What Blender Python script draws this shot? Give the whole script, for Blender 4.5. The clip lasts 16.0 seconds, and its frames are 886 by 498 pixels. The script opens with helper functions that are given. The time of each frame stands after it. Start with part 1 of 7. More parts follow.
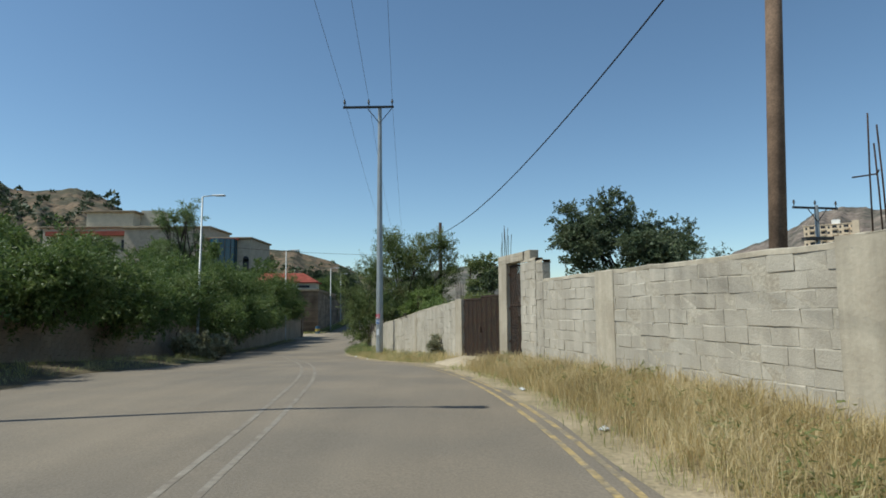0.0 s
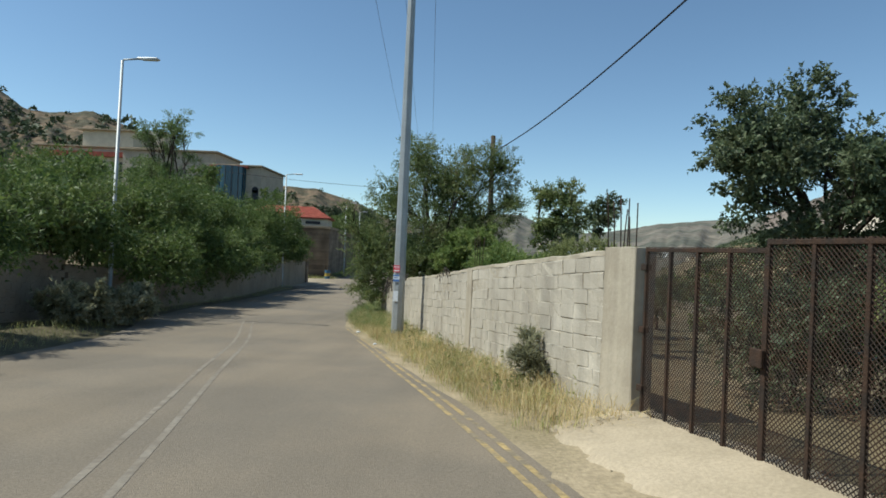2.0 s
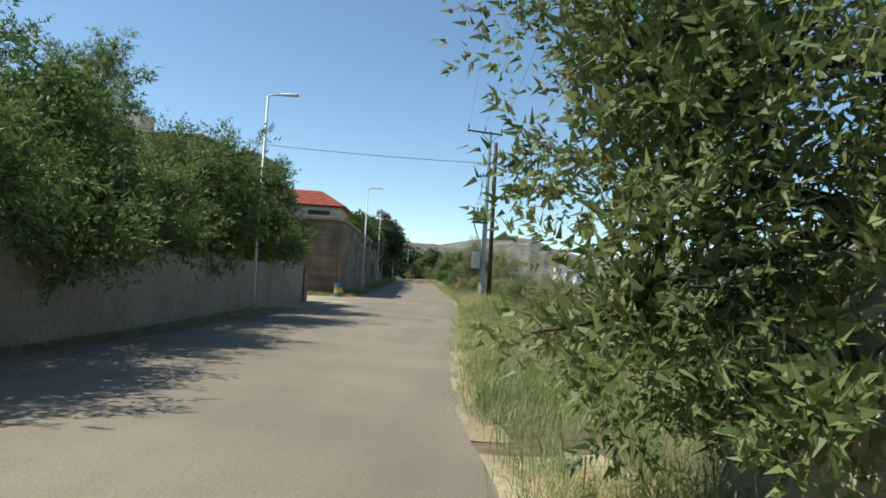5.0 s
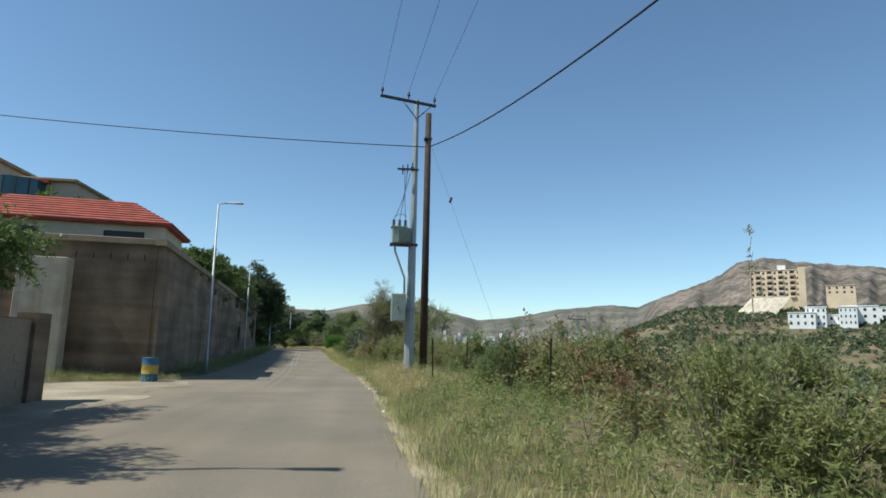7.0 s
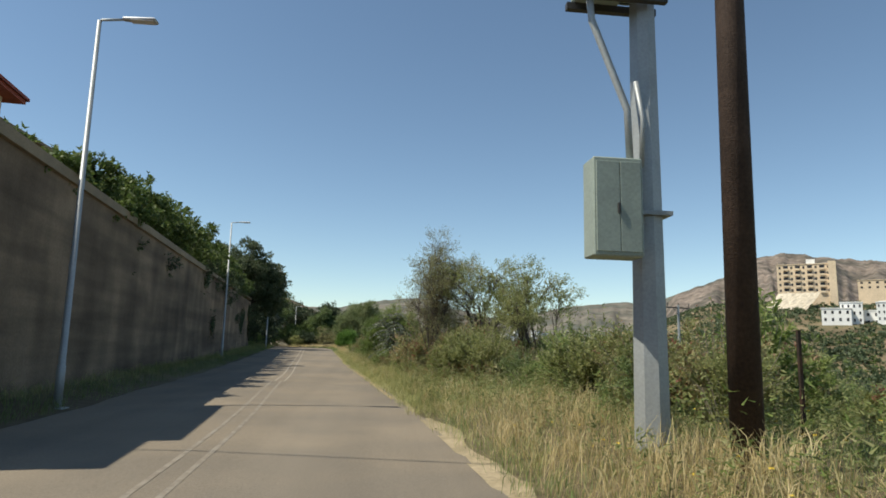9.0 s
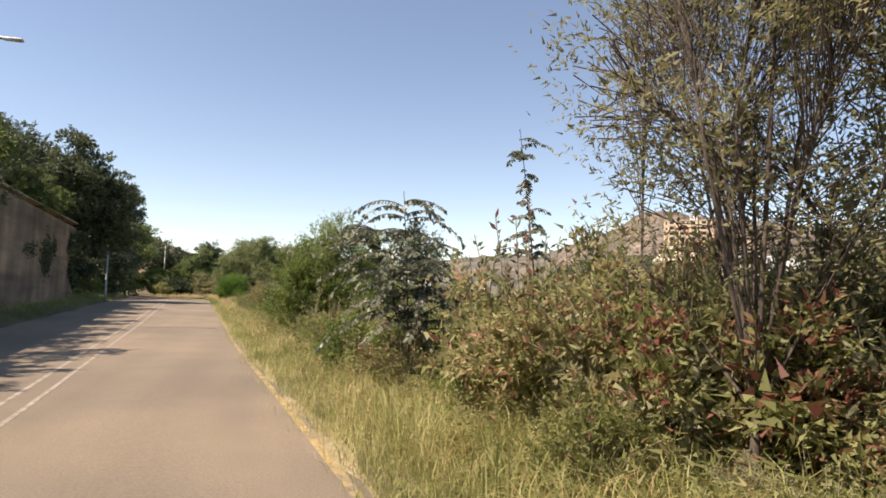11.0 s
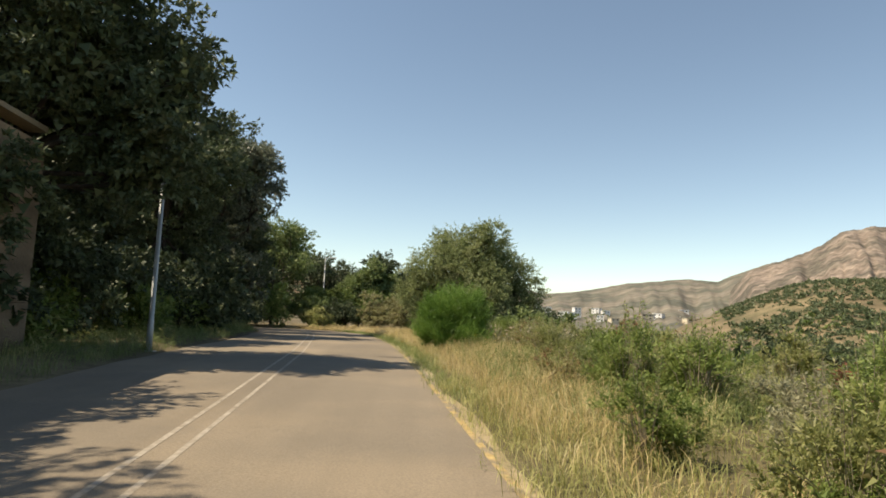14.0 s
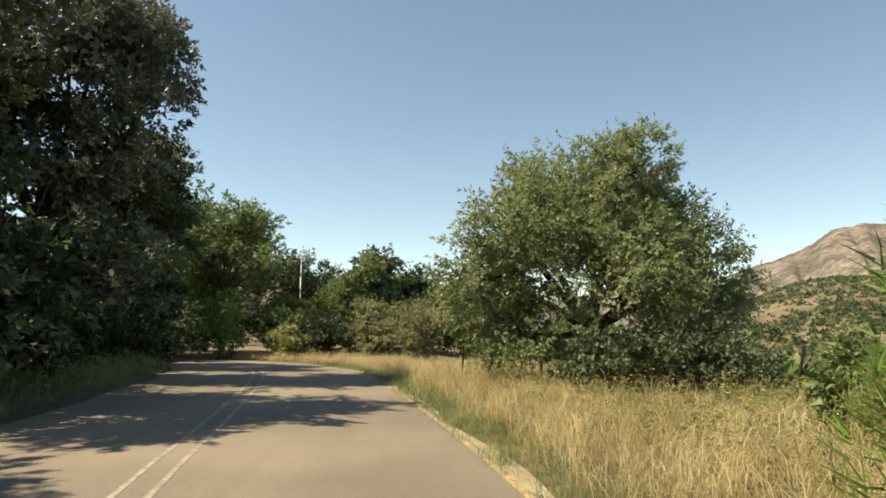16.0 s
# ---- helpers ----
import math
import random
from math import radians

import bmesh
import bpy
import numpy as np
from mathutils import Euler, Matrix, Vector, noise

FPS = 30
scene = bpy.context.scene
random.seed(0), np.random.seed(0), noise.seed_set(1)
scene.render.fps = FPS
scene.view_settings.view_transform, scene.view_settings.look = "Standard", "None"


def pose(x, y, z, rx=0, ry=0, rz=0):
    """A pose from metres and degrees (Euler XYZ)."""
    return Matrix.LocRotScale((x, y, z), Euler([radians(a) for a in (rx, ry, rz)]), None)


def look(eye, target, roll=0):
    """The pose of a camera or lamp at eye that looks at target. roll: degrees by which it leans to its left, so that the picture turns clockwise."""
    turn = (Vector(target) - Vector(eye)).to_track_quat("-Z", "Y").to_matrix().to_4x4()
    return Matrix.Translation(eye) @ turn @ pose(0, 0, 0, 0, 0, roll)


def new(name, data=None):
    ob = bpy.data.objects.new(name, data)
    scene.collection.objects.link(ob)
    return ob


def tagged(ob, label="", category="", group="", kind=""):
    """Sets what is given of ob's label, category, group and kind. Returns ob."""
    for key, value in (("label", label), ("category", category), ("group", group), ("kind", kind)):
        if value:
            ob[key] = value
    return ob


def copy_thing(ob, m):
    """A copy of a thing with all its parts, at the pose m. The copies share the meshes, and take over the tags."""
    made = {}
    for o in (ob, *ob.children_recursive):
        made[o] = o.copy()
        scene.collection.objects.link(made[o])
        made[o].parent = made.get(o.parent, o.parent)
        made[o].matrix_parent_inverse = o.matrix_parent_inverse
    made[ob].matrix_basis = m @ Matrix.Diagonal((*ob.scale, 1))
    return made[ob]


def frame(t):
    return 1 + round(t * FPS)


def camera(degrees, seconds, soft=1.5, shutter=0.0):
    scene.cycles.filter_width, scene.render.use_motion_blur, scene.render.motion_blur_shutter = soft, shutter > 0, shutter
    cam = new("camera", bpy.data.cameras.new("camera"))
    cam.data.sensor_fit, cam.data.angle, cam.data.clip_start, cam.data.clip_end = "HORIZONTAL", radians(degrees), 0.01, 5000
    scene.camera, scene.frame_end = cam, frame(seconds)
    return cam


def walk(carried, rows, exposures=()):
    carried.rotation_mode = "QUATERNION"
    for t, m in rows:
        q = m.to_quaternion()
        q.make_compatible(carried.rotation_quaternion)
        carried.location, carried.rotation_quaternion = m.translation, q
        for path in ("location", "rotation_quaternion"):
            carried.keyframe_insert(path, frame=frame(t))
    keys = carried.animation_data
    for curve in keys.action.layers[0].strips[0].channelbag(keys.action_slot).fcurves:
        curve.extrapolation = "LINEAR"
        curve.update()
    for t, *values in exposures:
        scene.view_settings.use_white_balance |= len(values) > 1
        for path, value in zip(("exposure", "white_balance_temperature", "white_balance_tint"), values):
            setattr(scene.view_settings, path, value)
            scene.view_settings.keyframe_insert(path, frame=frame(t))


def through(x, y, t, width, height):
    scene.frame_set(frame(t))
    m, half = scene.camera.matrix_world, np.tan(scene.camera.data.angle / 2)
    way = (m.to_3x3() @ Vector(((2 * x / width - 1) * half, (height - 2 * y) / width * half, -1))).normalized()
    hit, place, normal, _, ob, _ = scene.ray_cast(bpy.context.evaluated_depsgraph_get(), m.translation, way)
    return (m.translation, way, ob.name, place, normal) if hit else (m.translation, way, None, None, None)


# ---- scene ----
cam = camera(71.5, 16.0, soft=1.7)

PATH = [
    (0.0, 0.000, 0.000, 1.500, 95.35, 0.48, 0.07),
    (0.5, -0.060, 3.063, 1.620, 94.15, 0.38, 0.07),
    (1.0, -0.268, 6.479, 1.692, 93.24, 0.49, 2.37),
    (1.5, -0.653, 9.594, 1.660, 91.84, -0.52, 2.22),
    (2.0, -1.305, 12.974, 1.584, 90.34, -2.52, 2.11),
    (2.5, -2.075, 16.172, 1.428, 89.34, -3.20, 2.65),
    (3.0, -3.052, 19.844, 1.248, 90.73, -4.37, 3.20),
    (3.5, -4.030, 23.363, 0.986, 90.63, -4.31, 4.50),
    (4.0, -5.066, 27.384, 0.670, 90.63, -4.07, 5.29),
    (6.3, -7.455, 46.141, -0.051, 96.91, -3.13, -3.87),
    (6.5, -7.578, 47.935, -0.060, 97.54, -3.12, -4.98),
    (7.0, -7.892, 52.534, -0.098, 98.91, -1.41, -7.41),
    (7.5, -8.238, 56.955, -0.122, 98.91, -0.70, -7.48),
    (8.0, -8.600, 61.867, -0.123, 99.22, -0.48, -5.76),
    (8.5, -8.935, 66.466, -0.161, 99.02, -0.96, -6.29),
    (8.7, -9.046, 68.266, -0.172, 98.94, -1.23, -6.39),
    (10.8, -9.886, 89.759, -0.167, 94.65, -0.83, -13.70),
    (11.0, -10.074, 91.561, -0.176, 94.35, -1.72, -16.72),
    (11.5, -10.523, 96.851, -0.198, 94.03, -1.66, -17.40),
    (12.0, -11.104, 103.291, -0.201, 95.66, -1.20, -9.57),
    (12.5, -11.627, 108.706, -0.188, 95.98, -1.31, -5.97),
    (13.0, -12.178, 114.209, -0.115, 96.10, -1.92, -3.98),
    (13.5, -12.694, 118.983, -0.073, 96.14, -2.07, -2.60),
    (14.0, -13.221, 124.065, -0.003, 96.35, -2.23, -2.31),
    (14.5, -13.669, 128.651, 0.066, 96.79, -2.24, -2.64),
    (15.0, -14.137, 133.695, 0.120, 97.10, -1.62, -3.04),
    (15.5, -14.592, 138.084, 0.180, 97.24, -1.21, -3.42),
    (16.0, -15.168, 142.779, 0.245, 97.45, -0.29, -3.29),
]
walk(cam, [(t, pose(*v)) for t, *v in PATH],
     exposures=[(0, -0.14, 6000, 3), (1.0, -0.04, 6050, 3), (3.0, 0.12, 6150, 3), (4.0, 0.45, 6300, 3), (6.5, 0.15, 5950, 3), (8.7, 0.1, 6500, 5), (11.0, 0.7, 7650, 22), (12.5, 0.55, 7450, 17), (14.0, 0.52, 8000, 11), (16, 0.68, 8150, 8)])

# ---- light: midday sun from the uphill side, clear sky ----
SUN_FROM = Vector((-6.0, -0.95, 8.8)).normalized()
world = bpy.data.worlds.new("sky")
scene.world = world
world.use_nodes = True
wn = world.node_tree
sky = wn.nodes.new("ShaderNodeTexSky")
sky.sky_type, sky.sun_disc = "NISHITA", False
sky.sun_elevation = math.asin(SUN_FROM.z)
sky.sun_rotation = math.atan2(SUN_FROM.x, SUN_FROM.y)
sky.altitude, sky.air_density, sky.dust_density, sky.ozone_density = 1200, 1.0, 0.35, 0.25
tint = wn.nodes.new("ShaderNodeMix")
tint.data_type, tint.blend_type = "RGBA", "MULTIPLY"
tint.inputs[0].default_value, tint.inputs[7].default_value = 1, (0.95, 1.01, 1.0, 1)
wn.links.new(sky.outputs[0], tint.inputs[6])
wn.links.new(tint.outputs[2], wn.nodes["Background"].inputs[0])
wn.nodes["Background"].inputs[1].default_value = 0.126
sun_data = bpy.data.lights.new("sun", "SUN")
sun_data.energy, sun_data.angle, sun_data.color = 5.0, radians(0.53), (1.0, 0.94, 0.83)
sun = new("sun", sun_data)
sun.matrix_world = look(SUN_FROM * 100, (0, 0, 0))

# ---- materials ----
def mat(name, base, rough=0.8, metal=0.0, var=0.25, scale=3.0, fine=40.0, bump=0.3, bump_scale=60.0, second=None, spread=(0.4, 0.62), random_mix=0.0, random_col=None, spec=0.3, bands=None, bump_dist=0.02):
    """A surface with stains at a large scale, grain at a fine one and relief."""
    m = bpy.data.materials.new(name)
    m.use_nodes = True
    nt = m.node_tree
    L, N = nt.links.new, nt.nodes.new
    bsdf = nt.nodes["Principled BSDF"]
    bsdf.inputs["Roughness"].default_value, bsdf.inputs["Metallic"].default_value = rough, metal
    bsdf.inputs["Specular IOR Level"].default_value = spec
    geo = N("ShaderNodeNewGeometry")
    big, small = N("ShaderNodeTexNoise"), N("ShaderNodeTexNoise")
    for n, s in ((big, scale), (small, fine)):
        n.inputs["Scale"].default_value, n.inputs["Detail"].default_value = s, 5
        L(geo.outputs["Position"], n.inputs["Vector"])
    ramp = N("ShaderNodeValToRGB")
    ramp.color_ramp.elements[0].position, ramp.color_ramp.elements[1].position = spread
    other = second or tuple(c * (1 - var) for c in base)
    ramp.color_ramp.elements[0].color, ramp.color_ramp.elements[1].color = (*other, 1), (*base, 1)
    L(big.outputs["Fac"], ramp.inputs["Fac"])
    grain = N("ShaderNodeMapRange")
    grain.inputs[1].default_value, grain.inputs[2].default_value = 0.3, 0.7
    grain.inputs[3].default_value, grain.inputs[4].default_value = 1 - var, 1 + var * 0.5
    L(small.outputs["Fac"], grain.inputs[0])
    mul = N("ShaderNodeMix")
    mul.data_type, mul.blend_type = "RGBA", "MULTIPLY"
    mul.inputs[0].default_value = 1
    L(ramp.outputs["Color"], mul.inputs[6])
    L(grain.outputs[0], mul.inputs[7])
    out = mul.outputs[2]
    for sx, sy, sz, lo, hi in bands or ():
        warp, drag = N("ShaderNodeMapping"), N("ShaderNodeTexNoise")
        warp.inputs["Scale"].default_value = (sx, sy, sz)
        drag.inputs["Scale"].default_value, drag.inputs["Detail"].default_value = 1.0, 4
        L(geo.outputs["Position"], warp.inputs["Vector"])
        L(warp.outputs[0], drag.inputs["Vector"])
        span = N("ShaderNodeMapRange")
        span.inputs[1].default_value, span.inputs[2].default_value = 0.35, 0.65
        span.inputs[3].default_value, span.inputs[4].default_value = lo, hi
        L(drag.outputs["Fac"], span.inputs[0])
        mix = N("ShaderNodeMix")
        mix.data_type, mix.blend_type = "RGBA", "MULTIPLY"
        mix.inputs[0].default_value = 1
        L(out, mix.inputs[6])
        L(span.outputs[0], mix.inputs[7])
        out = mix.outputs[2]
    if random_mix:
        info = N("ShaderNodeObjectInfo")
        mix = N("ShaderNodeMix")
        mix.data_type, mix.blend_type = "RGBA", "MIX"
        fac = N("ShaderNodeMath")
        fac.operation = "MULTIPLY"
        fac.inputs[1].default_value = random_mix
        L(info.outputs["Random"], fac.inputs[0])
        L(fac.outputs[0], mix.inputs[0])
        L(out, mix.inputs[6])
        mix.inputs[7].default_value = (*random_col, 1)
        out = mix.outputs[2]
    L(out, bsdf.inputs["Base Color"])
    if bump:
        bn, bt = N("ShaderNodeBump"), N("ShaderNodeTexNoise")
        bt.inputs["Scale"].default_value, bt.inputs["Detail"].default_value = bump_scale, 4
        L(geo.outputs["Position"], bt.inputs["Vector"])
        L(bt.outputs["Fac"], bn.inputs["Height"])
        bn.inputs["Strength"].default_value, bn.inputs["Distance"].default_value = bump, bump_dist
        L(bn.outputs[0], bsdf.inputs["Normal"])
    return m


def leaf_mat(name, colours, rough=0.55, through=0.3):
    """Leaves: each one its own tint, partly lit through from behind."""
    m = bpy.data.materials.new(name)
    m.use_nodes = True
    nt = m.node_tree
    L, N = nt.links.new, nt.nodes.new
    bsdf = nt.nodes["Principled BSDF"]
    bsdf.inputs["Roughness"].default_value = rough
    bsdf.inputs["Specular IOR Level"].default_value = 0.35
    geo = N("ShaderNodeNewGeometry")
    ramp = N("ShaderNodeValToRGB")
    els = ramp.color_ramp.elements
    while len(els) < len(colours):
        els.new(0.5)
    for i, c in enumerate(colours):
        els[i].position, els[i].color = i / (len(colours) - 1), (*c, 1)
    patch = N("ShaderNodeTexNoise")
    patch.inputs["Scale"].default_value = 0.9
    L(geo.outputs["Position"], patch.inputs["Vector"])
    add = N("ShaderNodeMath")
    add.operation = "MULTIPLY_ADD"
    add.inputs[1].default_value = 0.6
    L(geo.outputs["Random Per Island"], add.inputs[0])
    sub = N("ShaderNodeMath")
    sub.operation = "MULTIPLY_ADD"
    sub.inputs[1].default_value, sub.inputs[2].default_value = 1.4, -0.5
    L(patch.outputs["Fac"], sub.inputs[0])
    L(sub.outputs[0], add.inputs[2])
    L(add.outputs[0], ramp.inputs["Fac"])
    L(ramp.outputs["Color"], bsdf.inputs["Base Color"])
    tr, mix = N("ShaderNodeBsdfTranslucent"), N("ShaderNodeMixShader")
    L(ramp.outputs["Color"], tr.inputs["Color"])
    mix.inputs[0].default_value = through
    L(bsdf.outputs[0], mix.inputs[1])
    L(tr.outputs[0], mix.inputs[2])
    L(mix.outputs[0], nt.nodes["Material Output"].inputs["Surface"])
    return m


ASPHALT = mat("asphalt", (0.25, 0.204, 0.148), 0.9, var=0.2, scale=0.35, fine=45, bump=0.5, bump_scale=90, second=(0.2, 0.168, 0.128), bands=((1.3, 0.03, 1, 0.93, 1.05), (0.5, 0.25, 1, 0.93, 1.04)))
SOIL = mat("dry_soil", (0.215, 0.163, 0.095), 0.95, var=0.35, scale=0.06, fine=3.5, bump=0.8, bump_scale=9, second=(0.135, 0.115, 0.06), spread=(0.4, 0.6), bands=((0.012, 0.035, 0.1, 0.6, 1.15), (0.3, 0.3, 0.3, 0.8, 1.12)))
GRAVEL = mat("gravel", (0.42, 0.35, 0.25), 0.95, var=0.3, scale=0.5, fine=24, bump=0.7, bump_scale=35, second=(0.26, 0.212, 0.15))
BLOCK = mat("concrete_block", (0.54, 0.49, 0.4), 0.92, var=0.1, scale=1.1, fine=22, bump=0.35, bump_scale=40, second=(0.45, 0.4, 0.32), random_mix=0.6, random_col=(0.43, 0.385, 0.31), bands=((2.5, 2.5, 0.5, 0.86, 1.05), (3.5, 3.5, 0.22, 0.8, 1.06), (0.6, 0.6, 0.9, 0.9, 1.08)))
MORTAR = mat("mortar", (0.5, 0.45, 0.36), 0.95, var=0.2, scale=2, fine=20, bump=0.6, bump_scale=25, second=(0.4, 0.35, 0.27))
SAND = mat("sandy_verge", (0.4, 0.32, 0.205), 0.95, var=0.25, scale=1.2, fine=18, bump=0.7, bump_scale=25, second=(0.29, 0.235, 0.14))
CONCRETE = mat("cast_concrete", (0.49, 0.43, 0.33), 0.92, var=0.07, scale=1.6, fine=14, bump=0.35, bump_scale=22, second=(0.4, 0.345, 0.26), bands=((5, 5, 0.25, 0.84, 1.06),))
APRON = mat("pale_concrete", (0.47, 0.385, 0.27), 0.9, var=0.15, scale=1.2, fine=30, bump=0.4, second=(0.39, 0.32, 0.22))
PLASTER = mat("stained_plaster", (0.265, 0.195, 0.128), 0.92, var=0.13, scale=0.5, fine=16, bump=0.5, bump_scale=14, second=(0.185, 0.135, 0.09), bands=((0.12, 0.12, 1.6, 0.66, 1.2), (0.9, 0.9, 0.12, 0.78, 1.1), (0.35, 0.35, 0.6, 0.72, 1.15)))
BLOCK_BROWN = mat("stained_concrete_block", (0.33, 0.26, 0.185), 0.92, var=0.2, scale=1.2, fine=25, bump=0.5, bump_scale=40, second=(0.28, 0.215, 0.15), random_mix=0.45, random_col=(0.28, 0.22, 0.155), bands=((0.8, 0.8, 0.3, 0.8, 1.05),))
COPING = mat("coping_concrete", (0.34, 0.27, 0.18), 0.9, var=0.2, scale=1, fine=30)
GALV = mat("galvanised_steel", (0.4, 0.42, 0.42), 0.5, 0.35, var=0.12, scale=2, fine=30, bump=0.1)
DARK_STEEL = mat("dark_steel", (0.09, 0.085, 0.08), 0.55, 0.5, var=0.2, scale=5, fine=60, bump=0.2)
RUST = mat("rusty_steel", (0.045, 0.034, 0.027), 0.85, 0.3, var=0.35, scale=6, fine=60, bump=0.4, second=(0.07, 0.042, 0.028))
WOOD_PALE = mat("weathered_pole_wood", (0.26, 0.17, 0.11), 0.85, var=0.3, scale=3, fine=30, bump=0.4)
WOOD_DARK = mat("creosoted_pole_wood", (0.07, 0.045, 0.033), 0.8, var=0.3, scale=3, fine=30, bump=0.4)
WIRE = mat("black_cable", (0.02, 0.02, 0.022), 0.6, var=0.1, bump=0)
THIN_WIRE = mat("conductor", (0.16, 0.17, 0.19), 0.5, 0.4, var=0.1, bump=0)
YELLOW = mat("worn_yellow_paint", (0.43, 0.315, 0.14), 0.85, var=0.3, scale=4, fine=18, second=(0.25, 0.205, 0.14), spread=(0.42, 0.6))
WHITE_LINE = mat("worn_white_paint", (0.36, 0.32, 0.262), 0.85, var=0.25, scale=5, fine=14, second=(0.25, 0.212, 0.165), spread=(0.36, 0.6))
GHOST_LINE = mat("nearly_gone_white_paint", (0.27, 0.236, 0.188), 0.85, var=0.2, scale=4, fine=14, second=(0.215, 0.18, 0.138), spread=(0.4, 0.62))
ROOF_RED = mat("red_roof_tile", (0.4, 0.1, 0.065), 0.75, var=0.25, scale=2, fine=20, bump=0.3)
CREAM = mat("cream_render", (0.62, 0.55, 0.42), 0.88, var=0.12, scale=1, fine=20)
STONE_WALL = mat("beige_stone", (0.5, 0.42, 0.32), 0.88, var=0.15, scale=1.5, fine=10)
WHITE_WALL = mat("white_render", (0.8, 0.79, 0.76), 0.85, var=0.08, scale=0.2, fine=3, bump=0)
APT_WALL = mat("ochre_render", (0.72, 0.57, 0.4), 0.88, var=0.12, scale=0.1, fine=1, bump=0)
DARK_OPENING = mat("dark_window", (0.035, 0.035, 0.04), 0.35, var=0.2, scale=0.5, bump=0)
BLUE_GLASS = mat("blue_glass", (0.018, 0.075, 0.11), 0.15, var=0.15, scale=0.6, bump=0, spec=0.6)
TIN_GREEN = mat("grey_green_paint", (0.33, 0.38, 0.33), 0.55, 0.1, var=0.12, scale=3, fine=30, bump=0.1)
LIGHT_METAL = mat("lamp_grey", (0.5, 0.51, 0.52), 0.45, 0.3, var=0.08, bump=0)
LENS = mat("lamp_lens", (0.75, 0.75, 0.72), 0.3, var=0.05, bump=0)
PORCELAIN = mat("brown_porcelain", (0.04, 0.035, 0.033), 0.5, var=0.1, bump=0, spec=0.4)
STICKER_RED = mat("red_sticker", (0.62, 0.05, 0.08), 0.6, var=0.1, scale=8, bump=0)
STICKER_WHITE = mat("white_paper", (0.72, 0.74, 0.76), 0.7, var=0.12, scale=9, bump=0)
STICKER_BLUE = mat("blue_print", (0.08, 0.18, 0.42), 0.6, var=0.1, bump=0)
BARREL_BLUE = mat("blue_paint", (0.06, 0.16, 0.27), 0.6, var=0.25, scale=5, fine=30)
BARREL_YELLOW = mat("yellow_paint", (0.5, 0.36, 0.07), 0.6, var=0.25, scale=5, fine=30)
BARK = mat("bark", (0.075, 0.058, 0.045), 0.95, var=0.35, scale=6, fine=40, bump=0.8, bump_scale=30)
BARK_PALE = mat("pale_stem", (0.36, 0.31, 0.23), 0.9, var=0.3, scale=6, fine=40, bump=0.4)
TWIG = mat("grey_twig", (0.14, 0.115, 0.095), 0.9, var=0.3, scale=6, fine=40, bump=0.3)
HILL = mat("scrub_hillside", (0.175, 0.125, 0.078), 0.95, var=0.45, scale=0.09, fine=0.5, bump=1.0, bump_scale=0.16, bump_dist=2.5, second=(0.085, 0.075, 0.045), spread=(0.42, 0.56))
HILL_FAR = mat("far_hillside", (0.19, 0.165, 0.13), 0.95, var=0.3, scale=0.012, fine=0.07, bump=0.8, bump_scale=0.022, bump_dist=14, second=(0.105, 0.105, 0.08), bands=((0.03, 0.03, 0.03, 0.8, 1.15),))
HILL_ROCK = mat("rocky_hillside", (0.235, 0.187, 0.15), 0.95, var=0.5, scale=0.02, fine=0.11, bump=0.6, bump_scale=0.035, bump_dist=12, second=(0.12, 0.105, 0.082), spread=(0.42, 0.58), bands=((0.05, 0.05, 0.05, 0.7, 1.2),))
PALE_CUT = mat("pale_rock_cutting", (0.66, 0.57, 0.44), 0.95, var=0.2, scale=0.06, fine=0.6, bump=0)

L_ACACIA = leaf_mat("acacia_leaf", [(0.045, 0.075, 0.018), (0.092, 0.142, 0.035), (0.155, 0.205, 0.056), (0.225, 0.255, 0.092)], through=0.36)
L_DARK = leaf_mat("dark_green_leaf", [(0.025, 0.039, 0.018), (0.050, 0.073, 0.032), (0.083, 0.109, 0.052), (0.125, 0.146, 0.079)], rough=0.6, through=0.15)
L_JUNIPER = leaf_mat("juniper_leaf", [(0.056, 0.077, 0.027), (0.125, 0.169, 0.056), (0.213, 0.256, 0.088), (0.325, 0.294, 0.150)], through=0.35)
L_BRIGHT = leaf_mat("bright_leaf", [(0.090, 0.134, 0.037), (0.156, 0.224, 0.057), (0.246, 0.308, 0.092), (0.360, 0.381, 0.155)], through=0.45)
L_GLOSSY = leaf_mat("glossy_grey_green_leaf", [(0.058, 0.081, 0.052), (0.111, 0.135, 0.091), (0.182, 0.202, 0.140), (0.273, 0.280, 0.208)], rough=0.38, through=0.2)
L_BROOM = leaf_mat("broom_shoot", [(0.062, 0.125, 0.025), (0.106, 0.206, 0.037), (0.163, 0.281, 0.056), (0.250, 0.362, 0.094)], through=0.35)
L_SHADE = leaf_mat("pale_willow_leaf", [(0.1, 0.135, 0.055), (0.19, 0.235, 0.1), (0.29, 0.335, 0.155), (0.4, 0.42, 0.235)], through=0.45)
L_MID = leaf_mat("grey_green_leaf", [(0.040, 0.059, 0.028), (0.079, 0.109, 0.050), (0.130, 0.160, 0.078), (0.187, 0.204, 0.116)], through=0.25)
L_WILLOW = leaf_mat("willow_leaf", [(0.07, 0.105, 0.036), (0.135, 0.188, 0.064), (0.212, 0.27, 0.105), (0.3, 0.335, 0.165)], through=0.42)
L_WEED = leaf_mat("weed_leaf", [(0.127, 0.146, 0.054), (0.230, 0.258, 0.090), (0.345, 0.358, 0.150), (0.460, 0.426, 0.228)], through=0.55)
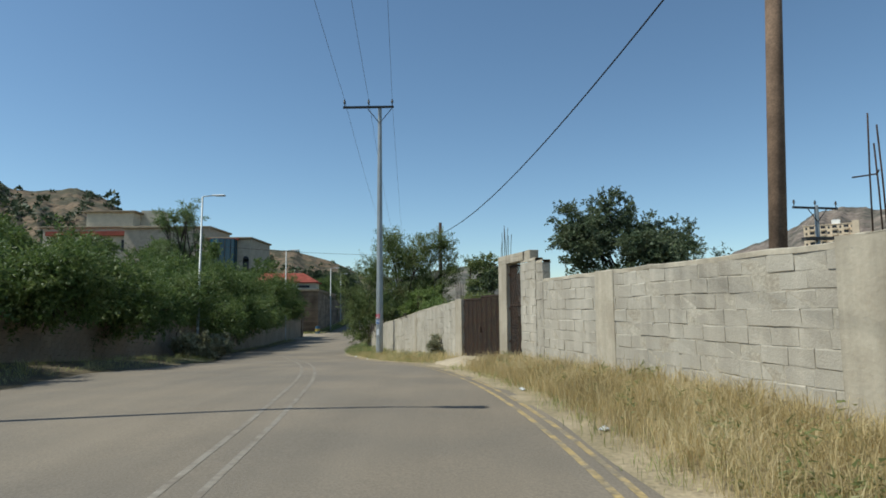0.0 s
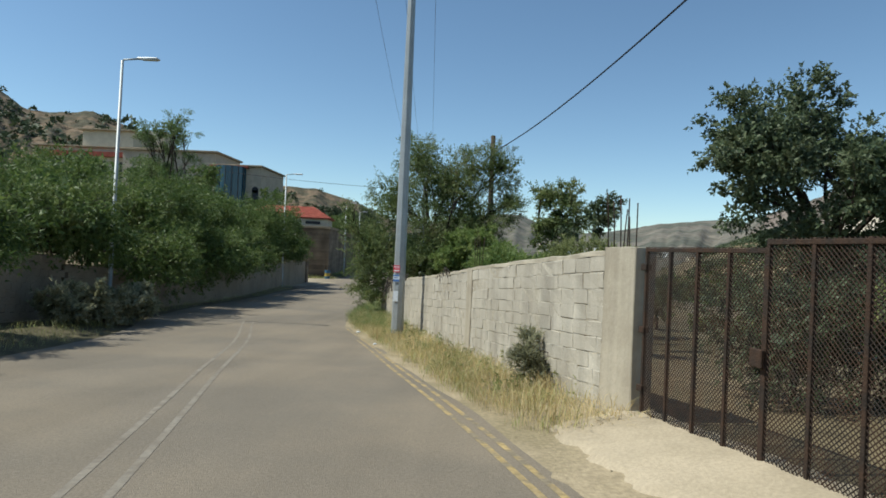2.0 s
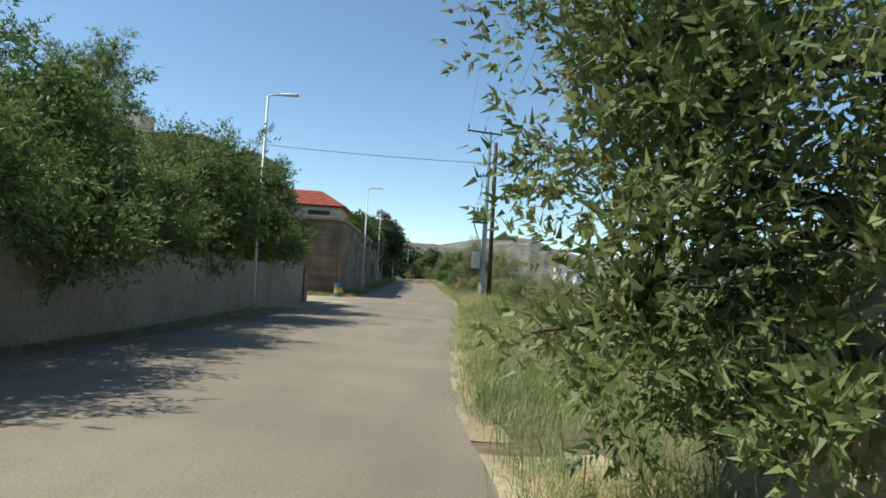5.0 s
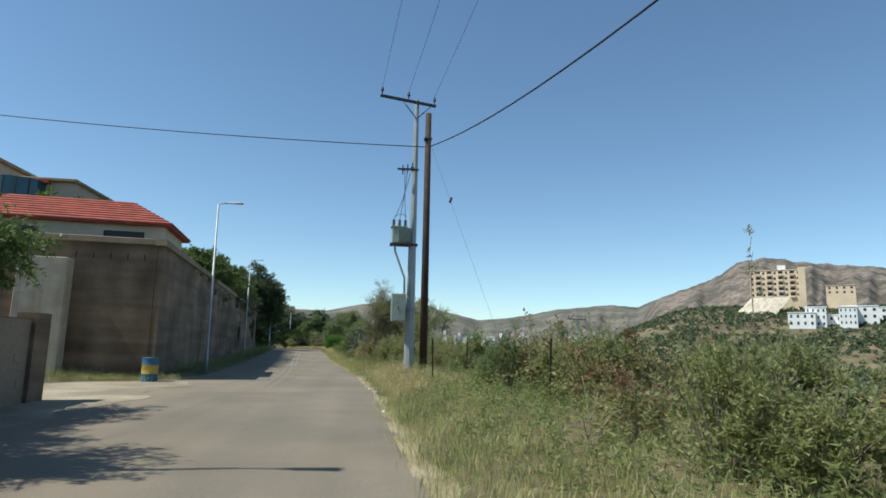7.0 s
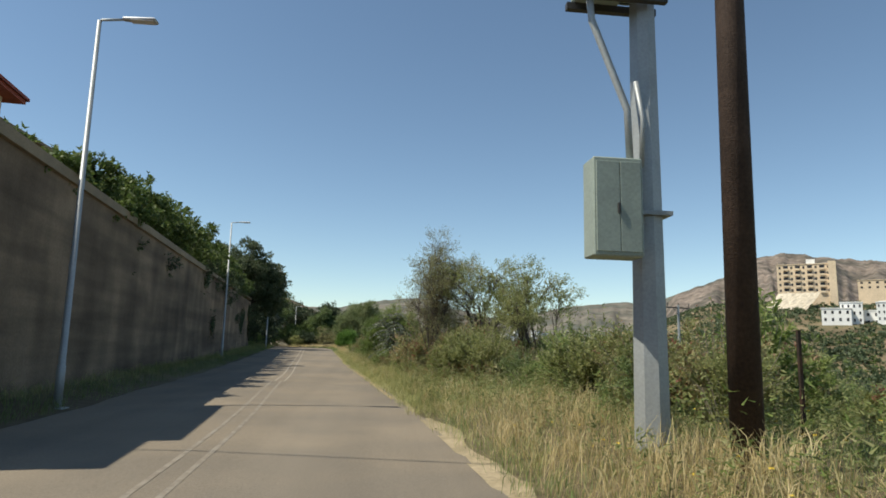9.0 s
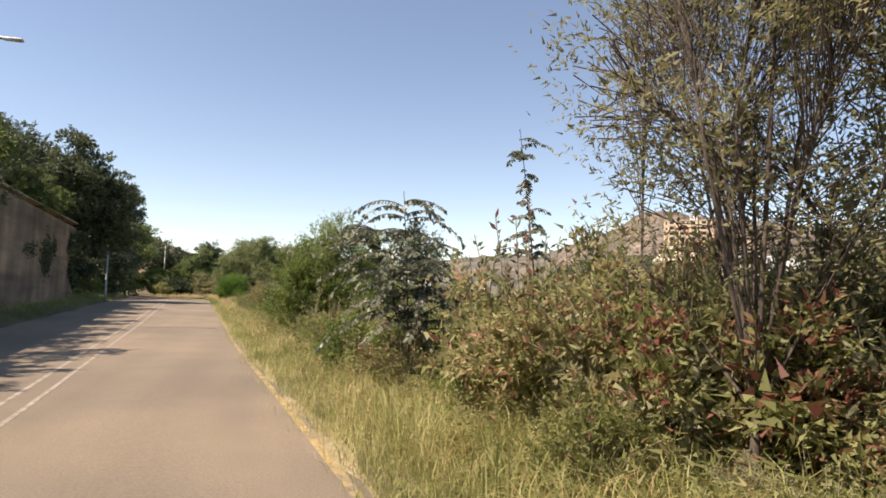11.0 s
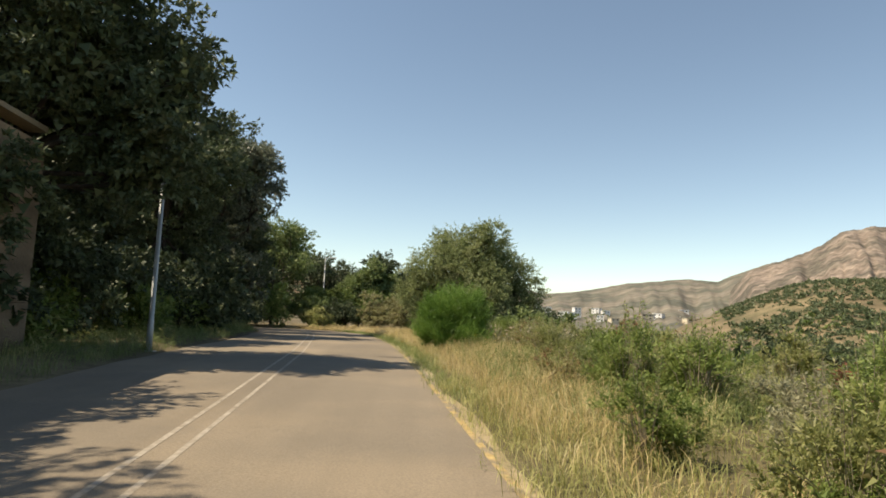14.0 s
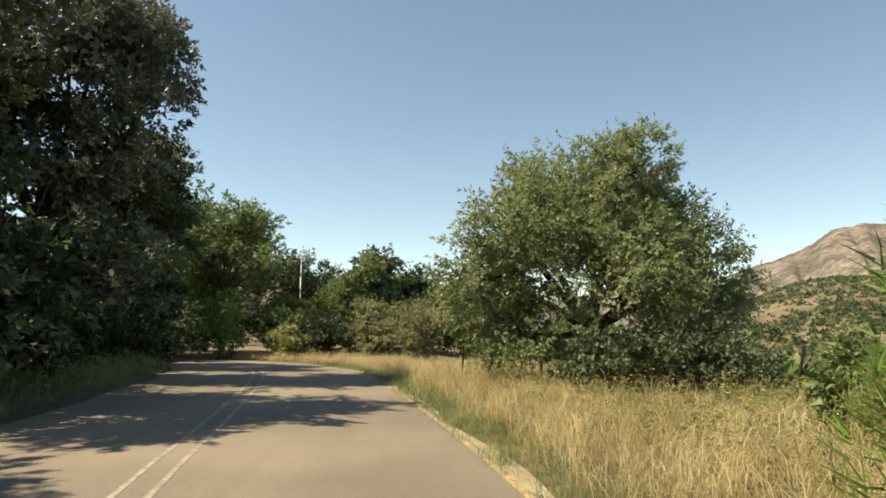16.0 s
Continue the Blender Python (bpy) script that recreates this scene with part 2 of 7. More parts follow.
L_RUSSET = leaf_mat("russet_leaf", [(0.17, 0.06, 0.045), (0.3, 0.12, 0.085), (0.22, 0.24, 0.09), (0.33, 0.35, 0.15), (0.46, 0.4, 0.22), (0.6, 0.36, 0.25)], through=0.5)
L_GREY = leaf_mat("grey_leaf", [(0.150, 0.152, 0.087), (0.271, 0.271, 0.163), (0.407, 0.396, 0.255), (0.516, 0.474, 0.319)], through=0.5)
L_TWIGGY = leaf_mat("sparse_olive_leaf", [(0.168, 0.137, 0.091), (0.235, 0.225, 0.109), (0.302, 0.306, 0.146), (0.403, 0.322, 0.218)], through=0.5)
G_STRAW = leaf_mat("straw_blade", [(0.317, 0.248, 0.112), (0.486, 0.383, 0.182), (0.635, 0.517, 0.274), (0.750, 0.652, 0.405)], through=0.45)
G_MIXED = leaf_mat("half_dry_blade", [(0.176, 0.208, 0.072), (0.297, 0.312, 0.110), (0.440, 0.421, 0.176), (0.605, 0.565, 0.297)], through=0.4)
G_GREEN = leaf_mat("green_blade", [(0.092, 0.132, 0.042), (0.161, 0.216, 0.066), (0.241, 0.300, 0.108), (0.368, 0.384, 0.180)], through=0.4)
SEED = mat("woolly_seed_head", (0.62, 0.53, 0.4), 0.9, var=0.15, bump=0)
FLOWER = mat("yellow_petal", (0.7, 0.5, 0.06), 0.7, var=0.1, bump=0)
FLOWER_RED = mat("red_petal", (0.55, 0.09, 0.03), 0.7, var=0.1, bump=0)

# ---- plan: the road's line, its height and the lie of the land ----
EDGE = np.array([(-60, 1.9), (-20, 1.9), (0, 1.62), (5, 1.48), (10, 1.02), (14, 0.4), (18.5, -0.7), (23.5, -2.15), (29, -3.6), (33.5, -5.2), (36, -5.9), (40, -6.45),
                 (47, -6.9), (54, -7.1), (68, -7.4), (76, -7.75), (83, -8.1), (99, -9.5), (109, -10.55), (117, -11.2), (126, -12.0), (138, -13.05),
                 (150, -14.15), (158, -15.3), (165, -16.6), (169, -17.8), (173, -20.0), (176, -23.0), (179, -28.0), (182, -35), (186, -48)])
RISE = np.array([(-60, -1.0), (-20, -0.4), (0, -0.04), (3, 0.08), (6.5, 0.15), (9.6, 0.12), (13, 0.04), (16.2, -0.11), (19.8, -0.29), (23.4, -0.55), (27.4, -0.87), (36, -1.22),
                 (48, -1.6), (57, -1.66), (66, -1.7), (92, -1.69), (103, -1.71), (109, -1.68), (119, -1.57), (129, -1.43), (138, -1.31), (145, -1.24), (160, -1.3), (177, -1.45), (210, -1.6), (400, -2)])
TURN_IN = np.array([(-60, 0.6), (8.5, 0.6), (11, 2.0), (15.7, 2.3), (18.3, 0.9), (22, 0.45), (27, 0), (60, 0), (63, 1.5), (66, 4.2), (70, 6.5), (75, 5.2), (79, 1.2), (82, 0)])
HALF = 3.35


def smooth(table, v, w):
    return sum(np.interp(v + d * w, table[:, 0], table[:, 1]) for d in (-1, -0.5, 0, 0.5, 1)) / 5


def edge_x(y):
    """The road's right edge."""
    return smooth(EDGE, y, 2.5)


def mid_x(y):
    return edge_x(y) - HALF - 0.05


def left_x(y):
    return edge_x(y) - 2 * HALF - 0.15


def road_z(y):
    return smooth(RISE, y, 3.0)


def wall_at_x(y):
    """The face line of the roadside walls: it bends towards the road past the gate."""
    return np.where(np.asarray(y) < 20.2, 5.32 - 0.24 * np.asarray(y), 0.472 - 0.276 * (np.asarray(y) - 20.2))


def ease(a, b, v):
    s = np.clip((v - a) / (b - a), 0, 1)
    return s * s * (3 - 2 * s)


SKYLINE = np.array([(-180, 4), (-120, 6), (-70, 9), (-20, 4), (-6.5, 3.0), (-3.5, 2.9), (0.4, 3.7), (3.5, 4.0), (5.5, 3.9), (7.2, 3.2), (10.9, 2.4), (14, 2.7), (18, 3.5), (22.9, 4.0),
                    (25.2, 3.8), (28.4, 5.1), (31.4, 6.2), (33.9, 7.7), (36.5, 8.0), (38.2, 7.4), (41, 7.1), (46, 6.5), (60, 5), (100, 3), (180, 4)])


def land_z(x, y):
    """The lie of the land beside and beyond the road."""
    rz = road_z(y)
    right = x - np.maximum(edge_x(y), -21.5)
    left = left_x(y) - x - np.interp(y, TURN_IN[:, 0], TURN_IN[:, 1])
    open_side = ease(38, 48, y)
    z = rz + 0.0 * x
    z = z + np.where(right > 0, ease(0.3, 2.2, right) * (0.16 * (1 - open_side) + (0.14 + 0.22 * ease(58, 68, y) * ease(90, 82, y)) * open_side), 0)
    z = z - open_side * (ease(5, 32, right) * 3.4 + ease(30, 150, right) * 13) - (1 - open_side) * ease(12, 120, right) * 14
    z = z + np.where(left > 0, ease(0.2, 1.6, left) * 0.18, 0) + ease(4, 46, left) * 9.0 * ease(-20, 20, 125 - y) + ease(40, 160, left) * 14
    r = np.hypot(x + 8, y - 75)
    b = np.degrees(np.arctan2(x + 8, y - 75))
    far = ease(230, 640, r) * ease(15, 32, b) * 60 * (b < 100) + ease(230, 640, r) * ease(100, 60, b) * 0
    z = z + far * np.where(b > 0, 1, 0)
    z = z + (np.sin(x * 0.9 + 1.3 * np.sin(y * 0.7)) * np.sin(y * 0.8 + 0.5 * x)) * 0.05 * ease(1.0, 4, np.maximum(right, left))
    return z


# ---- mesh helpers ----
def mesh_of(name, verts, faces):
    """A mesh from arrays: verts (n, 3) and faces (m, k), all with k corners."""
    me = bpy.data.meshes.new(name)
    verts, faces = np.asarray(verts, np.float32), np.asarray(faces, np.int32)
    m, k = faces.shape
    me.vertices.add(len(verts))
    me.vertices.foreach_set("co", verts.ravel())
    me.loops.add(m * k)
    me.loops.foreach_set("vertex_index", faces.ravel())
    me.polygons.add(m)
    me.polygons.foreach_set("loop_start", np.arange(0, m * k, k, dtype=np.int32))
    me.update(calc_edges=True)
    return me


def shade(me, smooth_on=True):
    me.polygons.foreach_set("use_smooth", [smooth_on] * len(me.polygons))
    return me


def empty(name, m, label, category, group="", kind=""):
    ob = new(name)
    ob.empty_display_size = 0.2
    ob.matrix_world = m
    return tagged(ob, label, category, group, kind)


def put(name, me, material, parent=None, label="", m=None):
    """Links a mesh as one object, under a thing or part if given."""
    ob = new(name, me)
    if material and not me.materials:
        me.materials.append(material)
    if parent is not None:
        ob.parent = parent
    if m is not None:
        ob.matrix_basis = m
    return tagged(ob, label)


def part(name, bm, material, parent, label="", m=None, soft=False):
    me = bpy.data.meshes.new(name)
    bm.to_mesh(me)
    bm.free()
    if soft:
        shade(me)
    return put(name, me, material, parent, label, m)


def box(bm, x0, x1, y0, y1, z0, z1, bevel=0.0):
    made = bmesh.ops.create_cube(bm, size=1, matrix=Matrix.LocRotScale(((x0 + x1) / 2, (y0 + y1) / 2, (z0 + z1) / 2), None, (x1 - x0, y1 - y0, z1 - z0)))
    if bevel:
        vs = set(made["verts"])
        bmesh.ops.bevel(bm, geom=[e for e in bm.edges if e.verts[0] in vs and e.verts[1] in vs], offset=bevel, segments=1, affect="EDGES")
    return bm


def boxed(*a, bevel=0.0):
    return box(bmesh.new(), *a, bevel=bevel)


def tube_arrays(points, radii, sides=8, twist=0.0):
    pts = np.asarray(points, float)
    n = len(pts)
    d = np.gradient(pts, axis=0)
    d /= np.linalg.norm(d, axis=1)[:, None] + 1e-9
    ref = np.where(np.abs(d[:, 2:3]) > 0.9, np.array([[1.0, 0, 0]]), np.array([[0, 0, 1.0]]))
    u = np.cross(d, ref)
    u /= np.linalg.norm(u, axis=1)[:, None] + 1e-9
    w = np.cross(d, u)
    a = np.linspace(0, 2 * math.pi, sides, endpoint=False) + twist
    r = np.broadcast_to(np.asarray(radii, float), (n,))
    v = pts[:, None] + r[:, None, None] * (np.cos(a)[None, :, None] * u[:, None] + np.sin(a)[None, :, None] * w[:, None])
    i, j = np.meshgrid(np.arange(n - 1), np.arange(sides), indexing="ij")
    j2 = (j + 1) % sides
    f = np.stack([i * sides + j, i * sides + j2, (i + 1) * sides + j2, (i + 1) * sides + j], -1).reshape(-1, 4)
    return v.reshape(-1, 3), f


def join_arrays(chunks):
    vs, fs, base = [], [], 0
    for v, f in chunks:
        vs.append(v)
        fs.append(np.asarray(f) + base)
        base += len(v)
    return np.concatenate(vs), np.concatenate(fs)


def tube(name, points, radii, material, parent=None, label="", sides=8, soft=True, caps=True):
    v, f = tube_arrays(points, radii, sides)
    bm = bmesh.new()
    vs = [bm.verts.new(c) for c in v]
    for q in f:
        bm.faces.new([vs[i] for i in q])
    if caps:
        bm.faces.new(vs[:sides][::-1])
        bm.faces.new(vs[-sides:])
    bmesh.ops.recalc_face_normals(bm, faces=bm.faces)
    return part(name, bm, material, parent, label, soft=soft)


def hang(a, b, sag, n=24):
    a, b = np.array(a, float), np.array(b, float)
    s = np.linspace(0, 1, n)[:, None]
    p = a + (b - a) * s
    p[:, 2] -= sag * 4 * (s * (1 - s))[:, 0]
    return p


def grid_sheet(xs, ys, fn):
    gx, gy = np.meshgrid(xs, ys)
    v = np.stack([gx, gy, fn(gx, gy)], -1).reshape(-1, 3)
    nx, ny = len(xs), len(ys)
    i, j = np.meshgrid(np.arange(nx - 1), np.arange(ny - 1))
    a = (j * nx + i).ravel()
    return v, np.stack([a, a + 1, a + nx + 1, a + nx], -1)


def strip(y0, y1, step, x0, x1, lift, cross=2):
    """A ribbon that follows the road between two lines of its plan."""
    ys = np.arange(y0, y1 + step / 2, step)
    cols = []
    for k in range(cross):
        s = k / (cross - 1)
        x = x0(ys) * (1 - s) + x1(ys) * s
        cols.append(np.stack([x, ys, road_z(ys) + lift(x, ys)], -1))
    v = np.stack(cols, 1).reshape(-1, 3)
    n = len(ys)
    i, j = np.meshgrid(np.arange(n - 1), np.arange(cross - 1), indexing="ij")
    a = (i * cross + j).ravel()
    return v, np.stack([a, a + 1, a + cross + 1, a + cross], -1)

# ---- the ground: one sheet to the horizon ----
def spread_out(lo, hi, step, reach, grow):
    inner = list(np.arange(lo, hi + 1e-6, step))
    a, s = [lo], step
    while a[-1] > -reach:
        s *= grow
        a.append(a[-1] - s)
    b, s = [hi], step
    while b[-1] < reach:
        s *= grow
        b.append(b[-1] + s)
    return np.array(a[:0:-1] + inner + b[1:])


def sheet_z(x, y):
    inside = (x < edge_x(y) - 0.1) & (x > left_x(y) + 0.1 - np.interp(y, TURN_IN[:, 0], TURN_IN[:, 1]))
    return land_z(x, y) - np.where(inside, 0.07, 0.012)


gv, gf = grid_sheet(spread_out(-34, 14, 0.6, 3600, 1.085), spread_out(-10, 190, 1.1, 3600, 1.085), sheet_z)
tagged(put("ground", shade(mesh_of("ground", gv, gf)), SOIL), "dry brown earth with sparse growth beside the road", "ground", kind="structure")


def camber(x, y):
    return 0.05 - 0.012 * np.abs(x - mid_x(y)) + 0.012 * np.sin(y * 0.37) * 0.5


rv, rf = strip(-60, 186, 0.5, lambda y: left_x(y) - np.interp(y, TURN_IN[:, 0], TURN_IN[:, 1]) + 0.06 * np.sin(y * 0.9) + 0.03 * np.sin(y * 2.3),
               lambda y: edge_x(y) + 0.12 + 0.04 * np.sin(y * 0.7) + 0.025 * np.sin(y * 1.9), camber, 25)
road = tagged(put("road", shade(mesh_of("road", rv, rf)), ASPHALT), "sun-bleached grey-brown asphalt road without kerbs", "road", kind="structure")


def line_marking(name, y0, y1, off, width, material, label, gaps):
    vs, fs, base = [], [], 0
    y = y0
    while y < y1:
        seg = gaps.uniform(18.0, 45.0)
        v, f = strip(y, min(y + seg, y1), 0.5, lambda q: off(q) - width / 2, lambda q: off(q) + width / 2, lambda x, q: camber(x, q) + 0.003)
        vs.append(v)
        fs.append(f + base)
        base += len(v)
        y += seg + gaps.uniform(0.03, 0.15)
    return tagged(put(name, mesh_of(name, np.concatenate(vs), np.concatenate(fs)), material), label, "road marking", kind="structure")


rg = random.Random(4)
line_marking("edge_line", -40, 34, lambda y: edge_x(y) - 0.02, 0.07, YELLOW, "worn yellow edge line painted on the asphalt", rg)
line_marking("edge_line", -40, 30, lambda y: edge_x(y) - 0.2, 0.07, YELLOW, "worn yellow edge line painted on the asphalt", rg)
line_marking("edge_line", 88, 160, lambda y: edge_x(y) - 0.02, 0.09, YELLOW, "worn yellow edge line painted on the asphalt", rg)
for shift in (-0.16, 0.16):
    line_marking("centre_line", -40, 34, lambda y, s=shift: mid_x(y) + s, 0.07, GHOST_LINE, "nearly worn away white centre line on the asphalt", rg)
    line_marking("centre_line", 74, 94, lambda y, s=shift: mid_x(y) + s, 0.07, GHOST_LINE, "nearly worn away white centre line on the asphalt", rg)
    line_marking("centre_line", 94, 172, lambda y, s=shift: mid_x(y) + s + np.interp(y, [94, 100, 109, 119, 134, 143, 150, 172], [0.12, 0.2, 0.26, 0.22, 0.16, 0.1, -0.2, -0.3]), 0.065, WHITE_LINE, "faded white centre line painted on the asphalt", rg)

def sandy_strip(y0, y1, inner, outer, label):
    v, f = strip(y0, y1, 0.5, lambda y: edge_x(y) + inner, outer, lambda x, y: land_z(x, y) - road_z(y) + 0.006 + 0.006 * np.sin(x * 5 + y * 3), 8)
    return tagged(put("verge", shade(mesh_of("verge", v, f)), SAND), label, "verge", kind="structure")


sandy_strip(-20, 41, 0.02, lambda y: wall_at_x(y) - 0.02, "sandy verge between the asphalt and the block wall")
sandy_strip(41.5, 84, 0.02, lambda y: edge_x(y) + 0.4 + 0.12 * np.sin(y * 1.7), "thin sandy verge along the asphalt")
sandy_strip(84.5, 170, 0.02, lambda y: edge_x(y) + 0.2 + 0.08 * np.sin(y * 1.1), "thin sandy verge along the asphalt")

# gravel fan where the track to the compound leaves the road
pv, pf = strip(63.0, 79.5, 0.15, lambda y: left_x(y) - np.interp(y, TURN_IN[:, 0], TURN_IN[:, 1]) - 0.4,
               lambda y: left_x(y) + 0.5 * ease(63, 68, y) * ease(79.5, 75, y) + 0.3 * np.sin(y * 1.1) + 0.12 * np.sin(y * 2.7),
               lambda x, y: camber(x, y) + 0.006 + 0.004 * np.sin(x * 3) * np.sin(y * 2.3), 24)
tagged(put("gravel_patch", shade(mesh_of("gravel_patch", pv, pf)), GRAVEL), "pale dusty gravel where a side track meets the road", "gravel", kind="structure")


# ---- hills ----
SLOPES, ROWS = {}, 70


def ridge(name, b0, b1, nb, r_foot, r_top, r_back, top_of, material, label, rough, seed, centre=(-8.0, 75.0), foot=-18.0, craggy=0.055):
    """A range of hills seen over an arc: it climbs from its foot to a skyline and falls behind."""
    bs = np.radians(np.linspace(b0, b1, nb))
    rs = np.concatenate([np.linspace(r_foot, r_top, ROWS), np.linspace(r_top, r_back, 7)[1:]])
    v = []
    for r in rs:
        for b in bs:
            s = (r - r_foot) / (r_top - r_foot) if r <= r_top else 1 - 0.5 * (r - r_top) / (r_back - r_top)
            x, y = centre[0] + r * math.sin(b), centre[1] + r * math.cos(b)
            h = r_top * math.tan(math.radians(top_of(math.degrees(b))))
            n = 0.35 * noise.fractal((x / rough, y / rough, seed), 0.9, 2.1, 3) + 0.5 * noise.fractal((math.degrees(b) * 1.1, s * 1.6, seed + 5), 0.75, 2.1, 5)
            spur = noise.fractal((math.degrees(b) * 0.4, seed, s * 0.9), 0.8, 2.0, 3)
            k = max(0.0, s) ** 1.15
            v.append((x, y, foot + (h - foot) * (k + 0.16 * spur * k * (1.02 - k) * 2.2) + n * h * craggy * min(1, s * 2) * (1 - 0.72 * k)))
    nbx = len(bs)
    i, j = np.meshgrid(np.arange(nbx - 1), np.arange(len(rs) - 1))
    a = (j * nbx + i).ravel()
    SLOPES[name] = np.array(v)[: ROWS * nbx]
    me = shade(mesh_of(name, np.array(v), np.stack([a, a + 1, a + nbx + 1, a + nbx], -1)))
    return tagged(put(name, me, material), label, "hill", kind="structure")


sky_of = lambda b: float(np.interp(b, SKYLINE[:, 0], SKYLINE[:, 1]))
ridge("backdrop_hills", -14, 29, 240, 500, 1500, 2100, sky_of, HILL_FAR, "hazy grey-green scrub hills across the valley", 240, 3.1, craggy=0.12)
ridge("backdrop_mountain", 24, 62, 260, 480, 1150, 1700, lambda b: sky_of(b) * ease(22.5, 27.5, b), HILL_ROCK, "bare reddish rocky mountain across the valley", 150, 7.7, foot=-22.0, craggy=0.16)
ridge("hill", -66, -24, 200, 130, 290, 430, lambda b: float(np.interp(b, [-66, -44, -39.5, -37.5, -36, -32.5, -30, -27, -24], [13, 12.5, 11.6, 10.2, 10.0, 10.6, 9.6, 7.6, 5.0])),
      HILL, "brown stony hillside dotted with dark bushes", 30, 1.7, centre=(-3.0, 20.0), foot=0.0, craggy=0.09)
ridge("hill_behind", -32, -5, 160, 330, 520, 760, lambda b: float(np.interp(b, [-32, -26, -22, -18, -14, -10.5, -5], [6.5, 6.3, 6.0, 5.7, 5.5, 4.6, 2.2])),
      HILL, "brown stony hillside dotted with dark bushes", 60, 2.9, centre=(-3.0, 20.0), foot=-12.0)
box_bm = boxed(-3, 3, -3, 3, 0, 11, bevel=0.5)
box(box_bm, -4, 4, -4, 4, 10, 12.5)
tower = empty("water_tower", pose(-8 + 1495 * math.sin(radians(5.35)), 75 + 1495 * math.cos(radians(5.35)), 96), "small grey tower on the far ridge", "tower")
part("tower_body", box_bm, HILL_FAR, tower)

# ---- block walls beside the road ----
def wall_dir(y):
    return Vector((-0.24 if y < 20.2 else -0.276, 1.0, 0)).normalized()


def wall_at(y):
    """A point on the roadside wall's face line."""
    return Vector((float(wall_at_x(y)), y, 0))


def block_mesh(seed, length=0.396, height=0.196, depth=0.17):
    g = random.Random(seed)
    bm = bmesh.new()
    bmesh.ops.create_cube(bm, size=1, matrix=Matrix.Diagonal((length, depth, height, 1)))
    bmesh.ops.bevel(bm, geom=list(bm.edges), offset=0.007, segments=1, affect="EDGES")
    for v in bm.verts:
        v.co += Vector((g.uniform(-1, 1) * 0.012, g.uniform(-1, 1) * 0.005, g.uniform(-1, 1) * 0.011))
    me = bpy.data.meshes.new("block")
    bm.to_mesh(me)
    bm.free()
    me.materials.append(BLOCK)
    return me


BLOCKS = [block_mesh(i) for i in range(7)]
HALVES = [block_mesh(20 + i, 0.19) for i in range(3)]


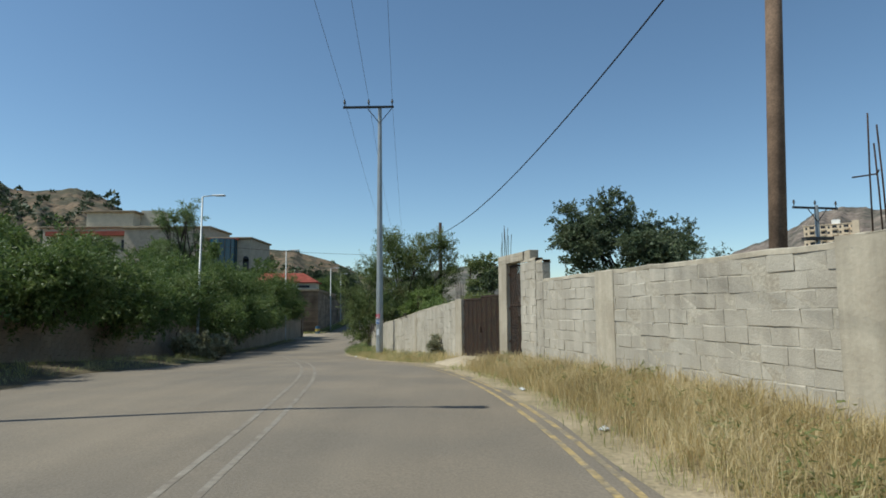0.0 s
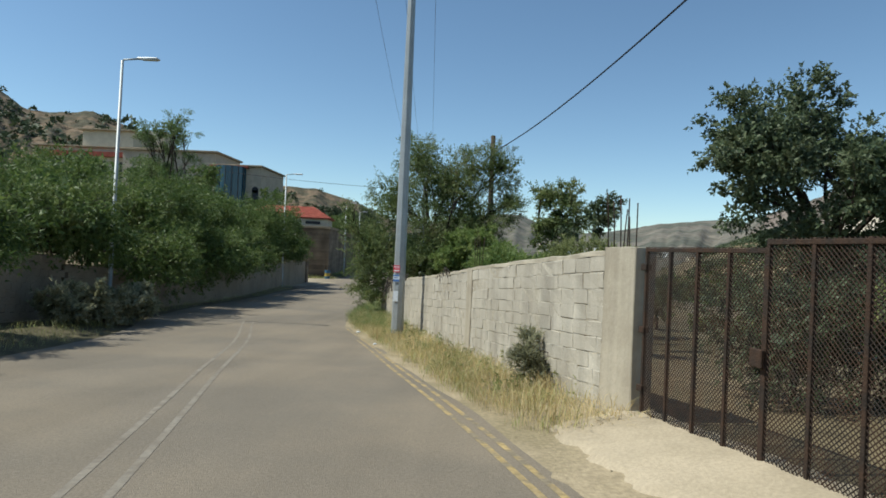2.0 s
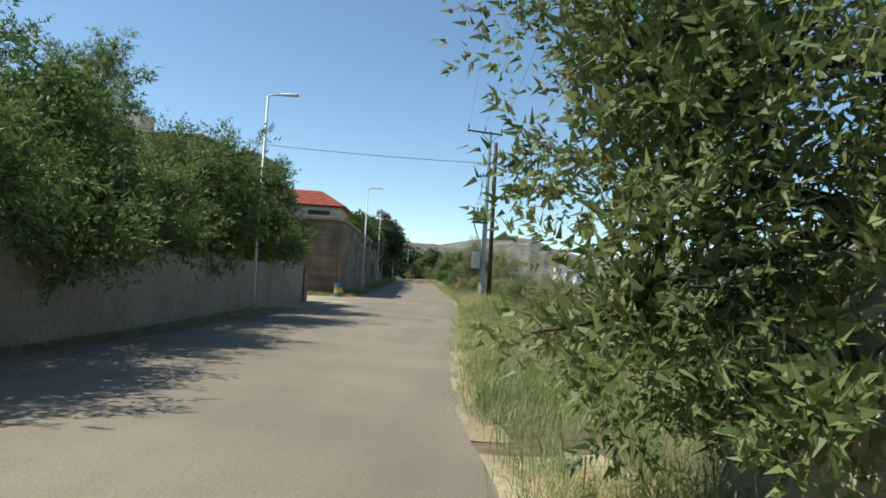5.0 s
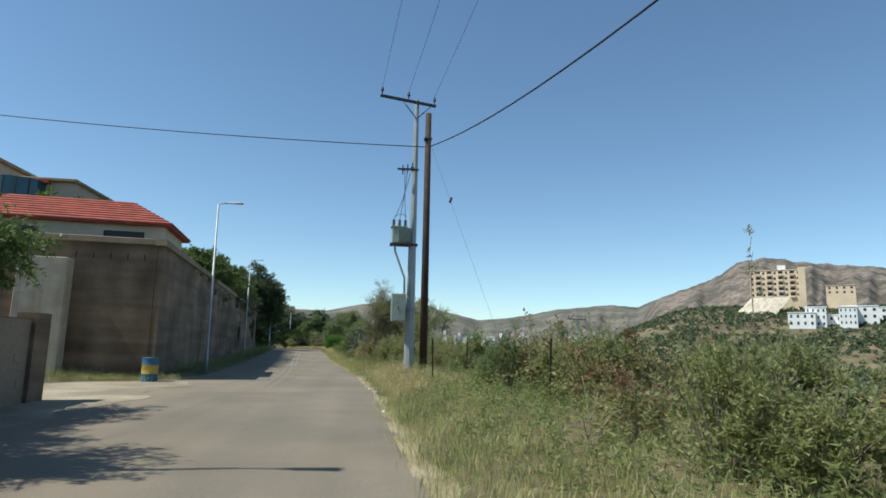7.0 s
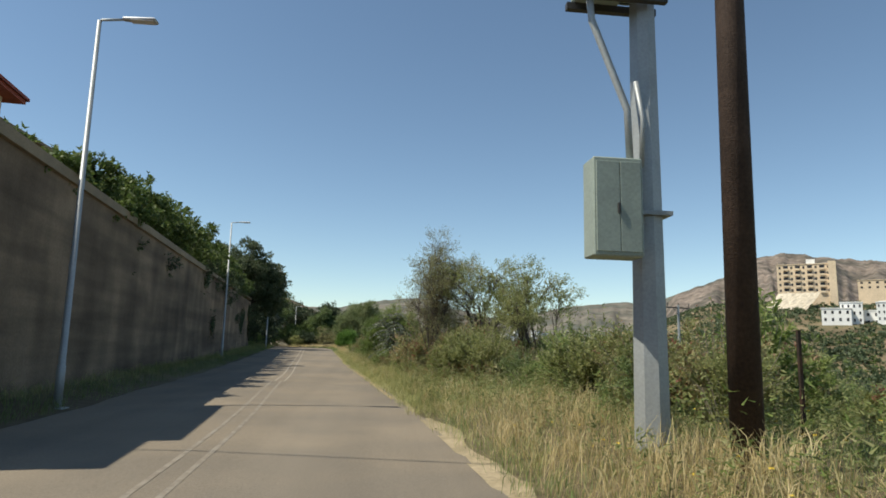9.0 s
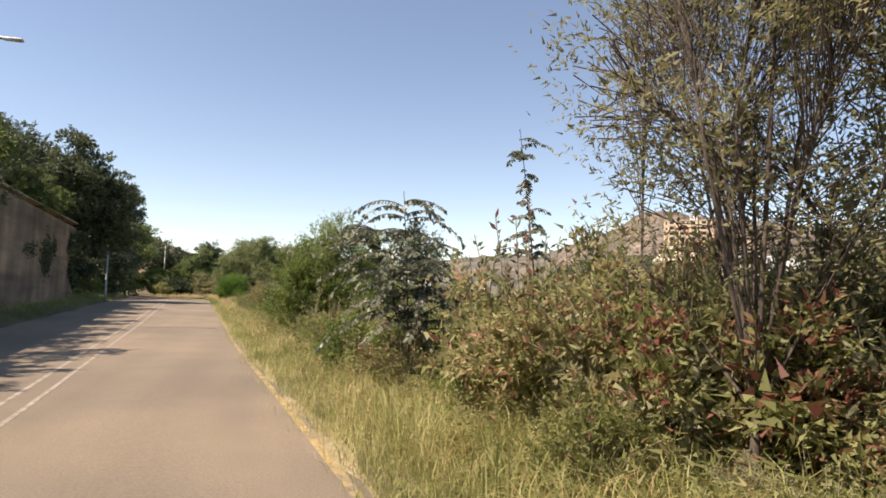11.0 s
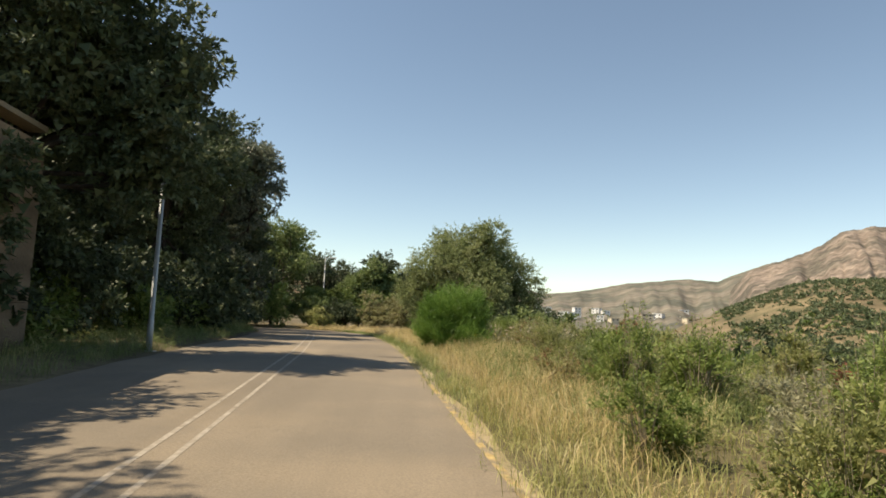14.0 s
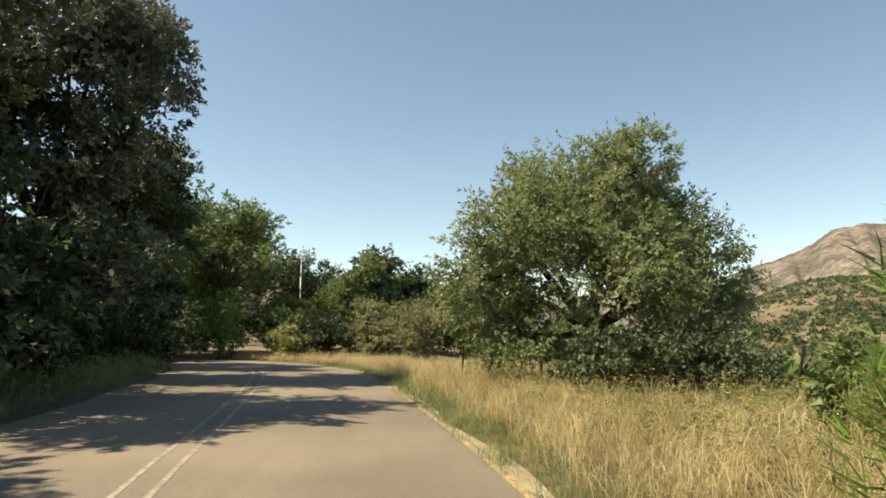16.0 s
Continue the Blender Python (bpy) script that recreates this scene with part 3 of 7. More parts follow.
def block_wall(name, y0, y1, z_of, top_of, courses, label, wild, limit=300, x_of=None, cap=0.07):
    """A wall of bare hollow blocks on a mortar core, laid in courses that follow the slope."""
    length = (wall_at(y1) - wall_at(y0)).length
    along = wall_dir((y0 + y1) / 2)
    run = lambda s: y0 + (y1 - y0) * s / length
    core = bmesh.new()
    n = max(2, int(length / 0.8))
    rows = []
    for i in range(n + 1):
        y = run(length * i / n)
        p = wall_at(y)
        nx = Vector((along.y, -along.x, 0))
        t, b = top_of(y) - cap, z_of(y) - 0.35
        rows.append([core.verts.new((p + nx * d).xy.to_3d() + Vector((0, 0, z))) for d, z in ((0.004, b), (0.004, t), (0.175, t), (0.175, b))])
    for a, b in zip(rows, rows[1:]):
        for k in range(4):
            core.faces.new((a[k], a[(k + 1) % 4], b[(k + 1) % 4], b[k]))
    core.faces.new(rows[0])
    core.faces.new(rows[-1][::-1])
    bmesh.ops.recalc_face_normals(core, faces=core.faces)
    thing = tagged(new(name), label, "wall", kind="structure")
    part("mortar", core, MORTAR, thing)
    # uneven skim of mortar along the top
    capbm = bmesh.new()
    rows = []
    for i in range(n * 2 + 1):
        y = run(length * i / (n * 2))
        p = wall_at(y)
        nx = Vector((along.y, -along.x, 0))
        t = top_of(y) + wild.uniform(-0.012, 0.012)
        rows.append([capbm.verts.new((p + nx * d).xy.to_3d() + Vector((0, 0, z))) for d, z in
                     ((-0.002 + wild.uniform(-0.01, 0.008), t - cap), (0.0, t - 0.012), (0.025, t), (0.175, t), (0.2, t - cap))])
    for a, b in zip(rows, rows[1:]):
        for k in range(4):
            capbm.faces.new((a[k], a[k + 1], b[k + 1], b[k]))
    bmesh.ops.recalc_face_normals(capbm, faces=capbm.faces)
    part("coping", capbm, CONCRETE, thing, "uneven cement skim on top")
    count, loose = 0, []
    ang = math.atan2(along.y, along.x)
    for c in range(courses):
        s = -0.2 if c % 2 else 0.0
        while s < length - 0.05:
            seg = wild.choice((0.4, 0.4, 0.4, 0.36, 0.33, 0.42))
            a, b = max(s, 0), min(s + seg, length)
            if b - a > 0.12:
                y = run((a + b) / 2)
                slope = (top_of(run(b)) - top_of(run(a))) / max(b - a, 0.01)
                z = top_of(y) - cap - 0.2 * (c + 0.5)
                if z > z_of(y) - 0.3:
                    p = wall_at(y) + Vector((along.y, -along.x, 0)) * (0.0825 + wild.uniform(-0.006, 0.006))
                    whole = b - a > 0.3
                    me = wild.choice(BLOCKS if whole else HALVES)
                    m = Matrix.Translation((p.x, p.y, z + wild.uniform(-0.004, 0.004))) @ Matrix.Rotation(ang, 4, "Z") @ Matrix.Rotation(-math.atan(slope) + wild.uniform(-0.008, 0.008), 4, "Y")
                    m = m @ Matrix.Diagonal(((b - a - 0.006) / (0.396 if whole else 0.19), 1, 1, 1))
                    if count < limit:
                        put("block", me, None, thing, m=m)
                        count += 1
                    else:
                        loose.append((me, m))
            s += seg
    if loose:
        bm = bmesh.new()
        for me, m in loose:
            k = len(bm.verts)
            bm.from_mesh(me)
            bm.verts.ensure_lookup_table()
            bmesh.ops.transform(bm, matrix=m, verts=bm.verts[k:])
        tagged(part("block_courses", bm, BLOCK, thing), kind="stuff")
    return thing


wild = random.Random(11)
Z1 = lambda y: road_z(y) + 0.22
block_wall("wall_1", -6.5, 13.25, Z1, lambda y: 2.1 + 0.004 * (10 - y), 9, "bare grey concrete block wall beside dry grass", wild)
block_wall("wall_2", 13.26, 13.64, lambda y: road_z(y) + 0.3, lambda y: 2.5, 12, "stepped block pier beside a doorway in the wall", wild)
block_wall("wall_2_pier", 13.66, 14.58, lambda y: road_z(y) + 0.3, lambda y: 2.57, 12, "taller block pier beside a doorway in the wall", wild)
block_wall("wall_3", 20.5, 39.5, lambda y: road_z(y) + 0.1, lambda y: float(np.interp(y, [20, 25.5, 28, 31, 35, 42], [1.74, 1.35, 1.11, 0.87, 0.58, 0.1])), 10, "bare grey concrete block wall stepping down the slope", wild)


def pillar(name, ya, yb, z0, z1, label, thick=0.24, out=0.015, material=CONCRETE):
    a, b = wall_at(ya), wall_at(yb)
    bm = boxed(0, (b - a).length, -thick + out, out, 0, z1 - z0, bevel=0.012)
    bmesh.ops.subdivide_edges(bm, edges=list(bm.edges), cuts=3, use_grid_fill=True)
    g = random.Random(int(ya * 10))
    for v in bm.verts:
        v.co += Vector((g.uniform(-1, 1), g.uniform(-1, 1), g.uniform(-1, 1))) * 0.006
    me = bpy.data.meshes.new(name)
    bm.to_mesh(me)
    bm.free()
    ob = put(name, me, material, m=Matrix.Translation((a.x, a.y, z0)) @ Matrix.Rotation(math.atan2((b - a).y, (b - a).x), 4, "Z"))
    return tagged(ob, label, "pillar", "cast pillars of the wall", kind="structure")


pillar("pillar", 5.5, 6.05, -0.2, 2.16, "rough cast concrete pillar in the block wall")
pillar("pillar", 10.3, 10.95, -0.1, 2.1, "rough cast concrete pillar in the block wall")
pillar("pillar", 15.52, 16.12, -0.1, 2.62, "pale cast concrete doorway pillar with bare rebar above", 0.3)
pillar("pillar", 19.8, 20.5, -0.5, 1.74, "cast concrete gate pillar at the end of a block wall", 0.26)
pillar("pillar", 26.0, 26.4, -0.7, 1.27, "rough cast concrete pillar in the block wall")
pillar("lintel_end", 13.98, 14.32, 2.56, 2.78, "rough concrete lump on the end of the lintel", 0.22, 0.0)
pillar("lintel", 14.35, 16.12, 2.56, 2.77, "cast concrete lintel over the doorway", 0.3, 0.02)
pillar("door_sill", 14.58, 15.5, -0.12, 0.27, "pale concrete sill of the doorway", 0.5, 0.2, APRON)


def rebar_bundle(y, z0, lengths, label):
    p = wall_at(y)
    thing = empty("rebar_bundle", Matrix.Translation((p.x + 0.1, p.y, z0)), label, "rebar", "bare rebar on the pillars")
    g = random.Random(int(y * 7))
    for i, l in enumerate(lengths):
        dy = (i // 2) * 0.15 - 0.2
        dx = (i % 2) * 0.1 - 0.05 - 0.24 * dy
        lean = (g.uniform(-0.05, 0.05), g.uniform(-0.05, 0.05))
        tube("rod", [(dx, dy, -0.15), (dx + lean[0] * 0.4, dy + lean[1] * 0.4, l * 0.5), (dx + lean[0], dy + lean[1], l)], 0.0075, RUST, thing, sides=6)
    return thing


rebar_bundle(15.85, 2.7, (0.8, 0.62, 0.85, 0.6, 0.7, 0.9, 0.5, 0.75), "rusty rebar rods sticking up from the doorway pillar")
rebar_bundle(20.3, 1.7, (0.6, 0.55, 0.65, 0.4, 0.6, 0.5, 0.7), "rusty rebar rods sticking up from the gate pillar")
rebar_bundle(26.1, 1.25, (0.75, 0.7, 0.68, 0.72), "rusty rebar rods sticking up from the block wall")
frame_thing = rebar_bundle(5.75, 2.1, (1.05, 0.95, 1.2, 0.9), "rusty rebar cage standing up from the wall pillar")
tube("tie", [(-0.08, -0.25, 0.6), (0.08, 0.0, 0.62), (-0.08, 0.12, 0.61)], 0.008, RUST, frame_thing, sides=6)


# ---- the double gate and the doorway leaf, of rusty frames and expanded mesh ----
def mesh_panel(name, w, h, parent, m):
    """Expanded metal: crossing strands with thickness."""
    chunks = []
    step = 0.042
    n = int((w + h) / step)
    for sgn in (1, -1):
        for i in range(n + 1):
            c = i * step - (h if sgn > 0 else 0)
            if sgn > 0:
                a, b = (max(c, 0), max(-c, 0)), (min(c + h, w), min(h, w - c))
            else:
                a, b = (min(c, w), max(c - w, 0)), (max(c - h, 0), min(h, c))
            if math.dist(a, b) > 0.05:
                chunks.append(tube_arrays([(a[0], 0.004 * sgn, a[1]), (b[0], 0.004 * sgn, b[1])], 0.005, 4))
    v, f = join_arrays(chunks)
    return put(name, mesh_of(name, v, f), RUST, parent, "rusty expanded metal mesh", m)


def gate_leaf(name, y_hinge, y_free, z0, h, label, bars):
    a, b = wall_at(y_hinge), wall_at(y_free)
    d = (b - a)
    w = d.length
    thing = empty(name, Matrix.Translation((a.x + 0.08, a.y, z0)) @ Matrix.Rotation(math.atan2(d.y, d.x), 4, "Z"), label, "gate", kind="structure")
    for i in range(bars + 1):
        x = w * i / bars
        part("upright", boxed(x - 0.018, x + 0.018, -0.018, 0.018, 0, h, bevel=0.004), RUST, thing)
    for z in (0.02, h - 0.03) if bars > 1 else (0.02, h * 0.55, h - 0.03):
        part("rail", boxed(0, w, -0.02, 0.02, z - 0.02, z + 0.02, bevel=0.004), RUST, thing)
    mesh_panel("mesh_panel", w, h, thing, None)
    for z in (0.3, h * 0.5, h - 0.25):
        part("hinge", boxed(-0.07, 0.03, -0.035, 0.035, z, z + 0.07, bevel=0.006), RUST, thing)
    return thing


gl = gate_leaf("gate_1", 19.72, 17.95, -0.12, 1.86, "closed rusty mesh gate leaf in a steel frame", 4)
part("latch", boxed(1.72, 1.86, -0.06, -0.02, 0.9, 1.05, bevel=0.008), RUST, gl)
gate_leaf("gate_2", 16.15, 17.93, -0.05, 1.86, "closed rusty mesh gate leaf in a steel frame", 4)
gate_leaf("door_1", 15.48, 14.62, 0.29, 2.22, "closed rusty mesh door in a concrete doorway", 1)

# pale apron in front of the gate
ys, av, af = np.linspace(15.9, 20.3, 45), [], []
for i, y in enumerate(ys):
    inner = wall_at(y).x + 0.3
    outer = float(edge_x(np.array(y))) + 0.55 + 0.05 * math.sin(i * 0.9) + 0.03 * math.sin(i * 2.3) + 1.3 * float(ease(17.6, 15.9, y)) + 0.9 * float(ease(19.6, 20.3, y))
    for k in range(8):
        s = k / 7
        av.append((outer + (inner - outer) * s, y, float(road_z(np.array(y))) + 0.06 + (0.2 * ease(0, 0.9, s)) + (0 if k else -0.14) + 0.012 * math.sin(i * 1.7 + k * 2.1)))
for i in range(44):
    for k in range(7):
        a = i * 8 + k
        af.append((a, a + 1, a + 9, a + 8))
tagged(put("driveway_apron", shade(mesh_of("driveway_apron", av, af)), APRON), "pale concrete ramp up to the mesh gate", "driveway", kind="structure")


# ---- left boundary wall, in the shade of the hedge ----
def left_wall_x(y):
    return np.interp(y, [-30, 12, 30, 40, 69.2], [-11.2, -12.0, -13.35, -14.0, -15.9])


def long_wall(name, y0, y1, top_of, x_of, thick, material, label, step=1.0, below=0.6, lip=0.0, lip_mat=None):
    ys = np.arange(y0, y1 + step / 2, step)
    v = []
    for y in ys:
        x, t, b = float(x_of(y)), float(top_of(y)), float(road_z(np.array(y))) - below
        v += [(x, y, b), (x, y, t), (x - thick, y, t), (x - thick, y, b)]
    f = []
    for i in range(len(ys) - 1):
        for k in range(4):
            f.append((i * 4 + k, i * 4 + (k + 1) % 4, (i + 1) * 4 + (k + 1) % 4, (i + 1) * 4 + k))
    n = 4 * (len(ys) - 1)
    f += [(3, 2, 1, 0), (n, n + 1, n + 2, n + 3)]
    bm = bmesh.new()
    vs = [bm.verts.new(c) for c in v]
    for q in f:
        bm.faces.new([vs[i] for i in q])
    bmesh.ops.recalc_face_normals(bm, faces=bm.faces)
    me = bpy.data.meshes.new(name)
    bm.to_mesh(me)
    bm.free()
    ob = tagged(put(name, me, material), label, "wall", kind="structure")
    return ob


WALL_4_TOP = lambda y: float(np.interp(y, [0, 17, 22.3, 26, 31.3], [2.6, 2.4, 1.85, 1.35, 0.95]))
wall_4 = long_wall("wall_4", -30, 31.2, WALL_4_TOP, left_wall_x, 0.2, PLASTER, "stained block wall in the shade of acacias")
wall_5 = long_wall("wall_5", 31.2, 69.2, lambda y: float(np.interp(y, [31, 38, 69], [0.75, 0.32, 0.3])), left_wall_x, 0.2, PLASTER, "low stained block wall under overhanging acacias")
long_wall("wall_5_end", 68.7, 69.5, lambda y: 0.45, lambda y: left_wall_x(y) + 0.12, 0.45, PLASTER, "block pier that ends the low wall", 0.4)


def courses_on(wall, y0, y1, top_of, seed, limit):
    """Stained blocks laid proud of the wall's face, course by course."""
    g = random.Random(seed)
    shapes = []
    for i in range(4):
        me = block_mesh(40 + i, depth=0.05)
        me.materials.clear()
        me.materials.append(BLOCK_BROWN)
        shapes.append(me)
    loose, count = [], 0
    for c in range(13):
        y = y0 - (0.2 if c % 2 else 0)
        while y < y1 - 0.2:
            q = y + 0.2
            z = float(top_of(q)) - 0.2 * (c + 0.5) - 0.03
            if z > float(road_z(np.array(q))) - 0.1 and q > y0:
                dx = float(left_wall_x(q + 0.2) - left_wall_x(q - 0.2))
                m = Matrix.Translation((float(left_wall_x(q)) + g.uniform(-0.014, -0.006), q, z)) @ Matrix.Rotation(math.atan2(0.4, dx), 4, "Z")
                me = g.choice(shapes)
                if count < limit:
                    put("block", me, None, wall, m=m)
                    count += 1
                else:
                    loose.append((me, m))
            y += 0.405
    if loose:
        vs, fs, base = [], [], 0
        for me, m in loose:
            vs += [m @ v.co for v in me.vertices]
            fs += [[base + k for k in p.vertices] for p in me.polygons]
            base += len(me.vertices)
        joined = bpy.data.meshes.new("block_courses")
        joined.from_pydata(vs, [], fs)
        tagged(put("block_courses", joined, BLOCK_BROWN, wall), kind="stuff")


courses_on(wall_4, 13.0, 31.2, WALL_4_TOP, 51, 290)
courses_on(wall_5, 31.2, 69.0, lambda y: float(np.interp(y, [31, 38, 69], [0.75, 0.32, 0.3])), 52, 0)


# ---- the tall compound wall with its coping ----
def side_x(y):
    return -15.95 - (y - 78.3) * 0.1005


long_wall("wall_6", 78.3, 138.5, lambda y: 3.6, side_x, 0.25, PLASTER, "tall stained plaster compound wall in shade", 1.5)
long_wall("coping", 78.15, 138.5, lambda y: 3.84, lambda y: side_x(y) + 0.1, 0.45, COPING, "projecting concrete coping on the tall wall", 1.5, below=-5.28)
CORNER = Matrix.Translation((-15.95, 78.3, 0)) @ Matrix.Rotation(math.atan(0.1005), 4, "Z")
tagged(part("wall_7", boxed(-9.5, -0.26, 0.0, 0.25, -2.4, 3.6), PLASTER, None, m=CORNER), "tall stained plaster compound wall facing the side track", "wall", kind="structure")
tagged(part("coping_front", boxed(-9.5, -0.36, -0.1, 0.35, 3.6, 3.84, bevel=0.02), COPING, None, m=CORNER), "projecting concrete coping on the tall wall", "wall", kind="structure")
tagged(part("gate_pier", boxed(-4.9, -3.2, -0.75, -0.02, -2.4, 2.85, bevel=0.02), CONCRETE, None, m=CORNER), "pale concrete gate pier against the compound wall", "pillar", kind="structure")
for k in range(5):
    x = -0.7 - k * 0.62
    tagged(part("weep_slot", boxed(x - 0.025, x + 0.025, -0.012, 0.01, 2.95, 3.2), DARK_OPENING, None, m=CORNER), "dark weep slot in the plaster wall", "slot", "weep slots", "structure")


# ---- street lamps ----
def street_lamp(x, y, label, height=8.6, reach=1.25, lean=0.0):
    z = float(land_z(np.array(x), np.array(y))) - 0.05
    thing = empty("street_lamp", Matrix.Translation((x, y, z)) @ Matrix.Rotation(lean, 4, "Y"), label, "street lamp", "street lamps along the road")
    tube("pole", [(0, 0, 0), (0, 0, 0.9), (0, 0, 0.92), (0, 0, height)], (0.085, 0.085, 0.07, 0.045), GALV, thing, sides=12)
    part("base_plate", boxed(-0.17, 0.17, -0.17, 0.17, 0, 0.05, bevel=0.008), GALV, thing)
    tube("arm", [(0, 0, height - 0.03), (0.05, 0, height + 0.02), (0.55, 0, height + 0.07)], 0.03, GALV, thing, sides=10)
    bm = boxed(0.5, reach, -0.13, 0.13, height + 0.045, height + 0.12, bevel=0.03)
    for v in bm.verts:
        if v.co.x < 0.6:
            v.co.y *= 0.45
    head = part("head", bm, LIGHT_METAL, thing, "flat grey lamp head")
    part("lens", boxed(0.68, reach - 0.06, -0.1, 0.1, height + 0.035, height + 0.046), LENS, head)
    return thing


for x, y, tilt in ((-6.55, 7.6, 0), (-13.25, 33.3, 0.01), (-15.3, 59.7, 0), (-15.55, 85.0, -0.005), (-19.1, 114.4, 0), (-20.75, 141.9, 0), (-23.9, 193.5, 0.0)):
    street_lamp(x, y, "slim galvanised street lamp with a flat head", lean=tilt, height=9.2 if 113 < y < 117 else 8.6 if y < 190 else 7.7)


# ---- power poles ----
def insulator(parent, x, y, z):
    bm = bmesh.new()
    for r, h, zz in ((0.025, 0.16, 0.08), (0.055, 0.05, 0.17), (0.075, 0.05, 0.24), (0.05, 0.08, 0.31)):
        bmesh.ops.create_cone(bm, cap_ends=True, segments=10, radius1=r, radius2=r * 0.7, depth=h, matrix=Matrix.Translation((x, y, z + zz)))
    return part("insulator", bm, PORCELAIN, parent)


def steel_pole(x, y, z0, top, arm_a, arm_b, label, r0=0.21, r1=0.095):
    thing = empty("power_pole", Matrix.Translation((x, y, z0)), label, "power pole", "power poles")
    h = top - z0
    tube("pole", [(0, 0, -0.3), (0, 0, h * 0.4), (0, 0, h + 0.12)], (r0, r0 - (r0 - r1) * 0.4, r1), GALV, thing, sides=8, soft=False)
    a, b = Vector(arm_a) - Vector((x, y, z0)), Vector(arm_b) - Vector((x, y, z0))
    d = b - a
    m = Matrix.Translation(a) @ d.to_track_quat("X", "Z").to_matrix().to_4x4()
    part("crossarm", boxed(0, d.length, -0.05, 0.05, -0.06, 0.05, bevel=0.008), DARK_STEEL, thing, "dark steel crossarm", m)
    for s in (-0.62, 0.62):
        k = Vector((0, 0, a.z + d.z * 0.5)) + d.normalized() * s
        tube("brace", [(0, -0.08, h - 0.75), (k.x, k.y - 0.08, k.z - 0.03)], 0.022, DARK_STEEL, thing, sides=6)
    for s in (0.03, 0.5, 0.97):
        q = a + d * s
        insulator(thing, q.x, q.y, q.z + 0.04)
    return thing


A1, B1 = (-5.0, 30.25, 11.55), (-2.5, 30.95, 11.8)
A2, B2 = (-7.58, 77.45, 10.31), (-5.15, 77.95, 10.2)
pole_1 = steel_pole(-3.2, 30.85, -1.0, 11.62, A1, B1, "octagonal galvanised power pole with stickers on it", 0.185)
pole_2 = steel_pole(-5.98, 78.0, -1.0, 10.3, A2, B2, "octagonal galvanised power pole carrying a transformer")
POLE_0 = [(-1.75, -20, 12.4), (-0.4, -20, 12.4), (0.95, -20, 12.4)]
steel_pole(0.4, -20, -0.4, 12.4, (-1.75, -20, 12.3), (0.95, -20, 12.3), "octagonal galvanised power pole")


def wire(name, a, b, sag, r, material, label):
    return tagged(tube(name, hang(a, b, sag), r, material, sides=5), label, "wire", "overhead wires")


for k, s in enumerate((0.03, 0.5, 0.97)):
    p0 = POLE_0[k]
    p1 = Vector(A1).lerp(Vector(B1), s) + Vector((0, 0, 0.4))
    p2 = Vector(A2).lerp(Vector(B2), s) + Vector((0, 0, 0.4))
    wire("power_wire", (p0[0], p0[1], p0[2] + 0.4), p1, 0.5, 0.008, THIN_WIRE, "thin bare conductor between power poles")
    wire("power_wire", p1, p2, 0.55, 0.008, THIN_WIRE, "thin bare conductor between power poles")

# stickers low on the first pole, their print too worn to read
def sticker(z, w, h, material, bars, bar_mat, label):
    ang = radians(-18)
    back = put("sticker", boxed_mesh("sticker", -w / 2, w / 2, -0.006, 0.0, 0, h), material, pole_1, label,
               Matrix.Translation((-0.015, 0.0, z + 0.9)) @ Matrix.Rotation(ang, 4, "Z") @ Matrix.Translation((0, -0.18, 0)))
    for (x0, x1, z0, z1) in bars:
        put("print_bar", boxed_mesh("print_bar", x0, x1, -0.009, -0.005, z0, z1), bar_mat, back)


def boxed_mesh(name, *a):
    bm = boxed(*a)
    me = bpy.data.meshes.new(name)
    bm.to_mesh(me)
    bm.free()
    return me


sticker(1.06, 0.2, 0.2, STICKER_RED, [(-0.08, 0.0, 0.14, 0.165), (0.015, 0.085, 0.14, 0.165), (-0.06, 0.07, 0.098, 0.108), (-0.085, 0.085, 0.03, 0.062)], STICKER_WHITE, "small red paper notice glued to the pole")
sticker(0.78, 0.2, 0.21, STICKER_WHITE, [(-0.095, 0.095, 0.165, 0.205), (-0.07, 0.06, 0.13, 0.142), (-0.06, 0.05, 0.108, 0.116), (-0.095, 0.095, 0.012, 0.075)], STICKER_BLUE, "small white and blue paper notice glued to the pole")
sticker(0.22, 0.15, 0.3, STICKER_WHITE, [], STICKER_BLUE, "torn remains of a white paper notice")


def wood_pole(x, y, z0, z1, r0, r1, material, label, lean=(0, 0)):
    thing = empty("wooden_pole", Matrix.Translation((x, y, z0)), label, "wooden pole", "wooden cable poles")
    h = z1 - z0
    tube("shaft", [(0, 0, -0.4), (lean[0] * 0.5, lean[1] * 0.5, h * 0.5), (lean[0], lean[1], h)], (r0, (r0 + r1) / 2, r1), material, thing, sides=12)
    part("clamp", boxed(lean[0] - 0.16, lean[0] + 0.16, lean[1] - 0.16, lean[1] + 0.16, h - 1.15, h - 1.05, bevel=0.03), DARK_STEEL, thing)
    return thing


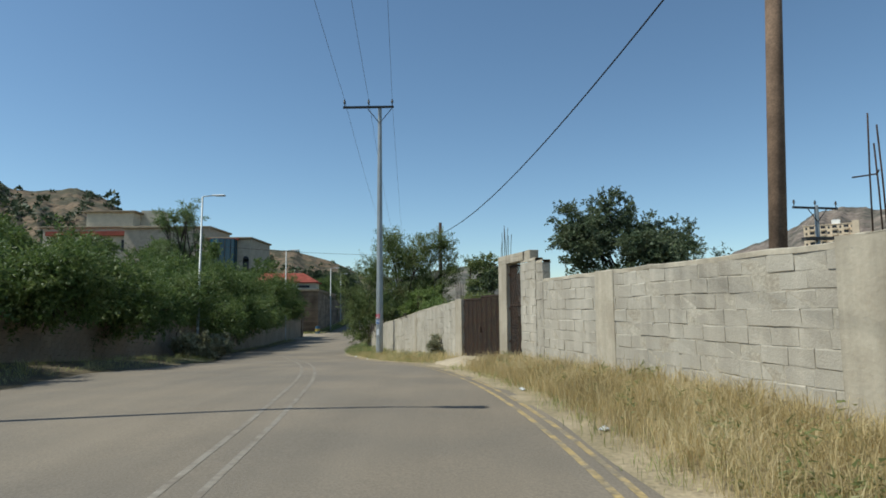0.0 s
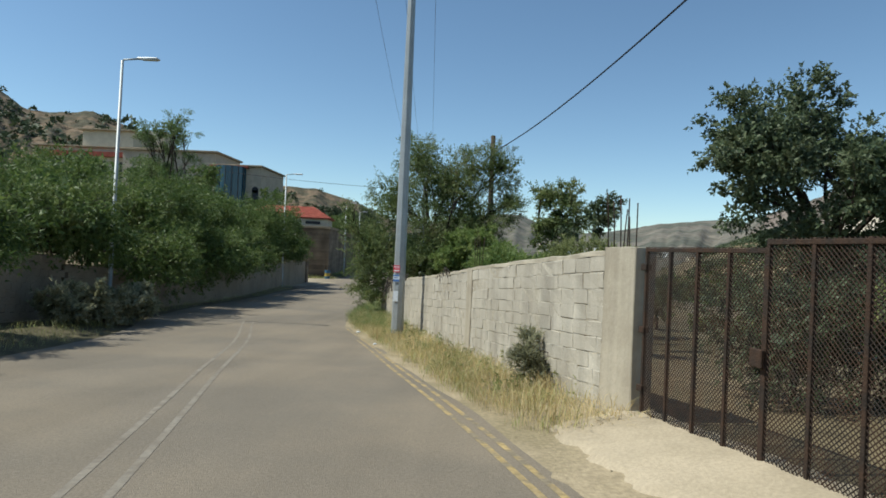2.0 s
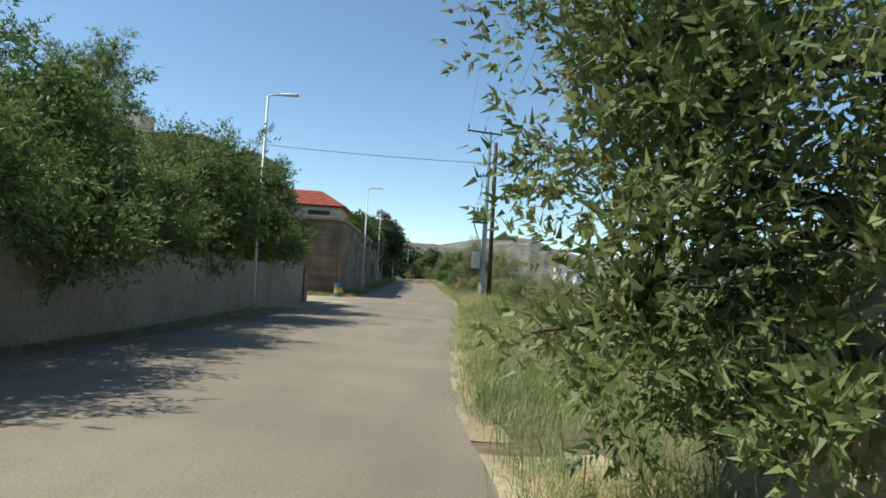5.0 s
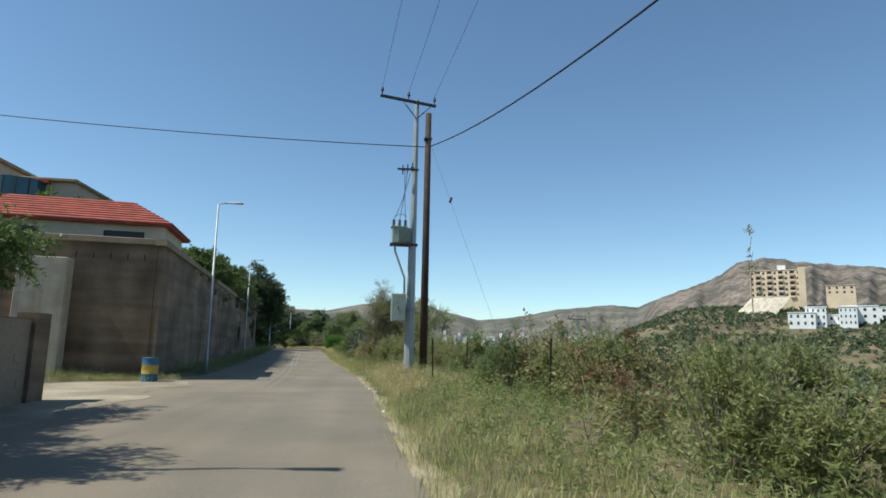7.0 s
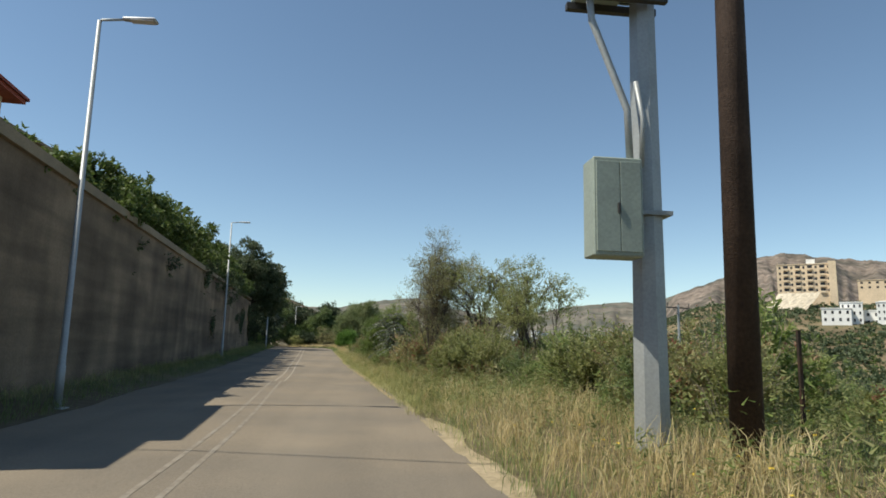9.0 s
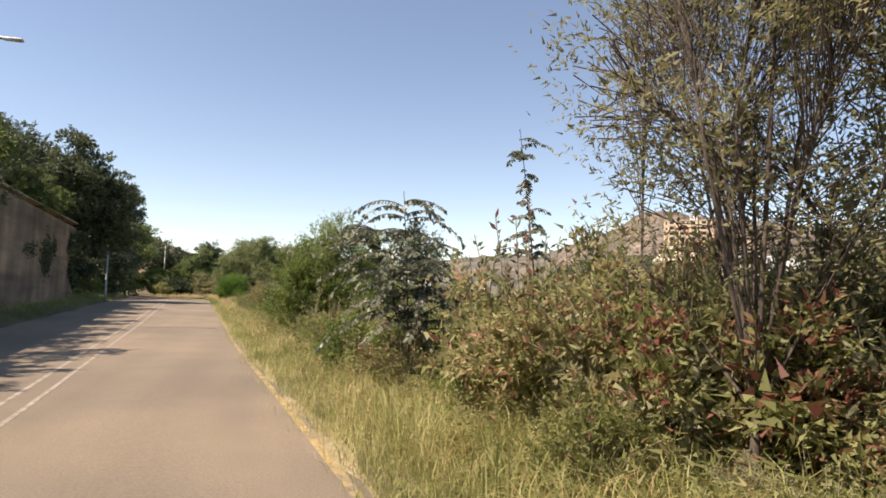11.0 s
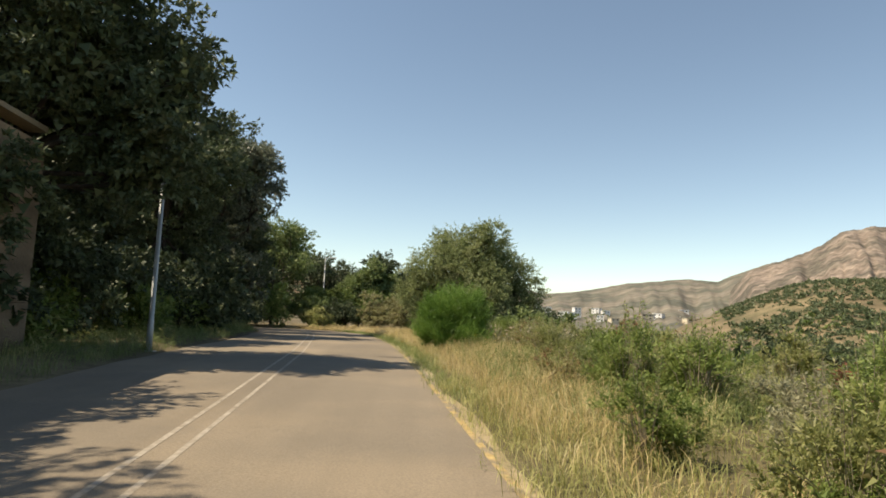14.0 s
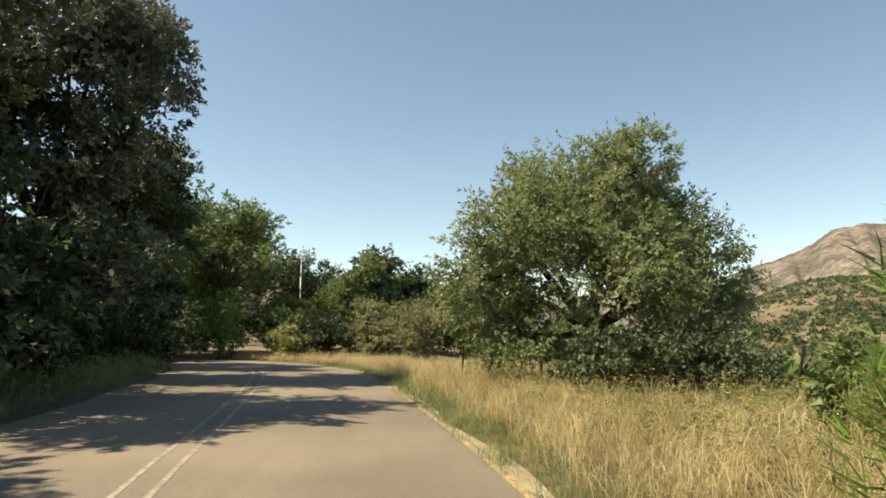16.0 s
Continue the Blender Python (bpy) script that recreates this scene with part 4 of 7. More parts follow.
wood_pole(5.25, 9.8, 0.0, 10.2, 0.14, 0.12, WOOD_PALE, "weathered wooden cable pole behind the block wall", (0.42, 0.0))
wood_pole(-0.2, 43.1, -1.2, 7.4, 0.15, 0.11, WOOD_DARK, "dark wooden cable pole among trees")
wood_pole(-5.48, 77.0, -1.2, 9.35, 0.16, 0.12, WOOD_DARK, "dark creosoted wooden cable pole beside the steel pole", (-0.1, -0.3))
wire("telephone_cable", (5.65, 9.8, 9.0), (-0.2, 43.1, 6.6), 1.0, 0.022, WIRE, "twisted black overhead cable between wooden poles")
wire("telephone_cable", (-0.2, 43.1, 6.6), (-5.55, 76.8, 7.95), 1.55, 0.022, WIRE, "twisted black overhead cable between wooden poles")
wire("telephone_cable", (-5.55, 76.8, 7.95), (-40, 82, 11.0), 0.5, 0.02, WIRE, "twisted black overhead cable across the road")
wire("guy_wire", (-5.5, 76.8, 8.2), (-2.45, 74.2, -1.4), 0.02, 0.005, THIN_WIRE, "thin steel guy wire from the pole top")
far_pole = steel_pole(19.6, 32.0, -2.5, 6.5, (18.2, 31.7, 6.5), (20.9, 32.3, 6.5), "distant power pole with a three-insulator crossarm", 0.16, 0.1)
part("switch_box", boxed(-0.75, 0.75, -0.2, 0.2, 7.3, 7.45), DARK_STEEL, far_pole)

# transformer, switchgear and cabinet on the second pole (local metres from the pole's foot)
tx = empty("transformer", Matrix.Translation((-5.98, 78.0, -1.0)), "grey oil-filled pole transformer on a steel bracket", "transformer")
body = part("tank", boxed(-0.88, -0.28, -0.32, 0.12, 5.05, 5.72, bevel=0.03), TIN_GREEN, tx)
for k in range(7):
    part("cooling_fin", boxed(-0.30, -0.12, -0.3 + k * 0.065, -0.275 + k * 0.065, 5.12, 5.7), TIN_GREEN, body)
    part("cooling_fin", boxed(-0.62 + k * 0.055, -0.6 + k * 0.055, -0.42, -0.31, 5.12, 5.66), TIN_GREEN, body)
part("lid", boxed(-0.92, -0.24, -0.36, 0.16, 5.72, 5.76, bevel=0.01), TIN_GREEN, body)
for k in range(3):
    bm = bmesh.new()
    for j in range(4):
        bmesh.ops.create_cone(bm, cap_ends=True, segments=10, radius1=0.075, radius2=0.04, depth=0.07, matrix=Matrix.Translation((-0.82 + k * 0.24, -0.2, 5.8 + j * 0.075)))
    part("bushing", bm, PORCELAIN, tx)
part("bracket", boxed(-0.95, 0.2, -0.3, -0.22, 4.96, 5.05), DARK_STEEL, tx)
part("bracket", boxed(-0.95, 0.2, 0.02, 0.1, 4.96, 5.05), DARK_STEEL, tx)
tube("conduit", [(-0.75, -0.2, 5.05), (-0.72, -0.2, 4.7), (-0.3, -0.2, 3.6), (-0.28, -0.2, 2.95)], 0.045, GALV, tx, sides=8)
tube("conduit", [(-0.15, -0.22, 2.9), (-0.12, -0.22, 3.5), (-0.2, -0.22, 3.95)], 0.03, GALV, tx, sides=8)
for k in range(3):
    tube("lead", hang((-0.82 + k * 0.24, -0.2, 6.1), (-0.2 - k * 0.12, -0.25, 8.1 + k * 0.1), 0.25), 0.012, WIRE, tx, sides=5)
    bm = boxed(-0.55 + k * 0.2, -0.5 + k * 0.2, -0.3, -0.24, 8.0 + k * 0.06, 8.4 + k * 0.06, bevel=0.015)
    box(bm, -0.6 + k * 0.2, -0.45 + k * 0.2, -0.29, -0.25, 8.16 + k * 0.06, 8.22 + k * 0.06)
    part("fuse_cutout", bm, PORCELAIN, tx)
part("switch_arm", boxed(-0.75, 0.15, -0.27, -0.19, 8.2, 8.27), DARK_STEEL, tx)
tube("loop", hang((-0.8, -0.2, 6.15), (-0.3, -0.2, 6.2), -0.12, 10), 0.012, WIRE, tx, sides=5)
cab = empty("meter_cabinet", Matrix.Translation((-5.98, 78.0, -1.0)), "grey-green steel meter cabinet strapped to the pole", "cabinet")
cb = part("case", boxed(-0.8, -0.22, -0.4, -0.06, 1.82, 2.95, bevel=0.015), TIN_GREEN, cab)
part("door", boxed(-0.77, -0.5, -0.415, -0.398, 1.87, 2.9, bevel=0.004), TIN_GREEN, cab)
part("door", boxed(-0.49, -0.25, -0.415, -0.398, 1.87, 2.9, bevel=0.004), TIN_GREEN, cab)
part("lock", boxed(-0.53, -0.5, -0.435, -0.41, 2.3, 2.42, bevel=0.004), DARK_STEEL, cab)
part("strap", boxed(-0.25, 0.22, -0.22, 0.22, 2.35, 2.4), GALV, cab)

# ---- painted drum by the side track ----
drum = empty("oil_drum", Matrix.Translation((-15.75, 77.3, float(land_z(np.array(-15.75), np.array(77.3))) - 0.02)), "old oil drum painted in blue and yellow bands", "drum")
for z0, z1, m_ in ((0.0, 0.3, BARREL_BLUE), (0.3, 0.62, BARREL_YELLOW), (0.62, 0.9, BARREL_BLUE)):
    tube("band", [(0, 0, z0), (0, 0, z0 + 0.02), (0, 0, z1 - 0.02), (0, 0, z1)], (0.3, 0.29, 0.29, 0.3), m_, drum, sides=24)

# ---- the red-roofed house behind the tall wall ----
house = empty("house", CORNER.copy(), "cream house with a red hipped tile roof behind the wall", "house")
part("wall", boxed(-9.2, -0.5, 2.1, 6.2, -1.5, 4.72), CREAM, house)
for x0, x1 in ((-2.9, -1.3), (-7.2, -5.4)):
    part("window", boxed(x0, x1, 2.04, 2.12, 4.1, 4.42), DARK_OPENING, house)
part("fascia", boxed(-9.55, -0.2, 1.82, 6.55, 4.7, 4.8), ROOF_RED, house, "dark red fascia board")


def hip_roof(parent, x0, x1, y0, y1, z0, z1, inset, material, rows=9):
    """Courses of tiles stepping up a hipped roof."""
    for k in range(rows):
        s0, s1 = k / rows, (k + 1) / rows
        a = [x0 + inset * s0, x1 - inset * s0, y0 + inset * s0, y1 - inset * s0]
        b = [x0 + inset * s1, x1 - inset * s1, y0 + inset * s1, y1 - inset * s1]
        za, zb = z0 + (z1 - z0) * s0, z0 + (z1 - z0) * s1
        bm = bmesh.new()
        lo = [bm.verts.new((x, y, za + 0.05)) for x, y in ((a[0], a[2]), (a[1], a[2]), (a[1], a[3]), (a[0], a[3]))]
        hi = [bm.verts.new((x, y, zb + 0.0)) for x, y in ((b[0], b[2]), (b[1], b[2]), (b[1], b[3]), (b[0], b[3]))]
        un = [bm.verts.new((x, y, za - 0.02)) for x, y in ((a[0], a[2]), (a[1], a[2]), (a[1], a[3]), (a[0], a[3]))]
        for i in range(4):
            bm.faces.new((lo[i], lo[(i + 1) % 4], hi[(i + 1) % 4], hi[i]))
            bm.faces.new((un[i], un[(i + 1) % 4], lo[(i + 1) % 4], lo[i]))
        if k == rows - 1:
            bm.faces.new(hi)
        part("tile_course", bm, material, parent)


roof = put("roof", boxed_mesh("roof", -9.4, -0.3, 1.9, 6.4, 4.72, 4.79), ROOF_RED, house)
hip_roof(roof, -9.6, -0.15, 1.76, 6.6, 4.8, 6.1, 2.2, ROOF_RED)

# ---- villa on the slope above the acacias ----
villa = empty("villa", Matrix.Translation((-42, 118, 0)), "beige stone villa with flat roofs and red trim on the slope", "villa")
part("wall", boxed(-2.0, 6.3, -4.3, 8, -2, 14.4), STONE_WALL, villa)
part("wall", boxed(-18, -2.0, -3, 8, -2, 16.7), STONE_WALL, villa)
part("wall", boxed(-34, -14, -2, 12, -2, 17.0), CREAM, villa)
part("roof_slab", boxed(-2.3, 6.6, -4.8, 8.4, 14.35, 14.65, bevel=0.05), COPING, villa)
part("roof_slab", boxed(-18.3, -1.6, -3.5, 8.4, 16.6, 16.95, bevel=0.05), COPING, villa)
part("roof_slab", boxed(-34.5, -13.5, -2.6, 12.5, 16.9, 17.2, bevel=0.05), COPING, villa)
part("red_parapet", boxed(-33, -16, -2.9, 0, 15.4, 16.2), ROOF_RED, villa, "red tiled awning")
part("red_parapet", boxed(-2.2, 4.2, -5.0, -4.2, 14.1, 14.42), ROOF_RED, villa, "red tiled trim")
part("upper_storey", boxed(-27, -18, 0, 10, 17.2, 20.2), CREAM, villa)
part("roof_slab", boxed(-27.6, -17.4, -0.6, 10.6, 20.2, 20.5, bevel=0.05), COPING, villa)
part("water_tank", boxed(-18, -14, 3, 7, 17, 21), CREAM, villa, "cream tank room on the roof")
bm = bmesh.new()
bmesh.ops.create_cone(bm, cap_ends=True, segments=24, radius1=2.6, radius2=2.6, depth=8.5, matrix=Matrix.Translation((1.2, -4.0, 10.0)))
part("glass_bay", bm, BLUE_GLASS, villa, "curved blue glass bay")
for k in range(7):
    a_ = radians(200 + k * 23)
    part("mullion", boxed(1.2 + 2.62 * math.cos(a_) - 0.05, 1.2 + 2.62 * math.cos(a_) + 0.05, -4 + 2.62 * math.sin(a_) - 0.05, -4 + 2.62 * math.sin(a_) + 0.05, 5.75, 14.25), DARK_STEEL, villa)
bm = bmesh.new()
bmesh.ops.create_cone(bm, cap_ends=True, segments=12, radius1=0.55, radius2=0.55, depth=0.12, matrix=Matrix.Translation((5.4, -4.34, 10.6)) @ Matrix.Rotation(radians(90), 4, "X"))
box(bm, 4.85, 5.95, -4.4, -4.28, 8.2, 10.6)
part("window", bm, DARK_OPENING, villa, "arched dark window")
for k in range(4):
    part("window", boxed(-31 + k * 4, -29.2 + k * 4, -2.08, -1.98, 12.4, 14.6), DARK_OPENING, villa)

# ---- buildings across the valley ----
def at_bearing(b, r, t_from=(-8.9, 66.5)):
    return t_from[0] + r * math.sin(radians(b)), t_from[1] + r * math.cos(radians(b))


def facing(x, y):
    return math.atan2(y - 66.5, x + 8.9) - math.pi / 2


def flats(name, b, r, z0, w, d, floors, fh, material, label, category, bays, turn=0.0, balcony=True):
    x, y = at_bearing(b, r)
    thing = empty(name, Matrix.Translation((x, y, z0)) @ Matrix.Rotation(facing(x, y) + turn, 4, "Z"), label, category, "buildings across the valley")
    h = floors * fh
    part("wall", boxed(-w / 2, w / 2, 0, d, -14, h), material, thing)
    part("roof", boxed(-w / 2 - 0.4, w / 2 + 0.4, -0.4, d + 0.4, h, h + fh * 0.12), material, thing)
    bw = w / bays
    for i in range(bays):
        for k in range(floors):
            x0 = -w / 2 + bw * i
            if balcony and i % 2:
                part("balcony", boxed(x0 + bw * 0.06, x0 + bw * 0.94, -1.6, 0.0, fh * k + 0.05, fh * k + fh * 0.34), material, thing)
                part("window", boxed(x0 + bw * 0.1, x0 + bw * 0.9, -0.1, 0.05, fh * k + fh * 0.34, fh * k + fh * 0.82), DARK_OPENING, thing)
            else:
                part("window", boxed(x0 + bw * 0.34, x0 + bw * 0.66, -0.1, 0.05, fh * k + fh * 0.3, fh * k + fh * 0.72), DARK_OPENING, thing)
    return thing


apt = flats("apartment_block", 36.65, 560, 45, 37, 18, 5, 4.5, APT_WALL, "ochre five-storey apartment block on the hillside", "apartment building", 9)
part("roof_tank", boxed(2, 8, 4, 9, 23, 27), WHITE_WALL, apt)
part("stair_tower", boxed(16.5, 21.5, -2.2, 3, -14, 24.5), APT_WALL, apt)
for b, r, z0, w, fl, fh, lab in ((39.6, 470, 18, 12, 3, 4.4, "white flat-roofed house on the far slope"), (40.9, 476, 17, 17, 2, 4.6, "white flat-roofed house on the far slope"), (41.8, 468, 19, 10, 3, 4.0, "white flat-roofed house on the far slope"), (42.6, 480, 19, 20, 3, 4.4, "white flat-roofed house on the far slope"),
                                 (38.6, 465, 18, 16, 2, 4.6, "white flat-roofed house on the far slope"), (45.0, 500, 20, 22, 3, 4.2, "white flat-roofed house on the far slope"),
                                 (41.2, 575, 48, 20, 2, 3.6, "low ochre house beside the apartment block")):
    flats("house", b, r, z0, w, 14, fl, fh, APT_WALL if "ochre" in lab else WHITE_WALL, lab, "house", 4, balcony=False)
town = random.Random(8)
for k in range(26):
    b = town.uniform(7.5, 16.5) if k < 20 else town.uniform(17, 25)
    r = town.uniform(740, 900)
    z0 = -17 + 95 * ((r - 500) / 1000) ** 1.15 + town.uniform(-1, 2)
    flats("house", b, r, z0, town.uniform(8, 14), 10, town.randint(1, 2), 3.2, WHITE_WALL if town.random() < 0.7 else CREAM, "small pale house of the far town", "house", 2, town.uniform(-0.5, 0.5), balcony=False)
# pale cutting below the apartments and a retaining wall
x, y = at_bearing(35.6, 540)
bm = bmesh.new()
bmesh.ops.create_grid(bm, x_segments=16, y_segments=10, size=1, matrix=Matrix.Diagonal((14, 9, 1, 1)))
g = random.Random(2)
for v in bm.verts:
    v.co.z = v.co.y * 0.95 + g.uniform(-0.7, 0.7)
    v.co.x += v.co.y * 0.7
tagged(part("rock_cutting", bm, PALE_CUT, None, m=Matrix.Translation((x, y, 36)) @ Matrix.Rotation(facing(x, y), 4, "Z")), "pale bare rock cutting below the apartments", "cutting", kind="structure")
x, y = at_bearing(38.6, 440)
tagged(part("retaining_wall", boxed(-17, 17, 0, 1.2, -4, 6.5), PALE_CUT, None, m=Matrix.Translation((x, y, 3)) @ Matrix.Rotation(facing(x, y), 4, "Z")), "long pale retaining wall on the far slope", "wall", kind="structure")
# small brick hut and sheds down in the valley
for b, r, z0, w, m_, lab in ((21.6, 165.6, -9.3, 6, ROOF_RED, "small red brick hut in the valley"),):
    flats("hut", b, r, z0, w, 5, 1, 3.0, m_, lab, "hut", 2, 0.2, False)

far_line = steel_pole(16.1, 120, -6.5, 3.3, (14.9, 119.6, 3.2), (17.3, 120.4, 3.2), "distant power pole with a three-insulator crossarm", 0.16, 0.1)
# round tan stones under the narrow-leaved bush
st = random.Random(12)
for x, y, s in ((-6.35, 110.9, 0.2), (-6.9, 110.6, 0.22), (-6.5, 109.9, 0.24), (-5.75, 110.1, 0.3), (-4.7, 110.2, 0.26), (-7.1, 111.3, 0.2), (-5.2, 109.7, 0.16)):
    bm = bmesh.new()
    bmesh.ops.create_icosphere(bm, subdivisions=2, radius=s)
    for v in bm.verts:
        v.co = Vector((v.co.x * 1.2, v.co.y, v.co.z * 0.85)) * st.uniform(0.92, 1.07)
    z = float(land_z(np.array(x), np.array(y))) + s * 0.5
    tagged(part("stone", bm, STONE_WALL, None, m=pose(x, y, z, st.uniform(-20, 20), st.uniform(-20, 20), st.uniform(0, 360)), soft=True), "rounded tan fieldstone lying under a bush", "stone", "stones under the bush")

# guy-wire insulator, fence posts, litter
tagged(part("strain_insulator", boxed(-0.05, 0.05, -0.05, 0.05, -0.12, 0.12, bevel=0.03), PORCELAIN, None, m=Matrix.Translation((-4.66, 76.1, 5.6)) @ Matrix.Rotation(radians(18), 4, "Y")), "dark strain insulator on the guy wire", "insulator")


def fence_post(x, y, h, lean, label):
    z = float(land_z(np.array(x), np.array(y)))
    thing = empty("fence_post", Matrix.Translation((x, y, z)) @ Matrix.Rotation(lean, 4, "Y"), label, "fence post", "posts of an old fence")
    part("angle_iron", boxed(-0.022, 0.022, -0.022, -0.016, -0.2, h), RUST, thing)
    part("angle_iron", boxed(-0.022, -0.016, -0.015, 0.022, -0.2, h), RUST, thing)
    return thing


FENCE = [(-3.3, 55.5), (-1.5, 62.4), (-3.6, 66.5), (-5.7, 71.6), (-3.4, 79.0)]
for k, (x, y) in enumerate(FENCE):
    fence_post(x, y, 1.5, 0.03 * (k % 3 - 1), "rusty angle-iron post of an old wire fence")
fence_post(-7.3, 155.1, 1.2, 0.22, "leaning rusty angle-iron post in the grass")
fence_post(-11.8, 158.2, 1.3, -0.05, "rusty angle-iron post in the grass")
fence_post(-13.6, 160.5, 1.3, 0.04, "rusty angle-iron post in the grass")
lit = random.Random(5)
for x, y in ((-7.55, 74.6), (-7.35, 73.7), (-7.3, 67.6), (1.75, 6.9), (-4.6, 32.4), (-7.25, 70.2), (1.3, 10.4), (-3.6, 29.2)):
    bm = bmesh.new()
    bmesh.ops.create_icosphere(bm, subdivisions=1, radius=0.06)
    for v in bm.verts:
        v.co = Vector((v.co.x * lit.uniform(0.6, 1.5), v.co.y * lit.uniform(0.6, 1.4), v.co.z * lit.uniform(0.2, 0.6)))
    z = float(land_z(np.array(x), np.array(y))) + 0.03
    tagged(part("litter", bm, STICKER_WHITE, None, m=Matrix.Translation((x, y, z))), "crumpled scrap of white litter at the road's edge", "litter", "scraps of litter")

# ---- plants ----
def leaves(rng, pos, out, length, width, droop=0.2, jitter=0.8, simple=False):
    """Leaf blades, each a small folded kite, at the places given and roughly along out."""
    n = len(pos)
    d = out + rng.normal(0, jitter, (n, 3))
    d[:, 2] -= droop
    d /= np.linalg.norm(d, axis=1)[:, None] + 1e-9
    side = np.cross(d, rng.normal(0, 1, (n, 3)))
    side /= np.linalg.norm(side, axis=1)[:, None] + 1e-9
    ln = (length * rng.uniform(0.6, 1.3, n))[:, None]
    wd = (width * rng.uniform(0.7, 1.3, n))[:, None]
    if simple:
        v = np.stack([pos + side * wd * 0.6, pos + d * ln, pos - side * wd * 0.6], 1).reshape(-1, 3)
        return v, np.arange(n * 3).reshape(-1, 3)
    v = np.stack([pos, pos + d * ln * 0.45 + side * wd * 0.5, pos + d * ln, pos + d * ln * 0.45 - side * wd * 0.5], 1).reshape(-1, 3)
    return v, np.arange(n * 4).reshape(-1, 4)


def blob_twigs(rng, blobs, n):
    """Feet of leafy sprays, in tufts over the outer part of uneven lobes."""
    size = np.array([b[3] * b[4] * b[5] for b in blobs])
    vol = size ** 0.7
    tufts = max(8, n // 11)
    b = np.array(blobs)[rng.choice(len(blobs), tufts, p=vol / vol.sum())]
    d = rng.normal(0, 1, (tufts, 3))
    d /= np.linalg.norm(d, axis=1)[:, None]
    p = b[:, :3] + d * (rng.uniform(0.25, 0.98, tufts) ** 0.45)[:, None] * b[:, 3:6]
    k = np.repeat(np.arange(tufts), n // tufts + 1)[:n]
    spread = (0.13 * np.cbrt(b[:, 3] * b[:, 4] * b[:, 5]))[k][:, None]
    e = np.clip(rng.normal(0, 1, (n, 3)), -1.8, 1.8) * np.array([1, 1, 0.7])
    out = d[k] + e * 0.45
    out /= np.linalg.norm(out, axis=1)[:, None]
    return p[k] + e * spread, out


def crown_mesh(name, rng, blobs, twigs, per, length, width, clump, material, droop=0.2, jitter=0.8, core=0.0, spray=0.0):
    """Sprays of leaves, set along short twigs that point outwards, round a darker inside."""
    p, d = blob_twigs(rng, blobs, twigs)
    d = d + rng.normal(0, jitter * 0.45, (twigs, 3))
    d[:, 2] -= droop
    d /= np.linalg.norm(d, axis=1)[:, None]
    run = (spray or clump * 2.6) * rng.uniform(0.5, 1.3, (twigs, 1, 1))
    s = rng.uniform(-0.15, 1, (twigs, per, 1))
    side = np.cross(d[:, None], rng.normal(0, 1, (twigs, per, 3)))
    side /= np.linalg.norm(side, axis=2)[..., None] + 1e-9
    splay = min(0.85, 0.3 + jitter)
    pos = (p[:, None] + d[:, None] * s * run + side * clump * 0.28 * (1.15 - s)).reshape(-1, 3)
    out = (d[:, None] * 0.75 + side * splay).reshape(-1, 3)
    v, f = leaves(rng, pos, out, length, width * 1.15, 0.1, 0.22, True)
    if core:
        n = int(twigs * per * 0.2 * core)
        size = np.array([k[3] * k[4] * k[5] for k in blobs])
        b = np.array(blobs)[rng.choice(len(blobs), n, p=size / size.sum())]
        d = rng.normal(0, 1, (n, 3))
        d *= (rng.uniform(0, 0.7, n) / np.linalg.norm(d, axis=1))[:, None]
        v, f = join_arrays([(v, f), leaves(rng, b[:, :3] + d * b[:, 3:6], d, length * 1.5, width * 2.2, droop, 1.0, True)])
    me = mesh_of(name, v, f)
    me.materials.append(material)
    return me


def limb_mesh(name, rng, foot_r, fork, blobs, material, twigs=10, base=(0, 0, -0.3)):
    """A tapered trunk with limbs to every lobe and thin branches inside it."""
    chunks = []
    fork = np.array(fork, float)
    mid = fork * 0.5 + rng.normal(0, 0.08, 3) * np.array([1, 1, 0])
    chunks.append(tube_arrays([base, mid, fork], (foot_r, foot_r * 0.8, foot_r * 0.62), 8))
    for b in blobs:
        c = np.array(b[:3])
        k = (fork + c) / 2 + rng.normal(0, 0.12, 3) * np.linalg.norm(c - fork)
        r = foot_r * 0.45
        chunks.append(tube_arrays([fork * 0.96, k, c], (r, r * 0.6, r * 0.28), 6))
        for _ in range(twigs):
            d = rng.normal(0, 1, 3)
            d /= np.linalg.norm(d)
            e = c + d * np.array(b[3:6]) * rng.uniform(0.5, 0.95)
            s = k + (c - k) * rng.uniform(0.1, 1)
            chunks.append(tube_arrays([s, (s + e) / 2 + rng.normal(0, 0.06, 3) * np.linalg.norm(e - s), e], (r * 0.25, r * 0.16, 0.006), 4))
    v, f = join_arrays(chunks)
    me = mesh_of(name, v, f)
    me.materials.append(material)
    return me


def tree(name, x, y, seed, foot_r, fork, blobs, twigs, per, length, width, clump, leaf, label, category="tree", bark=None, droop=0.2, jitter=0.8, group="", lift=0.0, branchlets=10, core=0.8, spray=0.0):
    rng = np.random.default_rng(seed)
    z = float(land_z(np.array(float(x)), np.array(float(y)))) + lift
    thing = empty(name, Matrix.Translation((x, y, z)), label, category, group)
    put("trunk", limb_mesh("trunk", rng, foot_r, fork, blobs, bark or BARK, branchlets), None, thing)
    put("crown", crown_mesh("crown", rng, blobs, twigs, per, length, width, clump, leaf, droop, jitter, core, spray), None, thing)
    return thing


